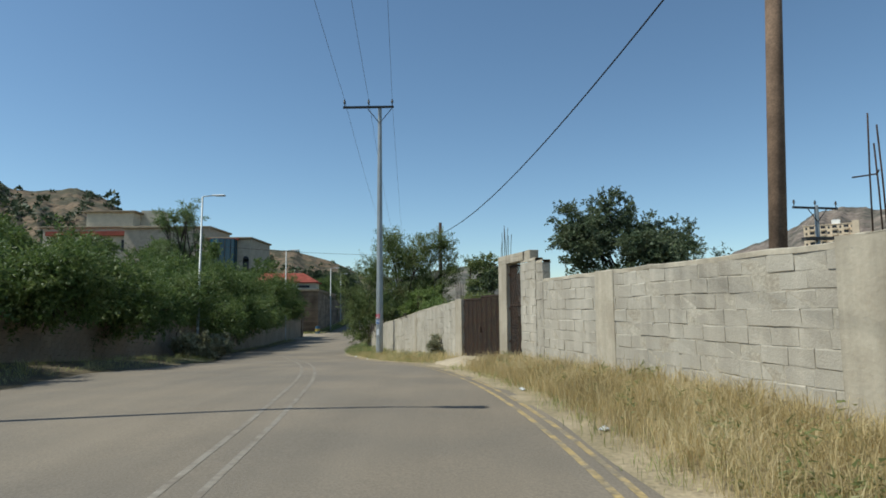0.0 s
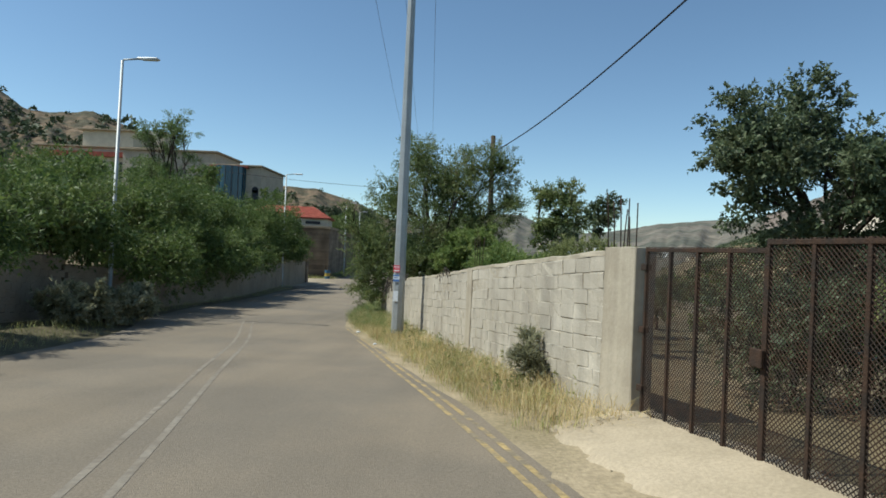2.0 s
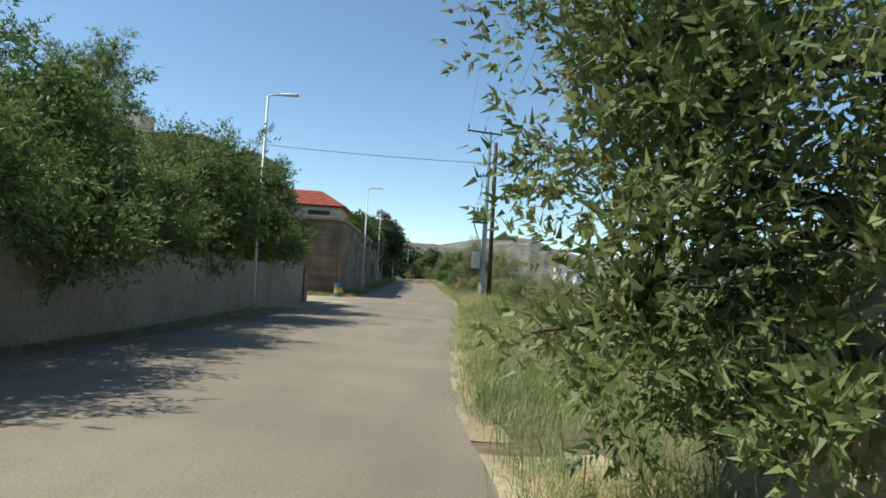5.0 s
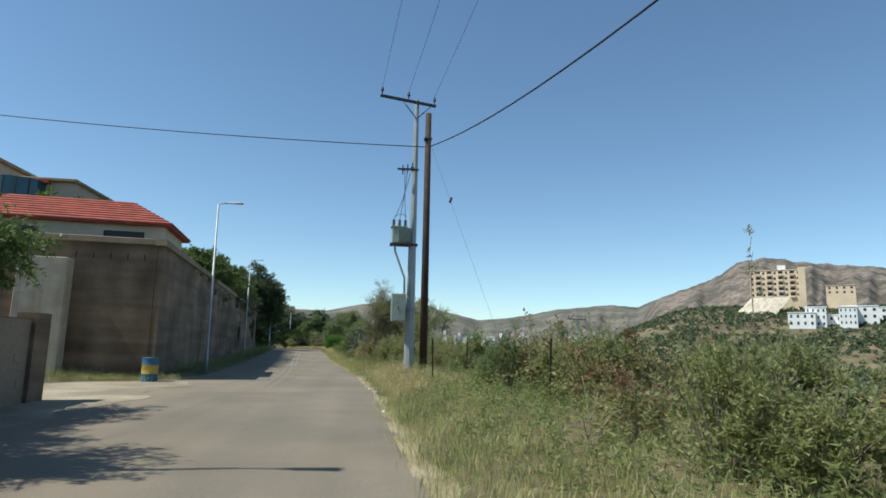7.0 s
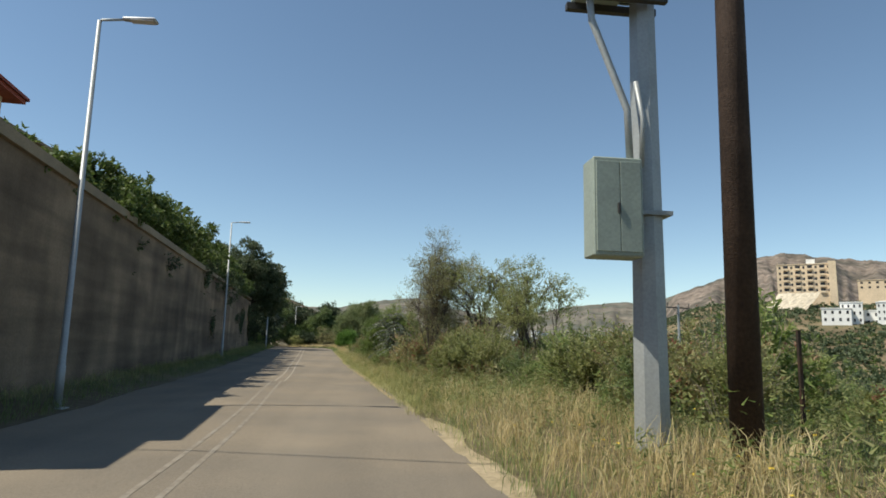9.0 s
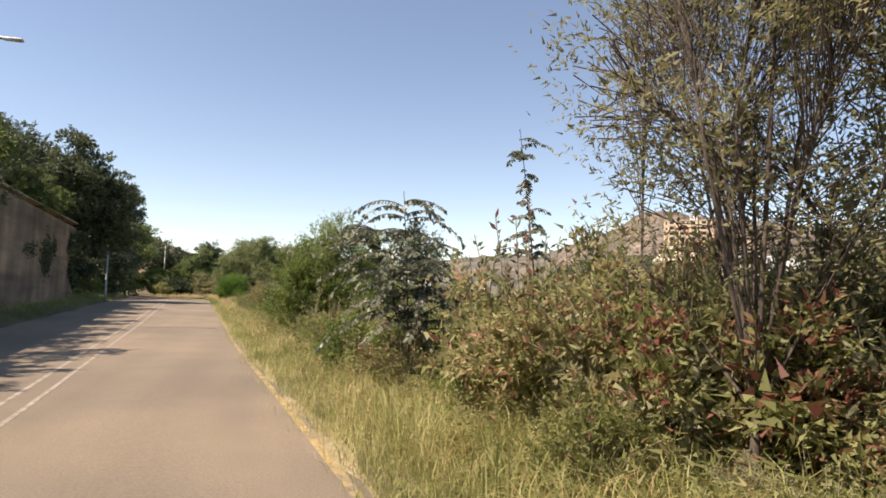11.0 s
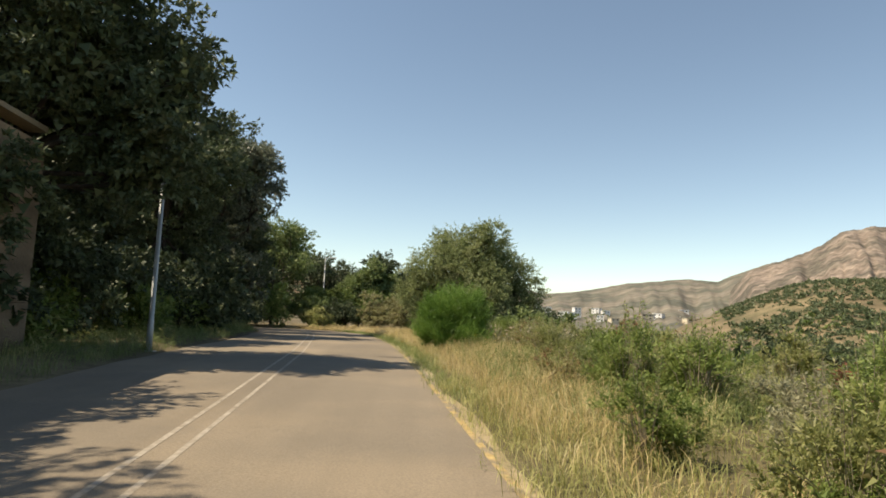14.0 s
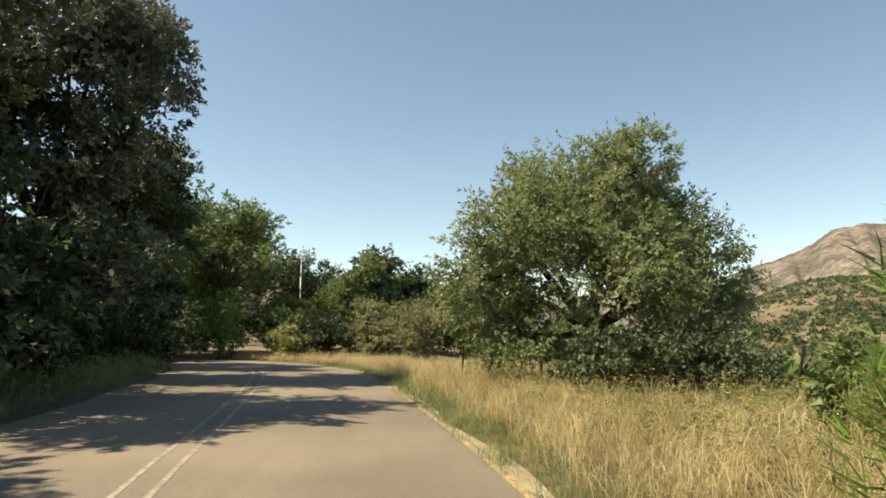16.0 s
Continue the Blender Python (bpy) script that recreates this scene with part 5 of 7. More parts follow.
def lobes(rng, n, cx, cy, cz, rx, ry, rz, size):
    out = []
    for _ in range(n):
        d = rng.normal(0, 1, 3)
        d /= np.linalg.norm(d)
        k = rng.uniform(0.45, 0.85)
        s = size * rng.uniform(0.75, 1.25)
        out.append((cx + d[0] * rx * k, cy + d[1] * ry * k, cz + d[2] * rz * k, s, s, s * 0.8))
    return out


# acacias that lean over the left wall
rng0 = np.random.default_rng(21)
for k, (x, y, top, w) in enumerate(((-12.7, 13, 3.3, 2.0), (-12.7, 18.5, 3.9, 2.3), (-13.9, 24.5, 3.7, 2.6), (-15.4, 30.5, 4.5, 2.9), (-16.2, 36.5, 5.6, 3.0), (-16.6, 42.5, 6.0, 3.1), (-16.8, 48.5, 6.0, 3.1), (-17.0, 54.5, 6.2, 3.0), (-17.2, 60.5, 6.4, 3.0), (-18.0, 65.0, 6.2, 2.4),
                                     (-22.5, 28, 2.8, 3.0), (-23, 38, 4.4, 3.6), (-24, 50, 6.0, 4.2), (-23.5, 60, 6.8, 4.2))):
    near = x > -20
    bl = lobes(rng0, 10, 0.3, 0, top * 0.66, w, w * 1.15, top * 0.3, w * 0.52) + (lobes(rng0, 14, (2.6 if y < 50 else 1.6) if y > 33 else 1.9, 0, top * ((0.38 if y < 50 else 0.5) if y > 33 else 0.6), w * 0.5, w * 1.2, top * 0.2, w * 0.38) if near else [])
    tree("acacia", x, y, 100 + k, 0.16, (0.2, 0, top * 0.35), bl, 2300 if near else 900, 11, 0.13, 0.034, 0.11, L_ACACIA, "feathery green acacia hanging over a roadside wall", group="acacias along the wall", droop=0.1, jitter=0.7, core=2.2, spray=0.42)
bl = lobes(rng0, 12, 0, 0, 12.0, 3.3, 3.0, 3.4, 1.15) + lobes(rng0, 8, 0, 0, 7.6, 4.2, 3.6, 2.6, 1.5)
tree("acacia", -31.5, 73.5, 150, 0.25, (0, 0, 5), bl, 2400, 12, 0.17, 0.045, 0.22, L_WILLOW, "tall pale green acacia above the hedge", group="acacias along the wall", droop=0.05)
for k, (x, y, top, w) in enumerate(((-46, 62, 6, 5), (-56, 74, 7, 5), (-36, 84, 9.5, 5), (-31, 96, 9, 5), (-27, 40, 4.5, 3), (-60, 50, 6, 5), (-40, 92, 6, 4.5), (-47, 100, 7, 5), (-34, 80, 5.5, 4), (-53, 90, 6, 5), (-38, 100, 6.5, 4))):
    tree("hillside_tree", x, y, 160 + k, 0.2, (0, 0, top * 0.35), lobes(rng0, 8, 0, 0, top * 0.62, w, w, top * 0.34, w * 0.45), 600, 12, 0.34, 0.13, 0.3, L_ACACIA, "green tree on the slope below the villa", group="trees on the slope")

# dark broad-leaved tree behind the doorway
bl = lobes(rng0, 16, 0, 0, 5.5, 3.6, 3.0, 2.5, 1.2) + [(-2.5, -0.3, 4.6, 1.2, 1.2, 1.1), (2.5, 0, 4.4, 1.2, 1.2, 1.0), (-1.0, -0.8, 3.4, 1.3, 1.2, 1.0), (1.1, -0.8, 3.3, 1.3, 1.2, 1.0), (0, -0.6, 2.5, 1.3, 1.2, 0.9)]
tree("broadleaf_tree", 9.4, 31.5, 201, 0.2, (0, 0, 3.0), bl, 3600, 14, 0.12, 0.06, 0.14, L_MID, "dense dark green tree behind the mesh gate", core=1.2)
# junipers that reach over the wall
bl = [(-2.6, -0.3, 2.7, 1.3, 1.3, 1.6), (-3.0, -0.5, 1.3, 0.7, 0.8, 0.9), (-2.3, -1.2, 0.9, 0.55, 0.6, 0.7), (-3.7, -0.3, 4.2, 0.5, 0.6, 0.7), (-1.7, 0.0, 4.8, 1.2, 1.3, 1.4), (-0.8, 0.2, 6.6, 1.0, 1.1, 1.2),
      (0.4, 0.0, 5.6, 1.4, 1.4, 1.5), (1.4, 0.3, 6.3, 0.9, 0.9, 1.0), (2.6, 0.2, 6.5, 0.8, 0.9, 1.0), (3.0, 0.2, 5.0, 0.7, 0.9, 1.1), (1.6, 0.0, 4.0, 1.5, 1.4, 1.5), (0.0, -0.6, 3.2, 1.6, 1.3, 1.5), (-1.2, -1.0, 1.9, 1.1, 1.0, 1.0),
      (2.2, 0.0, 2.6, 1.0, 1.1, 1.0), (0.8, -0.4, 2.0, 1.1, 1.1, 0.9), (-1.5, -1.5, 1.3, 0.5, 0.5, 0.7)]
tree("juniper", -2.6, 39.4, 202, 0.22, (0, 0, 1.6), bl, 8200, 12, 0.085, 0.024, 0.1, L_JUNIPER, "bushy dark juniper leaning over the block wall", droop=-0.55, jitter=0.5, core=1.6, spray=0.32)
bl = [(0, 0, 4.6, 0.85, 0.85, 0.9), (-0.7, 0, 5.2, 0.45, 0.45, 0.5), (0.35, 0, 5.4, 0.45, 0.45, 0.45), (0.95, 0, 4.4, 0.45, 0.5, 0.55), (-0.25, 0, 3.6, 0.9, 0.8, 0.7)]
tree("juniper", 2.4, 38.5, 203, 0.14, (0, 0, 2.4), bl, 900, 13, 0.12, 0.04, 0.14, L_JUNIPER, "open-crowned juniper behind the block wall", droop=-0.25, jitter=0.6, core=0.2)
tree("shrub", -1.3, 36.4, 204, 0.05, (0, 0, 0.6), [(0, 0, 2.6, 0.85, 0.9, 1.0), (0.6, 0.3, 3.2, 0.55, 0.6, 0.6), (-0.7, -0.1, 2.2, 0.6, 0.6, 0.6), (-0.3, 0, 3.0, 0.5, 0.5, 0.6)], 900, 14, 0.09, 0.045, 0.09, L_BRIGHT, "bright green leafy shrub behind the block wall", "shrub")
tree("shrub", 0.4, 32.6, 205, 0.05, (0, 0, 0.6), [(0, 0, 1.9, 0.9, 1.2, 0.6), (0.7, 1.2, 2.1, 0.9, 0.9, 0.5), (-0.4, -1.6, 2.0, 0.6, 0.8, 0.4)], 500, 12, 0.2, 0.03, 0.1, L_BRIGHT, "bright green reedy shrub behind the block wall", "shrub", droop=-0.6, jitter=0.4)
tree("shrub", -0.5, 29.4, 207, 0.05, (0, 0, 0.6), [(0, 0, 2.15, 0.6, 1.0, 0.55), (-0.2, 1.4, 1.8, 0.6, 0.9, 0.5), (0.2, -1.0, 1.9, 0.5, 0.7, 0.45)], 900, 11, 0.13, 0.018, 0.08, L_BRIGHT, "bright green reedy shrub behind the block wall", "shrub", droop=-0.6, jitter=0.4)
tree("shrub", 1.5, 28.2, 208, 0.05, (0, 0, 0.6), [(0, 0, 2.2, 0.8, 0.8, 0.6), (0.8, -0.4, 2.1, 0.6, 0.6, 0.5)], 800, 10, 0.1, 0.02, 0.08, L_WEED, "yellowish weed bush behind the block wall", "shrub", droop=-0.5, jitter=0.5)
tree("young_tree", 2.1, 30.0, 209, 0.045, (0, 0, 2.4), [(0.1, 0, 3.5, 0.35, 0.35, 0.4), (-0.45, 0.1, 3.1, 0.3, 0.3, 0.3), (0.45, 0, 3.8, 0.3, 0.3, 0.35)], 240, 10, 0.09, 0.035, 0.08, L_MID, "slender young tree behind the block wall", branchlets=6)
tree("shrub", 0.3, 22.0, 206, 0.03, (0, 0, 0.3), [(-0.55, 0, 0.3, 0.28, 0.32, 0.35), (-0.6, 0.15, 0.55, 0.18, 0.22, 0.25)], 260, 10, 0.09, 0.012, 0.05, L_GREY, "grey-green weed bush at the wall's foot", "shrub", droop=-0.7, jitter=0.35)
# most shrubs just behind the gate get darker leaves, shade put into their colour
for k, (x, y, s) in enumerate(((4.2, 19.6, 1.7), (3.9, 17.6, 1.5), (5.0, 18.2, 2.2), (3.2, 21.6, 1.6), (4.4, 16.0, 1.9), (6.2, 17.6, 2.6), (4.8, 21.8, 2.2), (7.6, 20.5, 3.0), (9, 19, 2.2), (7.5, 23, 2.0), (5.8, 20.5, 1.6), (12, 24, 2.6), (7.2, 16.5, 1.8), (4.6, 34, 1.6), (6.5, 38, 2.0))):
    tree("shrub", x, y, 210 + k, 0.06, (0, 0, s * 0.4), lobes(rng0, 4, 0, 0, s * 0.6, s * 0.6, s * 0.6, s * 0.35, s * 0.4), 480, 10, 0.11, 0.03, 0.13, (L_MID if k > 8 else L_DARK) if k % 4 else L_WEED, "dry olive shrub in the walled plot, leaves darkened for shade near the gate", "shrub", group="shrubs in the walled plot")
for k, (x, y) in enumerate(((-12.1, 29.2), (-11.7, 30.4), (-11.6, 31.3), (-12.3, 32.0))):
    tree("shrub", x, y, 220 + k, 0.03, (0, 0, 0.3), [(0, 0, 0.55, 0.6, 0.7, 0.45), (0.4, 0.5, 0.75, 0.4, 0.4, 0.35)], 260, 9, 0.13, 0.06, 0.08, L_GREY, "pale leafy weed bush at the road's edge", "shrub")

# dead sprays that hang from the juniper and the shrub over the wall's face
def hanging_twigs(y, z, seed, n, drop):
    rng = np.random.default_rng(seed)
    p = wall_at(y)
    thing = empty("hanging_branch", Matrix.Translation((p.x - 0.06, y, z)), "dead brown spray hanging over the block wall", "branch", "dead sprays over the wall")
    chunks = []
    for _ in range(n):
        d = drop * rng.uniform(0.4, 1.1)
        q = rng.normal(0, 0.16, 2)
        k = np.linspace(0, 1, 6)[:, None]
        pts = np.concatenate([-0.03 + 0.1 * rng.normal() * k - 0.276 * q[0] * np.ones_like(k), q[0] + 0.1 * rng.normal() * k, 0.12 - d * k], 1)
        chunks.append(tube_arrays(pts, np.linspace(0.007, 0.003, 6), 4))
        m = int(40 * d) + 4
        t_ = rng.uniform(0.2, 1, m)
        c = np.stack([np.interp(t_, k[:, 0], pts[:, i]) for i in range(3)], -1)
        chunks.append(leaves(rng, c, np.tile([[0, 0, -1.0]], (m, 1)), 0.09, 0.022, 0.2, 0.35))
    v, f = join_arrays(chunks)
    put("twigs", mesh_of("twigs", v, f), TWIG, thing)
    return thing


for k, (y, n, drop) in enumerate(((34.6, 4, 0.3), (33.9, 4, 0.22), (35.5, 16, 0.85), (36.6, 9, 0.6), (37.4, 12, 0.8), (33.0, 4, 0.2), (28.0, 6, 0.3))):
    hanging_twigs(y, float(np.interp(y, [28, 31, 35, 42], [1.11, 0.87, 0.58, 0.1])), 660 + k, n, drop)

# trees behind and past the compound wall
for k, (x, y, top, w) in enumerate(((-20.6, 92, 6.0, 2.0), (-21.4, 98, 6.6, 2.3), (-22.0, 104, 7.0, 2.5), (-22.5, 110, 7.4, 2.6), (-23.0, 116.5, 7.8, 2.7), (-23.9, 123, 9.4, 2.7), (-24.6, 129.5, 10.4, 2.9))):
    tree("roadside_tree", x, y, 300 + k, 0.2, (0, 0, top * 0.4), lobes(rng0, 13, 0.6, 0, top * 0.66, w * 1.1, w * 1.4, top * 0.3, w * 0.5), 2500, 13, 0.125, 0.05, 0.13, L_MID, "dark green tree rising behind the compound wall", group="trees behind the wall", core=1.0, droop=-0.3)
for k, (x, y, top, w) in enumerate(((-23.6, 138.6, 12.4, 3.7), (-27.4, 146.6, 10.6, 3.4), (-25.9, 154.0, 13.6, 3.4), (-26.2, 161.0, 13.2, 3.5), (-27.2, 168.5, 10.5, 3.2))):
    bl = lobes(rng0, 14, 0.8, 0, top * 0.64, w, w * 0.95, top * 0.32, w * 0.44) + lobes(rng0, 7, 0.6, 0, top * 0.26, w * 0.9, w, top * 0.16, w * 0.36)
    if k == 0:
        bl += [(2.6, 0.3, 5.2, 1.5, 1.5, 1.2), (2.2, -0.5, 6.6, 1.7, 1.7, 1.5), (3.0, 0.4, 3.9, 1.0, 1.1, 0.8), (3.7, 0.4, 5.4, 1.2, 1.3, 1.3), (3.5, 0.8, 7.4, 1.4, 1.4, 1.5), (3.8, 0.2, 4.2, 0.9, 1.0, 0.8), (2.4, 0.6, 8.8, 1.4, 1.4, 1.3), (4.4, 0.2, 5.5, 1.1, 1.2, 1.2), (4.4, 0.3, 6.8, 1.0, 1.1, 1.2)]
    if k == 2:
        bl += [(1.6, 1.3, 4.7, 1.3, 1.3, 1.2), (1.0, 1.0, 6.0, 1.3, 1.3, 1.2), (1.8, 0.6, 3.4, 1.2, 1.2, 1.1)]
    tree("roadside_tree", x, y, 320 + k, 0.25, (0.2, 0, top * 0.35), bl, 5200 if k == 0 else 3200, 13, 0.15, 0.075, 0.14, L_GLOSSY if k == 3 else L_MID if k in (0, 2) else L_DARK, "large dark tree shading the road", group="trees behind the wall", core=1.2)
for k, (x, y, top, w) in enumerate(((-30.5, 146, 13.0, 3.6), (-31.5, 154, 13.5, 4.0), (-33, 163, 13.0, 4.2), (-29.5, 137, 11, 3.4), (-29.5, 160, 12.0, 3.6))):
    tree("roadside_tree", x, y, 330 + k, 0.25, (0, 0, top * 0.35), lobes(rng0, 13, 0, 0, top * 0.58, w, w, top * 0.36, w * 0.46), 1200, 13, 0.24, 0.13, 0.2, L_DARK, "tall dark tree set back from the road", group="trees behind the wall", core=1.5)
for k, (x, y, s) in enumerate(((-23.6, 151.5, 3.0), (-24.4, 157.5, 3.2), (-25.4, 163.5, 3.2), (-26.8, 168.5, 3.2), (-31.5, 182.5, 4.4), (-27.5, 188, 4.6), (-23.5, 186.5, 3.6), (-19.0, 185, 3.8), (-14.5, 186, 3.8), (-10, 184, 3.2), (-35, 180, 4.6), (-22.5, 193, 4.6), (-15, 190, 4.4), (-23.4, 136.5, 2.6), (-24.4, 140.5, 3.0), (-24.8, 144, 3.2), (-25.4, 149.5, 3.2), (-26.5, 141, 3.2), (-27.5, 146, 3.6), (-28.2, 151, 3.6), (-29.0, 157, 3.8), (-30.0, 163, 3.8), (-31, 169, 4.0), (-27.6, 172.5, 3.2), (-30, 176, 3.6), (-25.3, 157.0, 4.6), (-28.3, 162.5, 5.5))):
    tree("thicket", x, y, 350 + k, 0.08, (0, 0, s * 0.3), lobes(rng0, 7, 0, 0, s * 0.5, s * 0.8, s * 0.9, s * 0.4, s * 0.42), 560, 11, 0.17, 0.085, 0.18, L_ACACIA if y > 179 else L_DARK, "dark thicket filling the shade under roadside trees", "thicket", group="thickets under the trees", core=1.5)
for k, (x, y, s) in enumerate(((-23.6, 146.5, 2.6), (-24.6, 152, 2.8), (-25.4, 156, 3.0), (-23.2, 139.8, 2.2))):
    tree("shrub", x, y, 340 + k, 0.06, (0, 0, s * 0.3), lobes(rng0, 5, 0, 0, s * 0.5, s * 0.55, s * 0.6, s * 0.4, s * 0.4), 520, 12, 0.15, 0.06, 0.14, L_BRIGHT, "leafy shrub under the roadside trees", "shrub")
# trees where the road bends away
for k, (x, y, top, w, m_) in enumerate(((-31, 179, 13.2, 4.6, L_WILLOW), (-27.5, 185, 12.2, 4.4, L_WILLOW), (-25.5, 198.5, 11.0, 4.2, L_DARK), (-19.0, 190, 7.8, 3.0, L_WILLOW), (-18, 196.5, 9.0, 3.6, L_DARK), (-30.5, 191, 13.0, 4.2, L_ACACIA), (-34.5, 185, 14.5, 5.0, L_DARK), (-21, 203, 7.5, 4, L_DARK), (-15, 196, 7.8, 3.8, L_DARK), (-36, 192, 10, 5, L_DARK), (-11, 190, 5.5, 3.2, L_DARK),
                                        (-7, 214, 7, 4.5, L_WILLOW), (-25, 222, 8, 5, L_DARK), (-40, 210, 11, 6, L_DARK), (1, 205, 5.5, 4, L_DARK), (-18, 232, 8, 6, L_WILLOW), (8, 232, 7, 6, L_DARK), (-2, 188, 4.5, 3, L_WILLOW), (-46, 184, 12, 6, L_DARK))):
    tree("bend_tree", x, y, 400 + k, 0.2, (0, 0, top * 0.35), lobes(rng0, 9, 0, 0, top * 0.58, w, w, top * 0.36, w * 0.48), 1200, 11, 0.2, 0.095, 0.2, m_, "green tree where the road bends away", group="trees at the bend", core=2.0)
for k, (x, y, s, m_) in enumerate(((-26.0, 179.0, 3.4, L_BRIGHT), (-29.5, 182, 3.2, L_WILLOW), (-23.0, 180.5, 2.8, L_WILLOW), (-19.8, 179.5, 2.6, L_DARK), (-17.0, 181, 3.4, L_TWIGGY), (-14.2, 177, 3.2, L_TWIGGY), (-19, 190, 3, L_WEED), (-21.4, 177.8, 2.0, L_WEED))):
    tree("shrub", x, y, 430 + k, 0.06, (0, 0, s * 0.3), lobes(rng0, 6, 0, 0, s * 0.5, s * 0.6, s * 0.6, s * 0.4, s * 0.38), 520, 12, 0.17, 0.06, 0.12, m_, "rounded shrub at the road's bend", "shrub")
for k, (x, y, top, w) in enumerate(((46, 222, 7, 3.6), (53, 226, 6, 3.2), (41, 214, 5.5, 3.0), (58, 214, 6.5, 3.6), (64, 232, 6, 3.4), (36, 240, 6, 3.4), (74, 246, 7, 4), (30, 196, 4.5, 2.6), (88, 262, 6, 3.6))):
    tree("valley_tree", x, y, 450 + k, 0.16, (0, 0, top * 0.3), lobes(rng0, 7, 0, 0, top * 0.55, w, w, top * 0.36, w * 0.5), 260, 10, 0.5, 0.26, 0.3, L_DARK, "dark round tree down in the valley", group="trees in the valley", core=1.2)
# the big rounded tree on the open side
bl = [(0.2, 0, 4.9, 2.0, 2.0, 1.9), (-2.0, -0.4, 4.2, 1.7, 1.7, 1.6), (2.0, 0.4, 4.4, 1.8, 1.8, 1.7), (-2.8, 0, 2.8, 1.5, 1.6, 1.5), (3.3, 0.3, 2.9, 1.5, 1.7, 1.7), (0.5, -1.6, 2.8, 2.0, 1.6, 1.7), (-1.2, 1.2, 5.3, 1.4, 1.4, 1.2), (1.0, -0.6, 5.9, 1.3, 1.3, 1.0), (-2.2, -0.6, 1.4, 1.2, 1.3, 1.0), (2.6, -0.4, 1.4, 1.2, 1.3, 1.0)]
bl = [(x * 0.88, y * 0.88, z * 0.94, rx * 0.86, ry * 0.86, rz * 0.9) for x, y, z, rx, ry, rz in bl]
tree("shade_tree", -10.55, 158.2, 500, 0.28, (0, 0, 1.4), bl, 6600, 14, 0.115, 0.036, 0.11, L_SHADE, "large rounded green tree beside dry grass", branchlets=16, core=0.6, spray=0.4)
tree("broom_bush", -12.05, 144.8, 501, 0.04, (0, 0, 0.2), [(0, 0, 0.75, 0.75, 0.75, 0.6), (0.1, 0.2, 1.45, 0.8, 0.7, 0.5), (-0.5, 0.1, 1.2, 0.5, 0.6, 0.5), (0.65, 0, 1.15, 0.45, 0.6, 0.55), (-0.75, 0, 0.6, 0.45, 0.6, 0.5), (0.5, -0.4, 0.45, 0.6, 0.6, 0.4), (-0.3, -0.4, 0.35, 0.6, 0.5, 0.35), (0.75, 0.1, 0.6, 0.4, 0.5, 0.45)], 3600, 11, 0.17, 0.010, 0.06, L_BROOM, "dense green broom-like bush among dry grass", "bush", droop=-1.7, jitter=0.13, core=1.0, spray=0.46)
tree("broom_bush", -9.9, 149.3, 504, 0.05, (0, 0, 0.4), [(0, 0, 0.5, 0.35, 0.4, 0.45), (0.4, 0.1, 0.6, 0.35, 0.4, 0.4)], 500, 11, 0.13, 0.011, 0.06, L_BRIGHT, "small bright green broom-like bush among dry grass", "bush", droop=-1.1, jitter=0.25, core=1.0, spray=0.3)
tree("shrub", -11.2, 155.0, 503, 0.05, (0, 0, 0.4), [(0, 0, 0.7, 0.9, 0.8, 0.6), (1.3, 0.3, 0.8, 0.9, 0.8, 0.65), (2.5, 0, 0.8, 0.9, 0.8, 0.7)], 700, 12, 0.1, 0.045, 0.1, L_MID, "low green bush below the big tree", "shrub", core=0.6)
tree("shrub", -8.8, 150.2, 502, 0.05, (0, 0, 0.5), [(0, 0, 0.8, 1.0, 1.0, 0.7), (1.4, 0.4, 0.8, 1.0, 0.8, 0.7)], 500, 12, 0.13, 0.06, 0.12, L_WILLOW, "low green bush below the big tree", "shrub")
# taller trees on the open side before the first bushes
bl = lobes(rng0, 15, 0.3, 0.2, 3.5, 1.3, 1.5, 1.6, 0.62) + [(0, 0, 2.2, 0.9, 0.9, 0.7), (-0.7, 0.3, 2.9, 0.6, 0.6, 0.6), (0.9, 0.2, 1.9, 0.9, 0.9, 0.8), (0.3, 0, 5.0, 0.7, 0.8, 0.6)]
tree("sparse_tree", -6.95, 94.9, 511, 0.042, (0.05, 0, 0.7), bl, 3600, 9, 0.06, 0.013, 0.08, L_TWIGGY, "twiggy half-bare olive-brown tree over bushes", bark=TWIG, branchlets=60, droop=-0.6, jitter=0.5, spray=0.36, core=0.3)
bl = lobes(rng0, 12, 0, 0, 3.2, 1.9, 1.7, 1.5, 0.8)
tree("sparse_tree", -5.0, 94.2, 514, 0.09, (0, 0, 1.2), bl, 1700, 10, 0.08, 0.018, 0.1, L_WEED, "loose green willowy tree over bushes", bark=TWIG, branchlets=26, droop=-0.4, spray=0.3, core=0.15)
bl = lobes(rng0, 9, 0, 0, 2.9, 1.8, 1.6, 1.1, 0.8)
tree("sparse_tree", -3.7, 91.2, 515, 0.09, (0, 0, 1.0), bl, 1500, 10, 0.08, 0.018, 0.1, L_WEED, "loose green willowy tree over bushes", bark=TWIG, branchlets=22, droop=-0.4, spray=0.3, core=0.15)
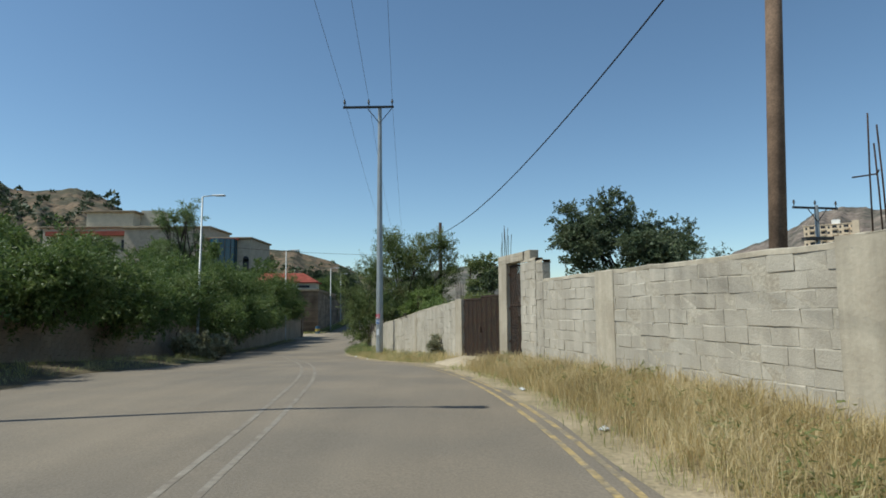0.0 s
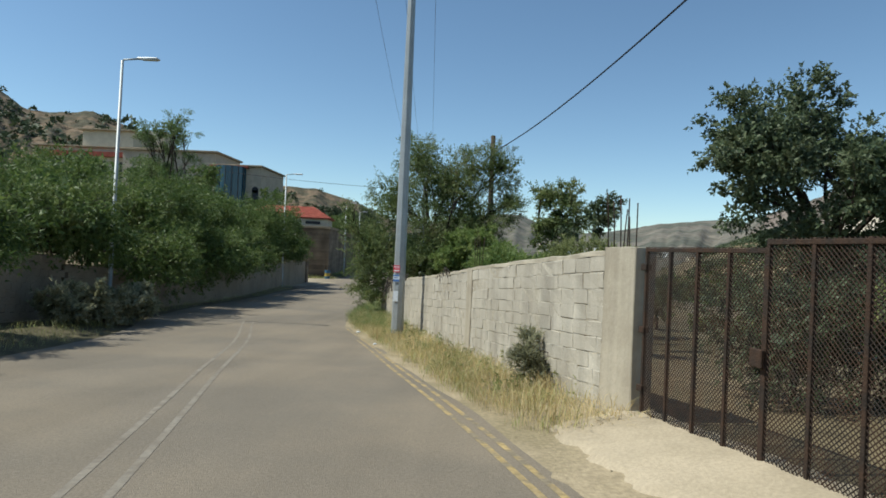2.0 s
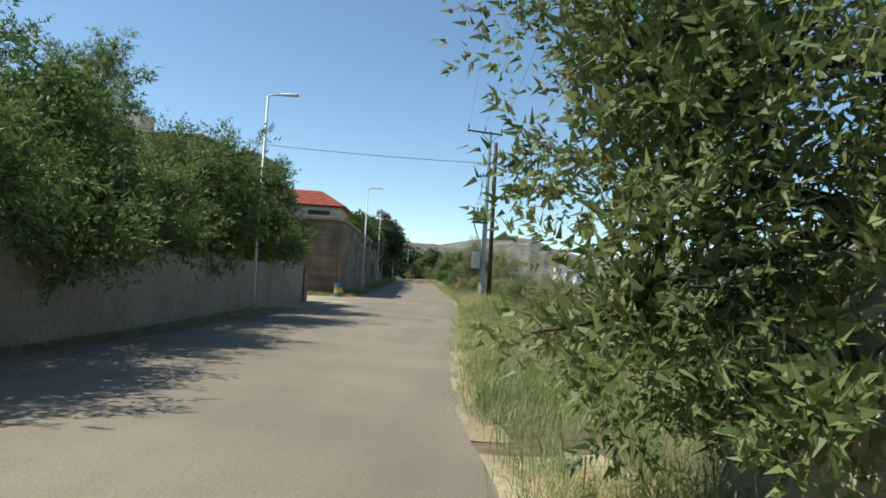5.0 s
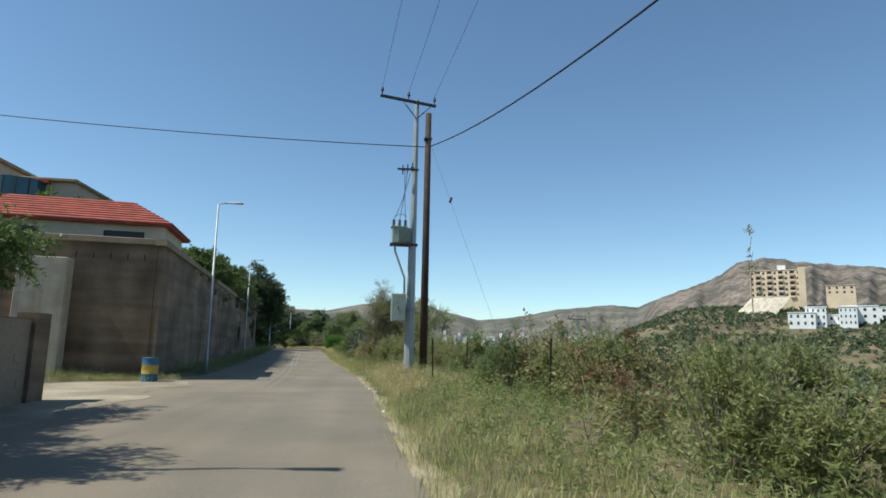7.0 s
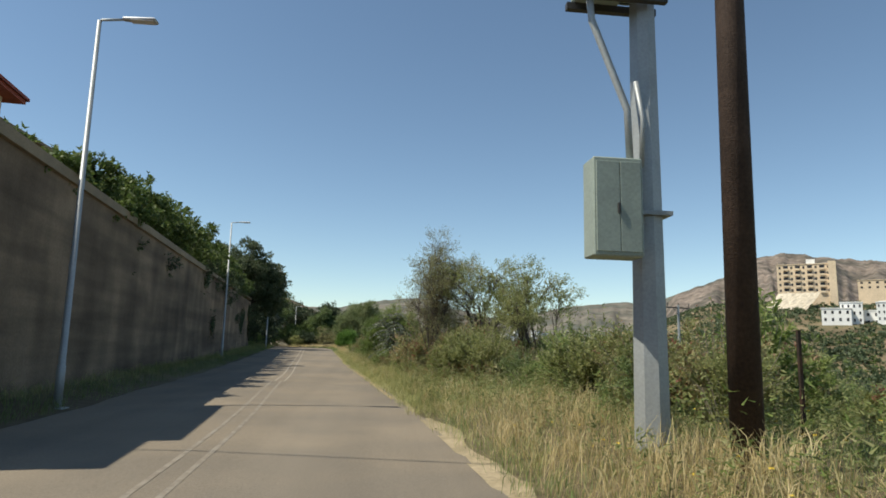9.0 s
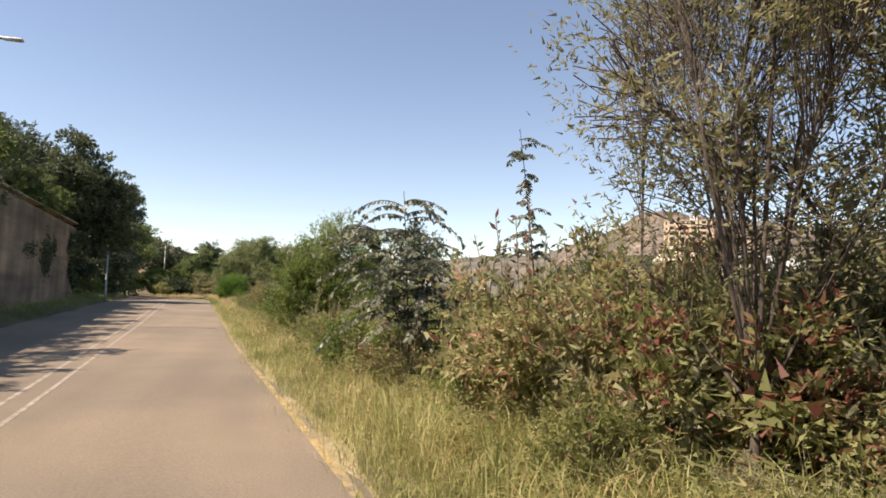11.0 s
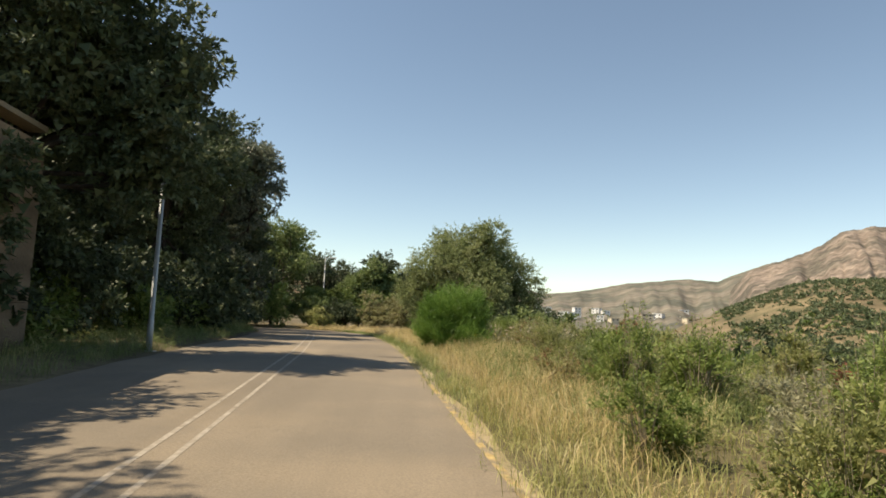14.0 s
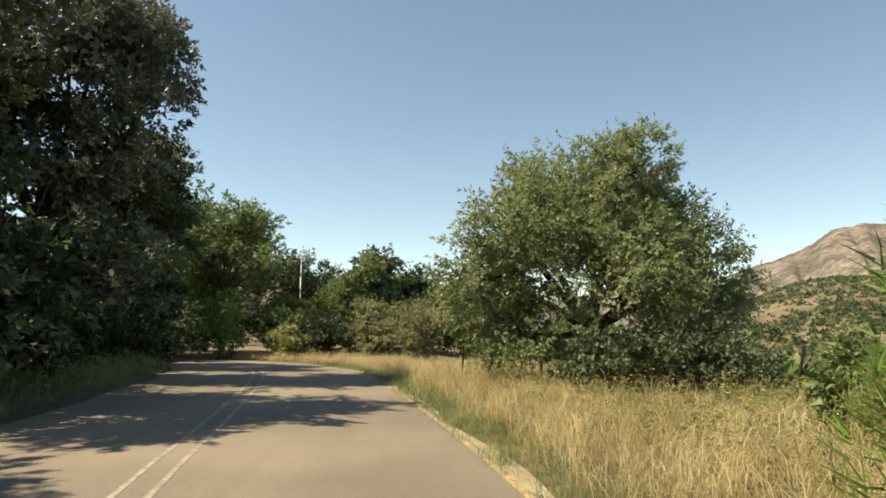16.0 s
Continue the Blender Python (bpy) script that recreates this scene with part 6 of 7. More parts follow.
bl = [(0.3, 0.2, 2.9, 1.1, 1.1, 0.35), (-0.9, 0, 2.5, 0.7, 0.9, 0.3), (1.3, 0.3, 2.75, 0.9, 0.9, 0.35), (-1.7, 0.2, 2.1, 0.5, 0.7, 0.28), (0.2, -0.6, 2.2, 0.9, 0.8, 0.4), (1.7, -0.3, 2.1, 0.8, 0.8, 0.4), (0.6, 0.1, 3.25, 0.6, 0.6, 0.24), (0.5, 0, 1.5, 1.4, 1.2, 0.6)]
tree("flat_acacia", -7.05, 127.4, 512, 0.06, (0, 0, 1.2), bl, 3600, 10, 0.07, 0.018, 0.07, L_WEED, "flat-topped young acacia over the bushes", droop=-0.1, branchlets=14)
bl = [(0, 0, 1.6, 1.1, 1.0, 1.2), (0.35, 0.1, 3.0, 0.4, 0.4, 0.75), (-0.1, 0, 2.7, 0.7, 0.6, 0.6), (-0.95, 0, 2.0, 0.55, 0.6, 0.75), (-1.1, -0.2, 1.1, 0.6, 0.7, 0.7), (0.9, 0.1, 2.3, 0.6, 0.7, 0.6), (1.35, 0.2, 2.6, 0.4, 0.4, 0.55), (1.5, 0, 1.5, 0.7, 0.8, 0.8), (2.2, 0.1, 1.3, 0.6, 0.8, 0.8), (1.0, -0.4, 0.9, 1.0, 0.7, 0.6), (2.7, 0, 0.8, 0.5, 0.6, 0.55)]
tree("willow_bush", -8.1, 109.6, 513, 0.05, (0, 0, 0.4), bl, 4600, 11, 0.085, 0.017, 0.07, L_BRIGHT, "narrow-leaved green bush with pale stems", "bush", bark=BARK_PALE, droop=-0.75, jitter=0.4, core=1.1, spray=0.3)
tree("sparse_tree", -4.6, 112.0, 516, 0.07, (0, 0, 1.4), lobes(rng0, 8, 0, 0, 2.9, 1.3, 1.2, 0.7, 0.55), 900, 11, 0.08, 0.025, 0.09, L_MID, "small loose-crowned tree behind the bush", bark=TWIG, branchlets=14, core=0.3)


def dry_stalks(x, y, seed, n, height, spread, label):
    """A spray of bare pale stems."""
    rng = np.random.default_rng(seed)
    thing = empty("dry_stalks", Matrix.Translation((x, y, float(land_z(np.array(float(x)), np.array(float(y)))))), label, "dead stems", "dead stems in the verge")
    for _ in range(n):
        a, h = rng.uniform(0, 6.28), height * rng.uniform(0.5, 1.1)
        r = spread * rng.uniform(0.2, 1)
        s = np.linspace(0, 1, 7)[:, None]
        p = np.concatenate([math.cos(a) * r * s ** 1.6, math.sin(a) * r * s ** 1.6, h * (s - 0.12 * s ** 3)], 1) + rng.normal(0, 0.012, (7, 3))
        p[0, 2] = -0.05
        tube("stem", p, np.linspace(0.009, 0.004, 7), BARK_PALE, thing, sides=5)
    return thing


for k, (x, y, n, h, s) in enumerate(((-8.6, 108.6, 10, 2.0, 0.7), (-7.9, 108.7, 7, 1.5, 0.6), (-9.0, 108.8, 6, 1.3, 0.4), (-10.0, 135.2, 5, 0.9, 0.5), (-11.9, 147.5, 5, 1.0, 0.4), (-4.9, 60.5, 5, 1.3, 0.5), (-7.6, 98.3, 6, 1.2, 0.5))):
    dry_stalks(x, y, 640 + k, n, h, s, "bare pale dead stems standing among weeds")


# long arching sprays with leaves in two rows
def arching_shrub(x, y, seed, branches, reach, rise, label, stems=3, low=0.25):
    """A few upright leaders; from them long side branches arch over and hang, with leaves in two rows."""
    rng = np.random.default_rng(seed)
    z = float(land_z(np.array(float(x)), np.array(float(y))))
    thing = empty("arching_shrub", Matrix.Translation((x, y, z)), label, "shrub")
    chunks, lv = [], []
    u = np.linspace(0, 1, 14)

    def row(pts, n, size):
        t_ = np.sort(rng.uniform(0.04, 1, n))
        p = np.stack([np.interp(t_, u, pts[:, i]) for i in range(3)], -1)
        a = math.atan2(pts[-1, 1] - pts[0, 1], pts[-1, 0] - pts[0, 0])
        sd = np.where(np.arange(n) % 2, 1.0, -1.0)
        out = np.stack([-math.sin(a) * sd + 0.35 * math.cos(a), math.cos(a) * sd + 0.35 * math.sin(a), np.full(n, -0.75)], -1)
        lv.append(leaves(rng, p, out, size, size * 0.55, 0.2, 0.28))

    leaders = []
    for k in range(stems):
        lean = rng.normal(0, 0.28 if stems > 1 else 0.12, 2)
        h = rise * (1.0, 0.85, 0.7)[k]
        pts = np.stack([lean[0] * u ** 1.4 * h * 0.5, lean[1] * u ** 1.4 * h * 0.5, h * u], -1)
        chunks.append(tube_arrays(pts, np.linspace(0.02, 0.004, 14), 5))
        row(pts[7:][np.linspace(0, 6, 14).astype(int)], 16, 0.1)
        leaders.append(pts)
    for k in range(branches):
        base = leaders[k % stems]
        s = rng.uniform(low, 0.97)
        p0 = np.array([np.interp(s, u, base[:, i]) for i in range(3)])
        a, r = rng.uniform(0, 2 * math.pi), reach * rng.uniform(0.6, 1.0) * (1.25 - 0.45 * s)
        up, down = rng.uniform(0.35, 0.7), rng.uniform(0.5, 0.9)
        pts = p0 + np.stack([math.cos(a) * r * u, math.sin(a) * r * u, r * (up * u - down * u * u)], -1)
        chunks.append(tube_arrays(pts, np.linspace(0.008, 0.002, 14), 4))
        row(pts, int(44 * r) + 8, 0.085)
    v, f = join_arrays(chunks)
    put("stem", mesh_of("stem", v, f), BARK, thing)
    v, f = join_arrays(lv)
    put("foliage", mesh_of("foliage", v, f), L_GLOSSY, thing)
    return thing


arching_shrub(-8.05, 99.8, 600, 84, 1.2, 2.85, "arching shrub with rows of dark drooping leaves", 3, 0.42)
arching_shrub(-7.0, 99.9, 601, 12, 0.75, 2.3, "arching shrub with rows of dark drooping leaves")
arching_shrub(0.2, 57.0, 602, 12, 1.0, 2.9, "arching shrub with rows of dark drooping leaves")
arching_shrub(-6.0, 100.0, 604, 24, 0.62, 3.9, "slim sapling with rows of dark drooping leaves", 1, 0.5)


# ---- low growth on the open side: bushes and weeds ----
def bush_kind(name, seed, leaf, w, h, twigs, per, ln, wd, label, droop=-0.5, jitter=0.5, bark=None):
    """A loose bush: leafy lobes of uneven height, thin stems, and leafy shoots that stand out of it."""
    rng = np.random.default_rng(seed)
    bl = [(x, y, z * q, rx * 0.9, ry * 0.9, rz) for (x, y, z, rx, ry, rz), q in zip(lobes(rng, 9, 0, 0, h * 0.46, w * 0.68, w * 0.68, h * 0.34, w * 0.34), rng.uniform(0.7, 1.15, 9))]
    thing = empty(name, Matrix.Translation((0, 0, -400)), label, "bush", "bushes on the open side")
    chunks, shoots = [], []
    for k in range(34):
        a, r = rng.uniform(0, 6.28), rng.uniform(0.1, 0.85)
        e = np.array([math.cos(a) * w * r, math.sin(a) * w * r, h * rng.uniform(0.6, 1.2) * (1.1 - 0.45 * r)])
        pts = np.array([(e[0] * 0.15, e[1] * 0.15, -0.1), (e[0] * 0.5, e[1] * 0.5, h * 0.45), e])
        chunks.append(tube_arrays(pts, (0.009, 0.006, 0.003), 4))
        u = rng.uniform(0.25, 1, 26)[:, None]
        p = pts[1] + (e - pts[1]) * u
        out = rng.normal(0, 1, (26, 3)) * np.array([1, 1, 0.4]) + np.array([0, 0, 0.7])
        shoots.append(leaves(rng, p, out, ln * 1.1, wd * 1.2, 0.0, 0.2))
    v, f = join_arrays(chunks)
    put("stem", mesh_of("stem", v, f), bark or BARK_PALE, thing)
    put("foliage", crown_mesh("foliage", rng, bl, twigs, per, ln, wd, 0.07 * w, leaf, droop, jitter, 0.5, 0.2), None, thing)
    v, f = join_arrays(shoots)
    put("young_growth", mesh_of("young_growth", v, f), leaf, thing)
    return thing


def kinds(twigs, per, k):
    """The five kinds of verge bush, fine-leaved for the roadside or plainer for farther off."""
    return [bush_kind("weed_bush", 700, L_WEED, 1.0, 1.25, twigs, per, 0.07 * k, 0.021 * k, "olive green weed bush in the verge"),
            bush_kind("russet_bush", 701, L_RUSSET, 1.0, 1.15, twigs, per, 0.07 * k, 0.022 * k, "russet and green weed bush in the verge"),
            bush_kind("green_bush", 702, L_BRIGHT, 0.9, 1.3, twigs, per, 0.08 * k, 0.018 * k, "leafy green bush in the verge"),
            bush_kind("grey_bush", 703, L_GREY, 0.75, 1.0, twigs, per, 0.075 * k, 0.02 * k, "grey-green weed bush in the verge"),
            bush_kind("olive_bush", 704, L_WILLOW, 1.1, 1.2, twigs, per, 0.07 * k, 0.017 * k, "dark olive bush in the verge")]


NEAR, FAR = kinds(430, 10, 0.88), kinds(170, 9, 1.5)
g = random.Random(77)


def scatter_bushes(n, y0, y1, off0, off1, weights, size, fine=5.0):
    for _ in range(n):
        y = g.uniform(y0, y1)
        off = off0 + (off1 - off0) * g.random() ** 1.1
        x = float(edge_x(np.array(y))) + off
        src = g.choices(NEAR if off < fine else FAR, weights)[0]
        s = g.uniform(*size)
        if 117 < y < 134 and x > -12.2 + 0.57 * (y - 114.2):  # low growth in a dip that opens to the valley
            s *= 0.42
        if 71 < y < 92 and x > -8.9 + 0.51 * (y - 66.5):  # and before the pasture
            s *= 0.5
        z = float(land_z(np.array(x), np.array(y)))
        ob = copy_thing(src, pose(x, y, z, 0, 0, g.uniform(0, 360)))
        ob.scale = (s, s, s * g.uniform(0.8, 1.2))


scatter_bushes(80, 43, 76, 3.2, 14, (5, 2, 3, 0.3, 3), (0.75, 1.2))
scatter_bushes(14, 62, 74, 4.6, 7.5, (5, 3, 3, 0, 3), (1.25, 1.6), 7)
scatter_bushes(45, 79, 91, 3.0, 13, (4, 2, 3, 1, 3), (0.9, 1.4))
scatter_bushes(26, 91, 98.4, 2.2, 3.4, (6, 8, 0.5, 3, 0), (1.15, 1.5), 7)
scatter_bushes(22, 91, 98.4, 3.2, 6.5, (6, 5, 0.6, 4, 0), (1.3, 1.65), 7)
scatter_bushes(16, 90.5, 99, 1.4, 2.2, (6, 1, 1, 6, 0), (0.45, 0.7))
scatter_bushes(26, 98.4, 107, 1.3, 3.2, (7, 3, 4, 3, 0), (0.65, 1.0))
scatter_bushes(22, 99.5, 108, 3.0, 7, (7, 4, 3, 3, 0), (1.0, 1.4), 5)
scatter_bushes(34, 92, 118, 6.5, 13, (5, 3, 3, 2, 3), (0.9, 1.4))
scatter_bushes(34, 111, 119.5, 2.0, 5.2, (7, 6, 2, 4, 0.5), (0.85, 1.3), 5.2)
scatter_bushes(16, 110.5, 119, 1.3, 2.4, (5, 2, 4, 3, 2), (0.5, 0.8), 5)
scatter_bushes(32, 119, 127, 2.2, 5.5, (4, 4, 2, 4, 3), (0.8, 1.2), 5)
scatter_bushes(18, 118, 131, 1.2, 2.3, (5, 2, 3, 4, 2), (0.45, 0.75), 5)
scatter_bushes(24, 126, 131.5, 2.4, 5.0, (4, 3, 3, 3, 3), (0.6, 0.95), 5)
scatter_bushes(34, 112, 133, 5, 12, (4, 4, 2, 2, 4), (0.5, 0.85))
scatter_bushes(14, 132.5, 135.5, 2.2, 4.6, (6, 2, 4, 3, 1), (0.7, 1.0), 7)
scatter_bushes(10, 135.5, 139, 2.8, 5.0, (6, 1, 3, 4, 0), (0.4, 0.62), 7)
scatter_bushes(16, 136, 144, 3.6, 9, (4, 2, 2, 3, 3), (0.7, 1.0))
scatter_bushes(18, 142.5, 148.5, 3.6, 7.0, (3, 2, 0, 8, 0), (0.7, 1.0), 8)
scatter_bushes(22, 142, 160, 4.5, 15, (4, 2, 2, 2, 3), (0.6, 1.0))
scatter_bushes(56, 45, 150, 15, 48, (3, 1, 1, 2, 4), (1.0, 1.9))
for kind, x, y, s in ((1, -2.6, 54.7, 1.65), (1, -1.9, 53.8, 1.6), (0, -2.0, 55.8, 1.5), (1, -3.4, 68.8, 1.6), (0, -2.4, 67.6, 1.5), (1, -2.6, 69.6, 1.4), (0, -4.0, 70.2, 1.0)):
    ob = copy_thing(NEAR[kind], pose(x, y, float(land_z(np.array(x), np.array(y))), 0, 0, x * 90))
    ob.scale = (s, s, s)
for k in NEAR + FAR:
    for o in (*k.children_recursive, k):
        bpy.data.objects.remove(o)

# bushes dotted over the valley and the slope opposite, and on the left hill
def dots(name, n, seed, place, size, material, label):
    rng = np.random.default_rng(seed)
    chunks = []
    for _ in range(n):
        x, y, z = place(rng)
        if noise.noise((x / 45, y / 45, seed * 0.37)) < -0.22 + 0.2 * rng.normal():
            continue
        s = rng.uniform(*size) * (1 + 0.6 * (rng.random() < 0.15))
        m = 26
        d = rng.normal(0, 1, (m, 3))
        d /= np.linalg.norm(d, axis=1)[:, None]
        d[:, 2] = np.abs(d[:, 2])
        chunks.append(leaves(rng, np.array([x, y, z]) + d * s * rng.uniform(0.3, 0.8, (m, 1)), d, s * 0.55, s * 0.42, 0, 0.6, True))
    v, f = join_arrays(chunks)
    return tagged(put(name, mesh_of(name, v, f), material), label, "bushes", kind="stuff")


def in_valley(rng):
    b, r = radians(rng.uniform(8, 62)), rng.uniform(120, 430)
    x, y = -8 + r * math.sin(b), 80 + r * math.cos(b)
    return x, y, float(land_z(np.array(x), np.array(y)))


def on_slope(name, lo, hi):
    pts = SLOPES[name]
    return lambda rng: pts[rng.integers(int(len(pts) * lo), int(len(pts) * hi))] + rng.normal(0, 2.0, 3) * np.array([1, 1, 0])


def facing_slope(rng):
    b, r = radians(rng.uniform(24, 52)), rng.uniform(230, 640)
    x, y = -8 + r * math.sin(b), 80 + r * math.cos(b)
    return x, y, float(land_z(np.array(x), np.array(y)))


dots("hill_bushes", 1900, 33, on_slope("hill", 0.1, 1.0), (0.8, 2.2), L_DARK, "dark bushes dotted over the brown hillside")
dots("hill_bushes", 900, 34, on_slope("hill_behind", 0.2, 1.0), (1.2, 3.0), L_DARK, "dark bushes dotted over the brown hillside")
dots("slope_scrub", 6500, 35, facing_slope, (0.8, 2.4), L_MID, "dark scrub on the slope across the valley")
dots("valley_bushes", 2400, 31, in_valley, (0.7, 2.6), L_DARK, "dark bushes scattered over the valley")
dots("valley_scrub", 2600, 32, in_valley, (0.6, 2.2), L_ACACIA, "olive scrub scattered over the valley")


# ---- grass ----
def grass(name, n, seed, y0, y1, off0, off1, height, material, label, side=1, tuft=0.3, lean=1.1, width=0.0036):
    """Blades in tufts along the verge, one mesh for what nobody could count."""
    rng = np.random.default_rng(seed)
    tufts = n // 14
    ty = rng.uniform(y0, y1, tufts)
    o0, o1 = (f(ty) if callable(f) else f for f in (off0, off1))
    to = o0 + (o1 - o0) * rng.uniform(0, 1, tufts)
    y = np.repeat(ty, 14) + rng.normal(0, tuft * 0.4, tufts * 14)
    off = np.repeat(to, 14) + rng.normal(0, tuft * 0.4, tufts * 14)
    x = edge_x(y) + off if side > 0 else left_x(y) - np.interp(y, TURN_IN[:, 0], TURN_IN[:, 1]) - off
    z = land_z(x, y) - 0.02
    m = len(x)
    h = np.repeat(rng.uniform(0.45, 1.15, tufts), 14) * rng.uniform(0.55, 1.15, m) * height
    a = np.repeat(rng.uniform(0, 2 * math.pi, tufts), 14) + rng.normal(0, 0.9, m)
    ln = rng.uniform(0.1, 1.0, m) * lean * h
    dx, dy = np.cos(a) * ln, np.sin(a) * ln
    b = a + rng.uniform(-0.7, 0.7, m) + math.pi / 2
    w = width * rng.uniform(0.7, 1.5, m)
    px, py = np.cos(b) * w, np.sin(b) * w
    base = np.stack([x, y, z], -1)
    mid = base + np.stack([dx * 0.35, dy * 0.35, h * 0.62], -1)
    tip = base + np.stack([dx, dy, h * (1 - 0.25 * np.abs(ln / h))], -1)
    s = np.stack([px, py, np.zeros(m)], -1)
    v = np.stack([base - s * 0.5, mid + s, tip, mid - s], 1).reshape(-1, 3)
    f = np.arange(m * 4).reshape(-1, 4)
    return tagged(put(name, mesh_of(name, v, f), material), label, "grass", kind="stuff")


near_wall = lambda y: np.maximum(wall_at_x(y) - edge_x(y) - 0.05, 0.4)


grass("dry_grass", 44000, 1, -1, 15.6, lambda y: 0.5 + 0 * y, near_wall, 0.46, G_STRAW, "tall straw-coloured grass along the wall", width=0.0028)
grass("dry_grass", 4000, 2, -4, 16.5, lambda y: 0.2 + 0 * y, lambda y: 1.2 + 0 * y, 0.22, G_MIXED, "short half-dry grass at the road's edge")
grass("dry_grass", 6000, 3, 19.5, 40, lambda y: 0.3 + 0 * y, near_wall, 0.36, G_MIXED, "half-dry grass along the wall")
grass("dry_grass", 11000, 4, 19.5, 40, lambda y: 0.4 + 0 * y, near_wall, 0.38, G_STRAW, "straw-coloured grass along the wall")
grass("green_grass", 9000, 5, 33, 46, lambda y: 0.3 + 0 * y, lambda y: 2.5 + 0 * y, 0.5, G_GREEN, "fresh green grass below the juniper")
grass("verge_grass", 40000, 6, 42, 84, lambda y: 0.25 + 0 * y, lambda y: 10 + 0 * y, 0.42, G_GREEN, "rank green grass on the open verge")
grass("edge_grass", 14000, 23, 42, 70, lambda y: 0.05 + 0 * y, lambda y: 2.4 + 0 * y, 0.36, G_MIXED, "half-dry grass along the road's edge", lean=1.1)
grass("verge_grass", 20000, 7, 42, 84, lambda y: 0.15 + 0 * y, lambda y: 6 + 0 * y, 0.34, G_MIXED, "half-dry grass on the open verge")
grass("verge_grass", 7000, 8, 70, 84, lambda y: 0.5 + 0 * y, lambda y: 2.6 + 0 * y, 0.6, G_STRAW, "tall straw-coloured grass at the power pole")
grass("verge_grass", 30000, 9, 84, 124, lambda y: 0.2 + 0 * y, lambda y: 4 + 0 * y, 0.42, G_MIXED, "half-dry grass on the open verge")
grass("verge_grass", 18000, 10, 84, 128, lambda y: 0.5 + 0 * y, lambda y: 8 + 0 * y, 0.5, G_GREEN, "rank green grass on the open verge")
grass("verge_grass", 15000, 18, 141, 168, lambda y: 1.8 + 0 * y, lambda y: 6 + 0 * y, 0.62, G_STRAW, "tall straw-coloured grass on the open verge", lean=1.7, width=0.0028, tuft=0.22)
grass("verge_grass", 16000, 19, 131, 143, lambda y: 1.2 + 0 * y, lambda y: 6 + 0 * y, 0.55, G_GREEN, "rank green grass on the open verge")
grass("edge_grass", 30000, 20, 84, 136, lambda y: 0.0 + 0 * y, lambda y: 1.5 + 0 * y, 0.34, G_MIXED, "half-dry grass along the road's edge", lean=1.5)
grass("edge_grass", 9000, 25, 84, 136, lambda y: 0.5 + 0 * y, lambda y: 1.8 + 0 * y, 0.55, G_STRAW, "pale dry grass along the road's edge", lean=1.6)
grass("edge_grass", 9000, 27, 90, 99, lambda y: 0.5 + 0 * y, lambda y: 2.4 + 0 * y, 0.62, G_MIXED, "tall half-dry grass before the bushes", lean=1.5)
grass("edge_grass", 12000, 26, 134, 172, lambda y: 0.0 + 0 * y, lambda y: 0.9 + 0 * y, 0.26, G_GREEN, "short green grass along the road's edge", lean=1.4)
grass("wall_grass", 9000, 21, 80, 138, lambda y: 0.9 + 0 * y, lambda y: 2.2 + 0 * y, 0.45, G_MIXED, "half-dry grass at the foot of the compound wall", -1)
grass("verge_grass", 30000, 11, 131, 180, lambda y: 0.6 + 0 * y, lambda y: 2.8 + 0 * y, 0.62, G_STRAW, "tall straw-coloured grass on the open verge", lean=1.8, width=0.0028, tuft=0.22)
grass("verge_grass", 22000, 12, 116, 165, lambda y: 0.3 + 0 * y, lambda y: 6 + 0 * y, 0.45, G_MIXED, "half-dry grass on the open verge")
grass("verge_grass", 12000, 13, 140, 168, lambda y: 5 + 0 * y, lambda y: 14 + 0 * y, 0.55, G_MIXED, "half-dry grass on the slope")
grass("left_grass", 11000, 14, -4, 62, lambda y: 0.3 + 0 * y, lambda y: 1.8 + 0 * y, 0.26, G_MIXED, "green grass below the left wall", -1)
grass("left_grass", 5000, 15, 66, 80, lambda y: -0.2 + 0 * y, lambda y: 2.4 + 0 * y, 0.35, G_MIXED, "half-dry grass by the side track", -1)
grass("left_grass", 6000, 24, 76.7, 78.1, lambda y: -2.2 + 0 * y, lambda y: 7 + 0 * y, 0.4, G_MIXED, "dry grass at the foot of the compound wall", -1)
grass("left_grass", 18000, 16, 79, 142, lambda y: 0.15 + 0 * y, lambda y: 2.0 + 0 * y, 0.34, G_GREEN, "green grass below the compound wall", -1)
grass("left_grass", 14000, 17, 138, 176, lambda y: 0.2 + 0 * y, lambda y: 3.2 + 0 * y, 0.45, G_GREEN, "green grass on the shaded verge", -1)


# leafy weeds between the grasses
def weeds(name, n, seed, y0, y1, off0, off1, height, leaf, label, ln=0.085, wd=0.02, side=1):
    rng = np.random.default_rng(seed)
    per = 22
    k = n // per
    y = rng.uniform(y0, y1, k)
    off = off0 + (off1 - off0) * rng.uniform(0, 1, k)
    x = edge_x(y) + off if side > 0 else left_x(y) - off
    h = height * rng.uniform(0.35, 1.1, k)
    z = land_z(x, y)
    s = rng.uniform(0.05, 1, (k, per))
    lean = rng.normal(0, 0.25, (k, 1, 2)) * s[..., None]
    p = np.stack([x[:, None] + lean[..., 0] * h[:, None] + rng.normal(0, 0.05, (k, per)), y[:, None] + lean[..., 1] * h[:, None] + rng.normal(0, 0.05, (k, per)), z[:, None] + s * h[:, None]], -1).reshape(-1, 3)
    out = rng.normal(0, 1, (k * per, 3)) * np.array([1, 1, 0.3]) + np.array([0, 0, 0.4])
    v, f = leaves(rng, p, out, ln, wd, 0.0, 0.3, True)
    return tagged(put(name, mesh_of(name, v, f), leaf), label, "weeds", kind="stuff")


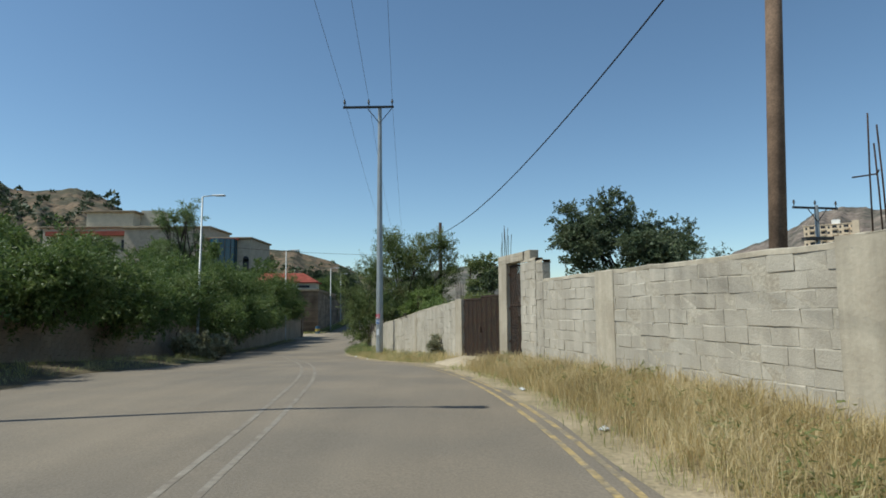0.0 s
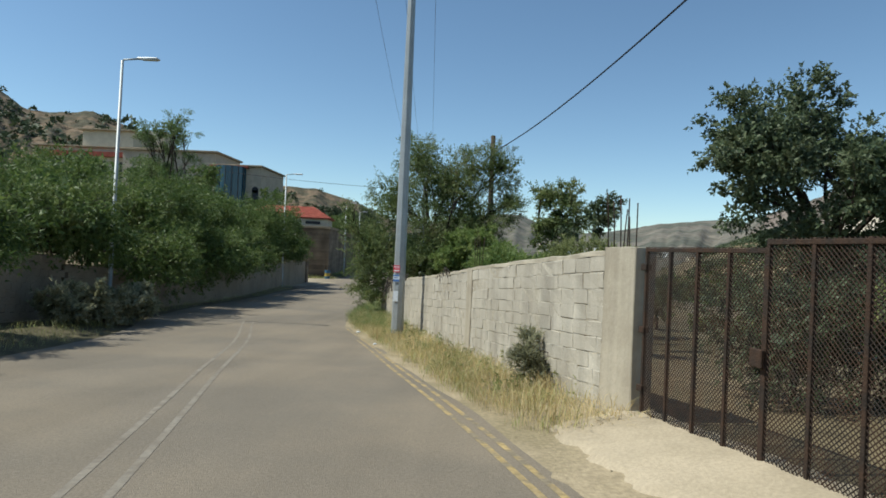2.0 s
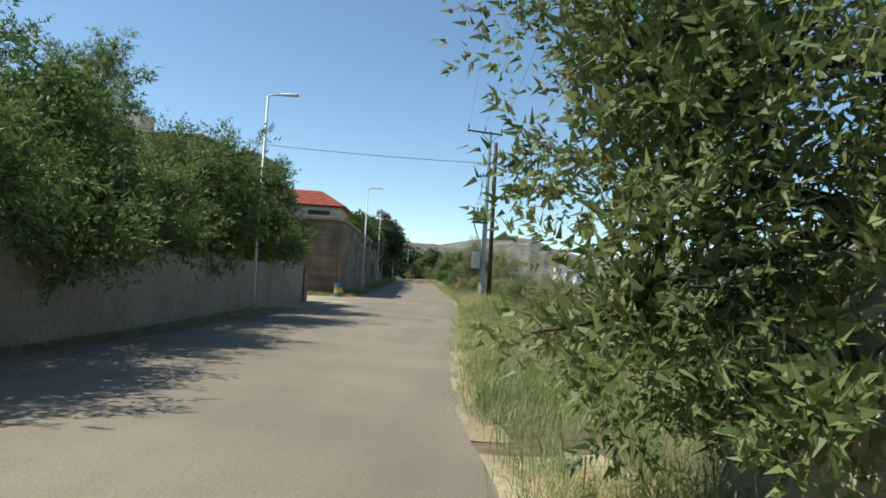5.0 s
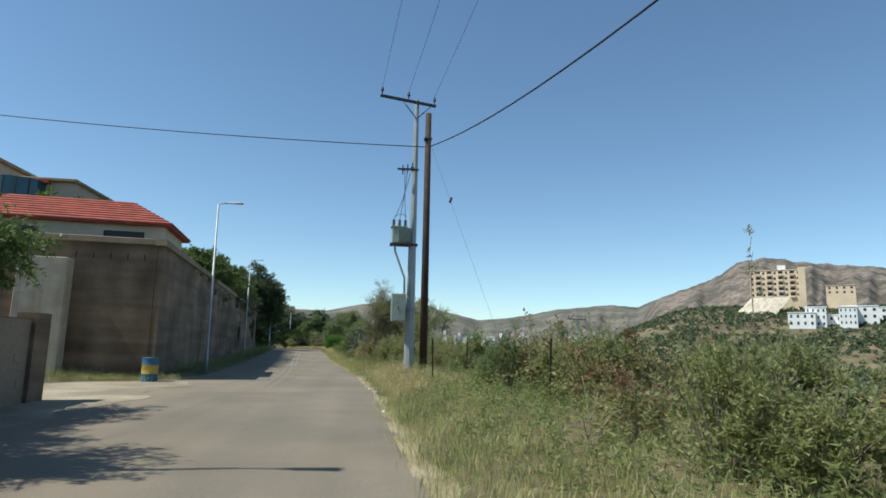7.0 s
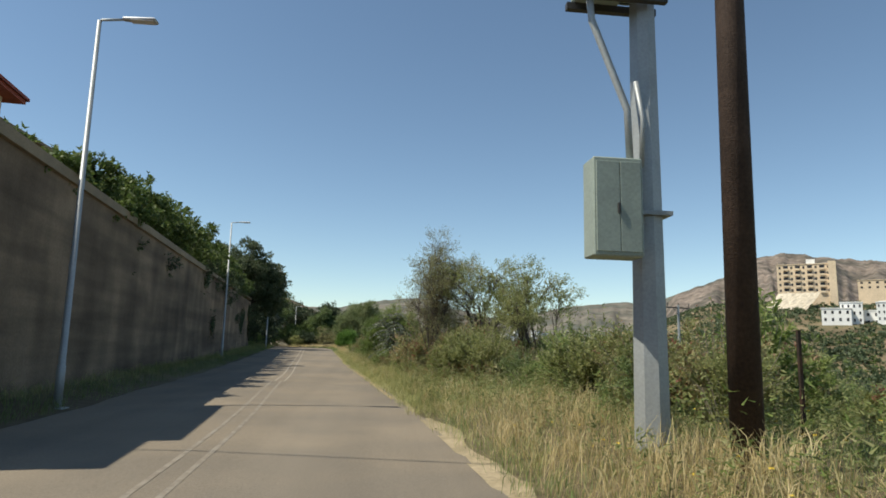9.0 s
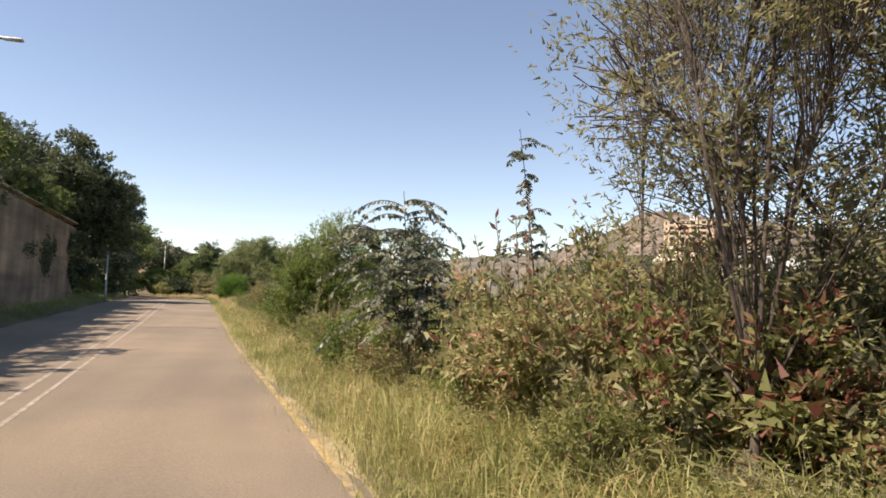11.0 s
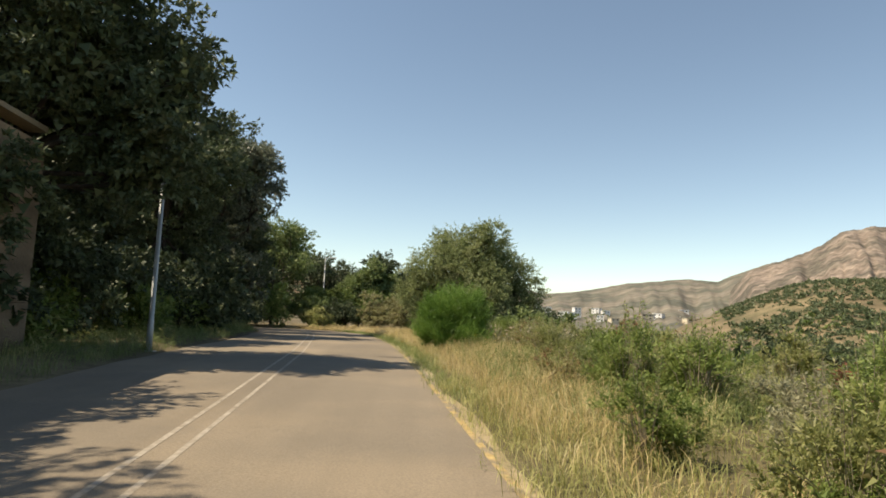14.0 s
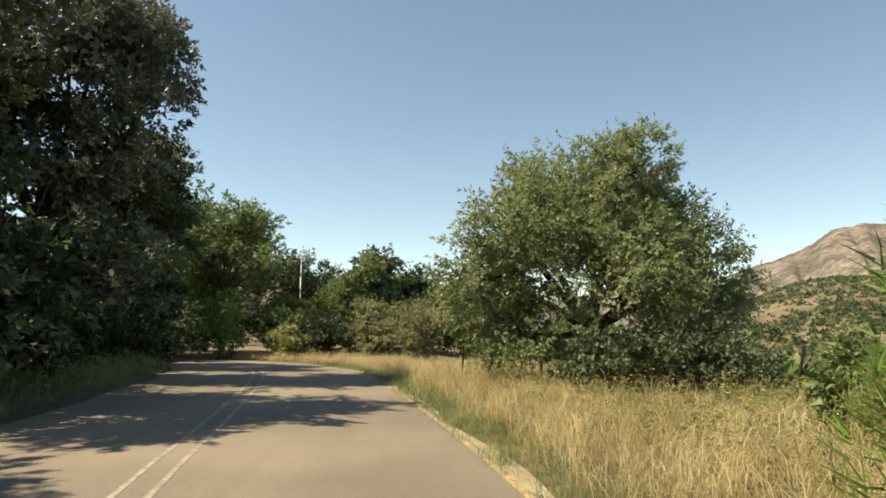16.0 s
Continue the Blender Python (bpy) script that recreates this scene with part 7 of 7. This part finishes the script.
weeds("verge_weeds", 30000, 60, 140, 160, 1.6, 7.5, 0.65, L_WEED, "leafy olive weeds among dry grass", 0.06, 0.014)
weeds("verge_weeds", 52000, 51, 42, 84, 0.9, 10, 0.75, L_WEED, "leafy olive weeds among the grass")
weeds("verge_weeds", 26000, 52, 42, 84, 1.5, 10, 0.8, L_BRIGHT, "leafy green weeds among the grass")
weeds("verge_weeds", 36000, 53, 84, 126, 0.7, 8, 0.75, L_WEED, "leafy olive weeds among the grass")
weeds("verge_weeds", 34000, 54, 86, 124, 1.2, 8, 0.8, L_RUSSET, "leafy russet weeds among the grass")
weeds("verge_weeds", 30000, 59, 86, 120, 0.8, 4.0, 0.6, L_WEED, "leafy olive weeds among the grass", 0.06, 0.014)
grass("verge_grass", 16000, 22, 88, 122, lambda y: 0.8 + 0 * y, lambda y: 5 + 0 * y, 0.6, G_MIXED, "half-dry grass on the open verge", lean=1.1)
weeds("verge_weeds", 20000, 55, 122, 160, 1.5, 9, 0.6, L_WEED, "leafy olive weeds among the grass")
weeds("shade_weeds", 16000, 58, 137, 178, 0.5, 4.5, 0.7, L_WEED, "leafy weeds on the shaded verge", side=-1)
weeds("wall_weeds", 5000, 61, 0, 15.4, 0.7, 2.2, 0.35, L_WEED, "small olive weeds at the wall's foot")
weeds("wall_weeds", 5000, 56, 20.8, 40, 0.7, 2.2, 0.35, L_WEED, "small olive weeds at the wall's foot")

weeds("straw_weeds", 4000, 57, 74, 80, 4.0, 9.0, 0.4, L_GREY, "pale dry weeds below the compound wall", side=-1)


# creeper hanging on the compound wall
def creeper(y, z, ry, rz, n, seed):
    rng = np.random.default_rng(seed)
    q = rng.normal(0, 0.5, (n, 2))
    yy = y + q[:, 0] * ry
    p = np.stack([side_x(yy) + 0.03 + rng.uniform(0, 0.06, n), yy, z + q[:, 1] * rz], -1)
    v, f = leaves(rng, p, np.tile(np.array([[0.7, 0, -0.5]]), (n, 1)), 0.12, 0.08, 0.2, 0.5)
    return tagged(put("creeper", mesh_of("creeper", v, f), L_DARK), "dark creeper clinging to the plaster wall", "creeper", "creepers on the wall")


creeper(129.0, 1.35, 1.1, 0.8, 1500, 61)
creeper(125.6, 1.5, 1.6, 0.4, 130, 62)
creeper(130.9, 1.95, 0.5, 0.5, 200, 63)
creeper(112.0, 0.6, 0.8, 0.7, 300, 64)
# growth over the wall's top behind the house
for k, (y, s, z) in enumerate(((85.5, 1.3, 5.6), (87.6, 1.6, 6.0), (90.2, 1.8, 6.2), (92.9, 1.9, 6.5), (95.8, 2.1, 6.9), (98.8, 2.1, 6.8), (102, 2.2, 7.0), (105.4, 2.3, 7.2), (109, 2.3, 7.4), (112.8, 2.2, 7.2), (116.6, 2.2, 7.0), (120.4, 2.3, 7.0), (124.2, 2.2, 6.8), (128.2, 2.0, 6.4), (131.8, 2.2, 6.2))):
    tree("wall_top_shrub", side_x(y) - 1.5, y, 620 + k, 0.06, (0, 0, 3.2), lobes(rng0, 7, 0.2, 0, z - 0.6, s * 0.75, s * 1.0, s * 0.5, s * 0.46), 520, 12, 0.13, 0.06, 0.1, L_ACACIA, "green shrub showing over the compound wall", "shrub", group="trees behind the wall")


# small flowers in the verge
def flowers(name, n, seed, y0, y1, off0, off1, height, material, label):
    rng = np.random.default_rng(seed)
    y = rng.uniform(y0, y1, n)
    x = edge_x(y) + rng.uniform(off0, off1, n)
    p = np.stack([x, y, land_z(x, y) + height * rng.uniform(0.5, 1.1, n)], -1)
    p = np.repeat(p, 5, 0)
    a = np.tile(np.arange(5) * 2 * math.pi / 5, n)
    v, f = leaves(rng, p, np.stack([np.cos(a), np.sin(a), np.full(5 * n, 0.25)], -1), 0.024, 0.018, 0.0, 0.1)
    return tagged(put(name, mesh_of(name, v, f), material), label, "flowers", kind="stuff")


flowers("yellow_flowers", 520, 71, 143, 158, 1.8, 8.5, 0.6, FLOWER, "tiny yellow flowers among dry grass")
flowers("yellow_flowers", 160, 72, 62, 80, 0.8, 4.5, 0.45, FLOWER, "tiny yellow flowers in the verge")
flowers("red_flowers", 60, 73, 116, 121, 2.6, 4.5, 0.8, FLOWER_RED, "red flower heads in the verge")
# pale woolly seed heads on the weeds
def seed_heads(n, seed, y0, y1, off0, off1, height):
    rng = np.random.default_rng(seed)
    y = rng.uniform(y0, y1, n)
    x = edge_x(y) + rng.uniform(off0, off1, n)
    p = np.repeat(np.stack([x, y, land_z(x, y) + height * rng.uniform(0.6, 1.1, n)], -1), 40, 0)
    d = rng.normal(0, 1, (n * 40, 3))
    d /= np.linalg.norm(d, axis=1)[:, None]
    v, f = leaves(rng, p + d * 0.008, d, 0.036, 0.016, 0.0, 0.1)
    return tagged(put("seed_heads", mesh_of("seed_heads", v, f), SEED), "pale woolly seed heads on dry weeds", "seed heads", kind="stuff")


seed_heads(70, 81, 141, 148, 2.6, 6.5, 0.85)
# slim sapling standing out of the weeds
tree("sapling", -1.9, 61.4, 630, 0.025, (0, 0, 1.9), [(0, 0, 2.7, 0.1, 0.1, 0.8), (0, 0, 1.6, 0.12, 0.12, 0.5)], 40, 7, 0.06, 0.014, 0.04, L_GREY, "slim pale sapling standing out of weeds", "sapling", bark=BARK_PALE)
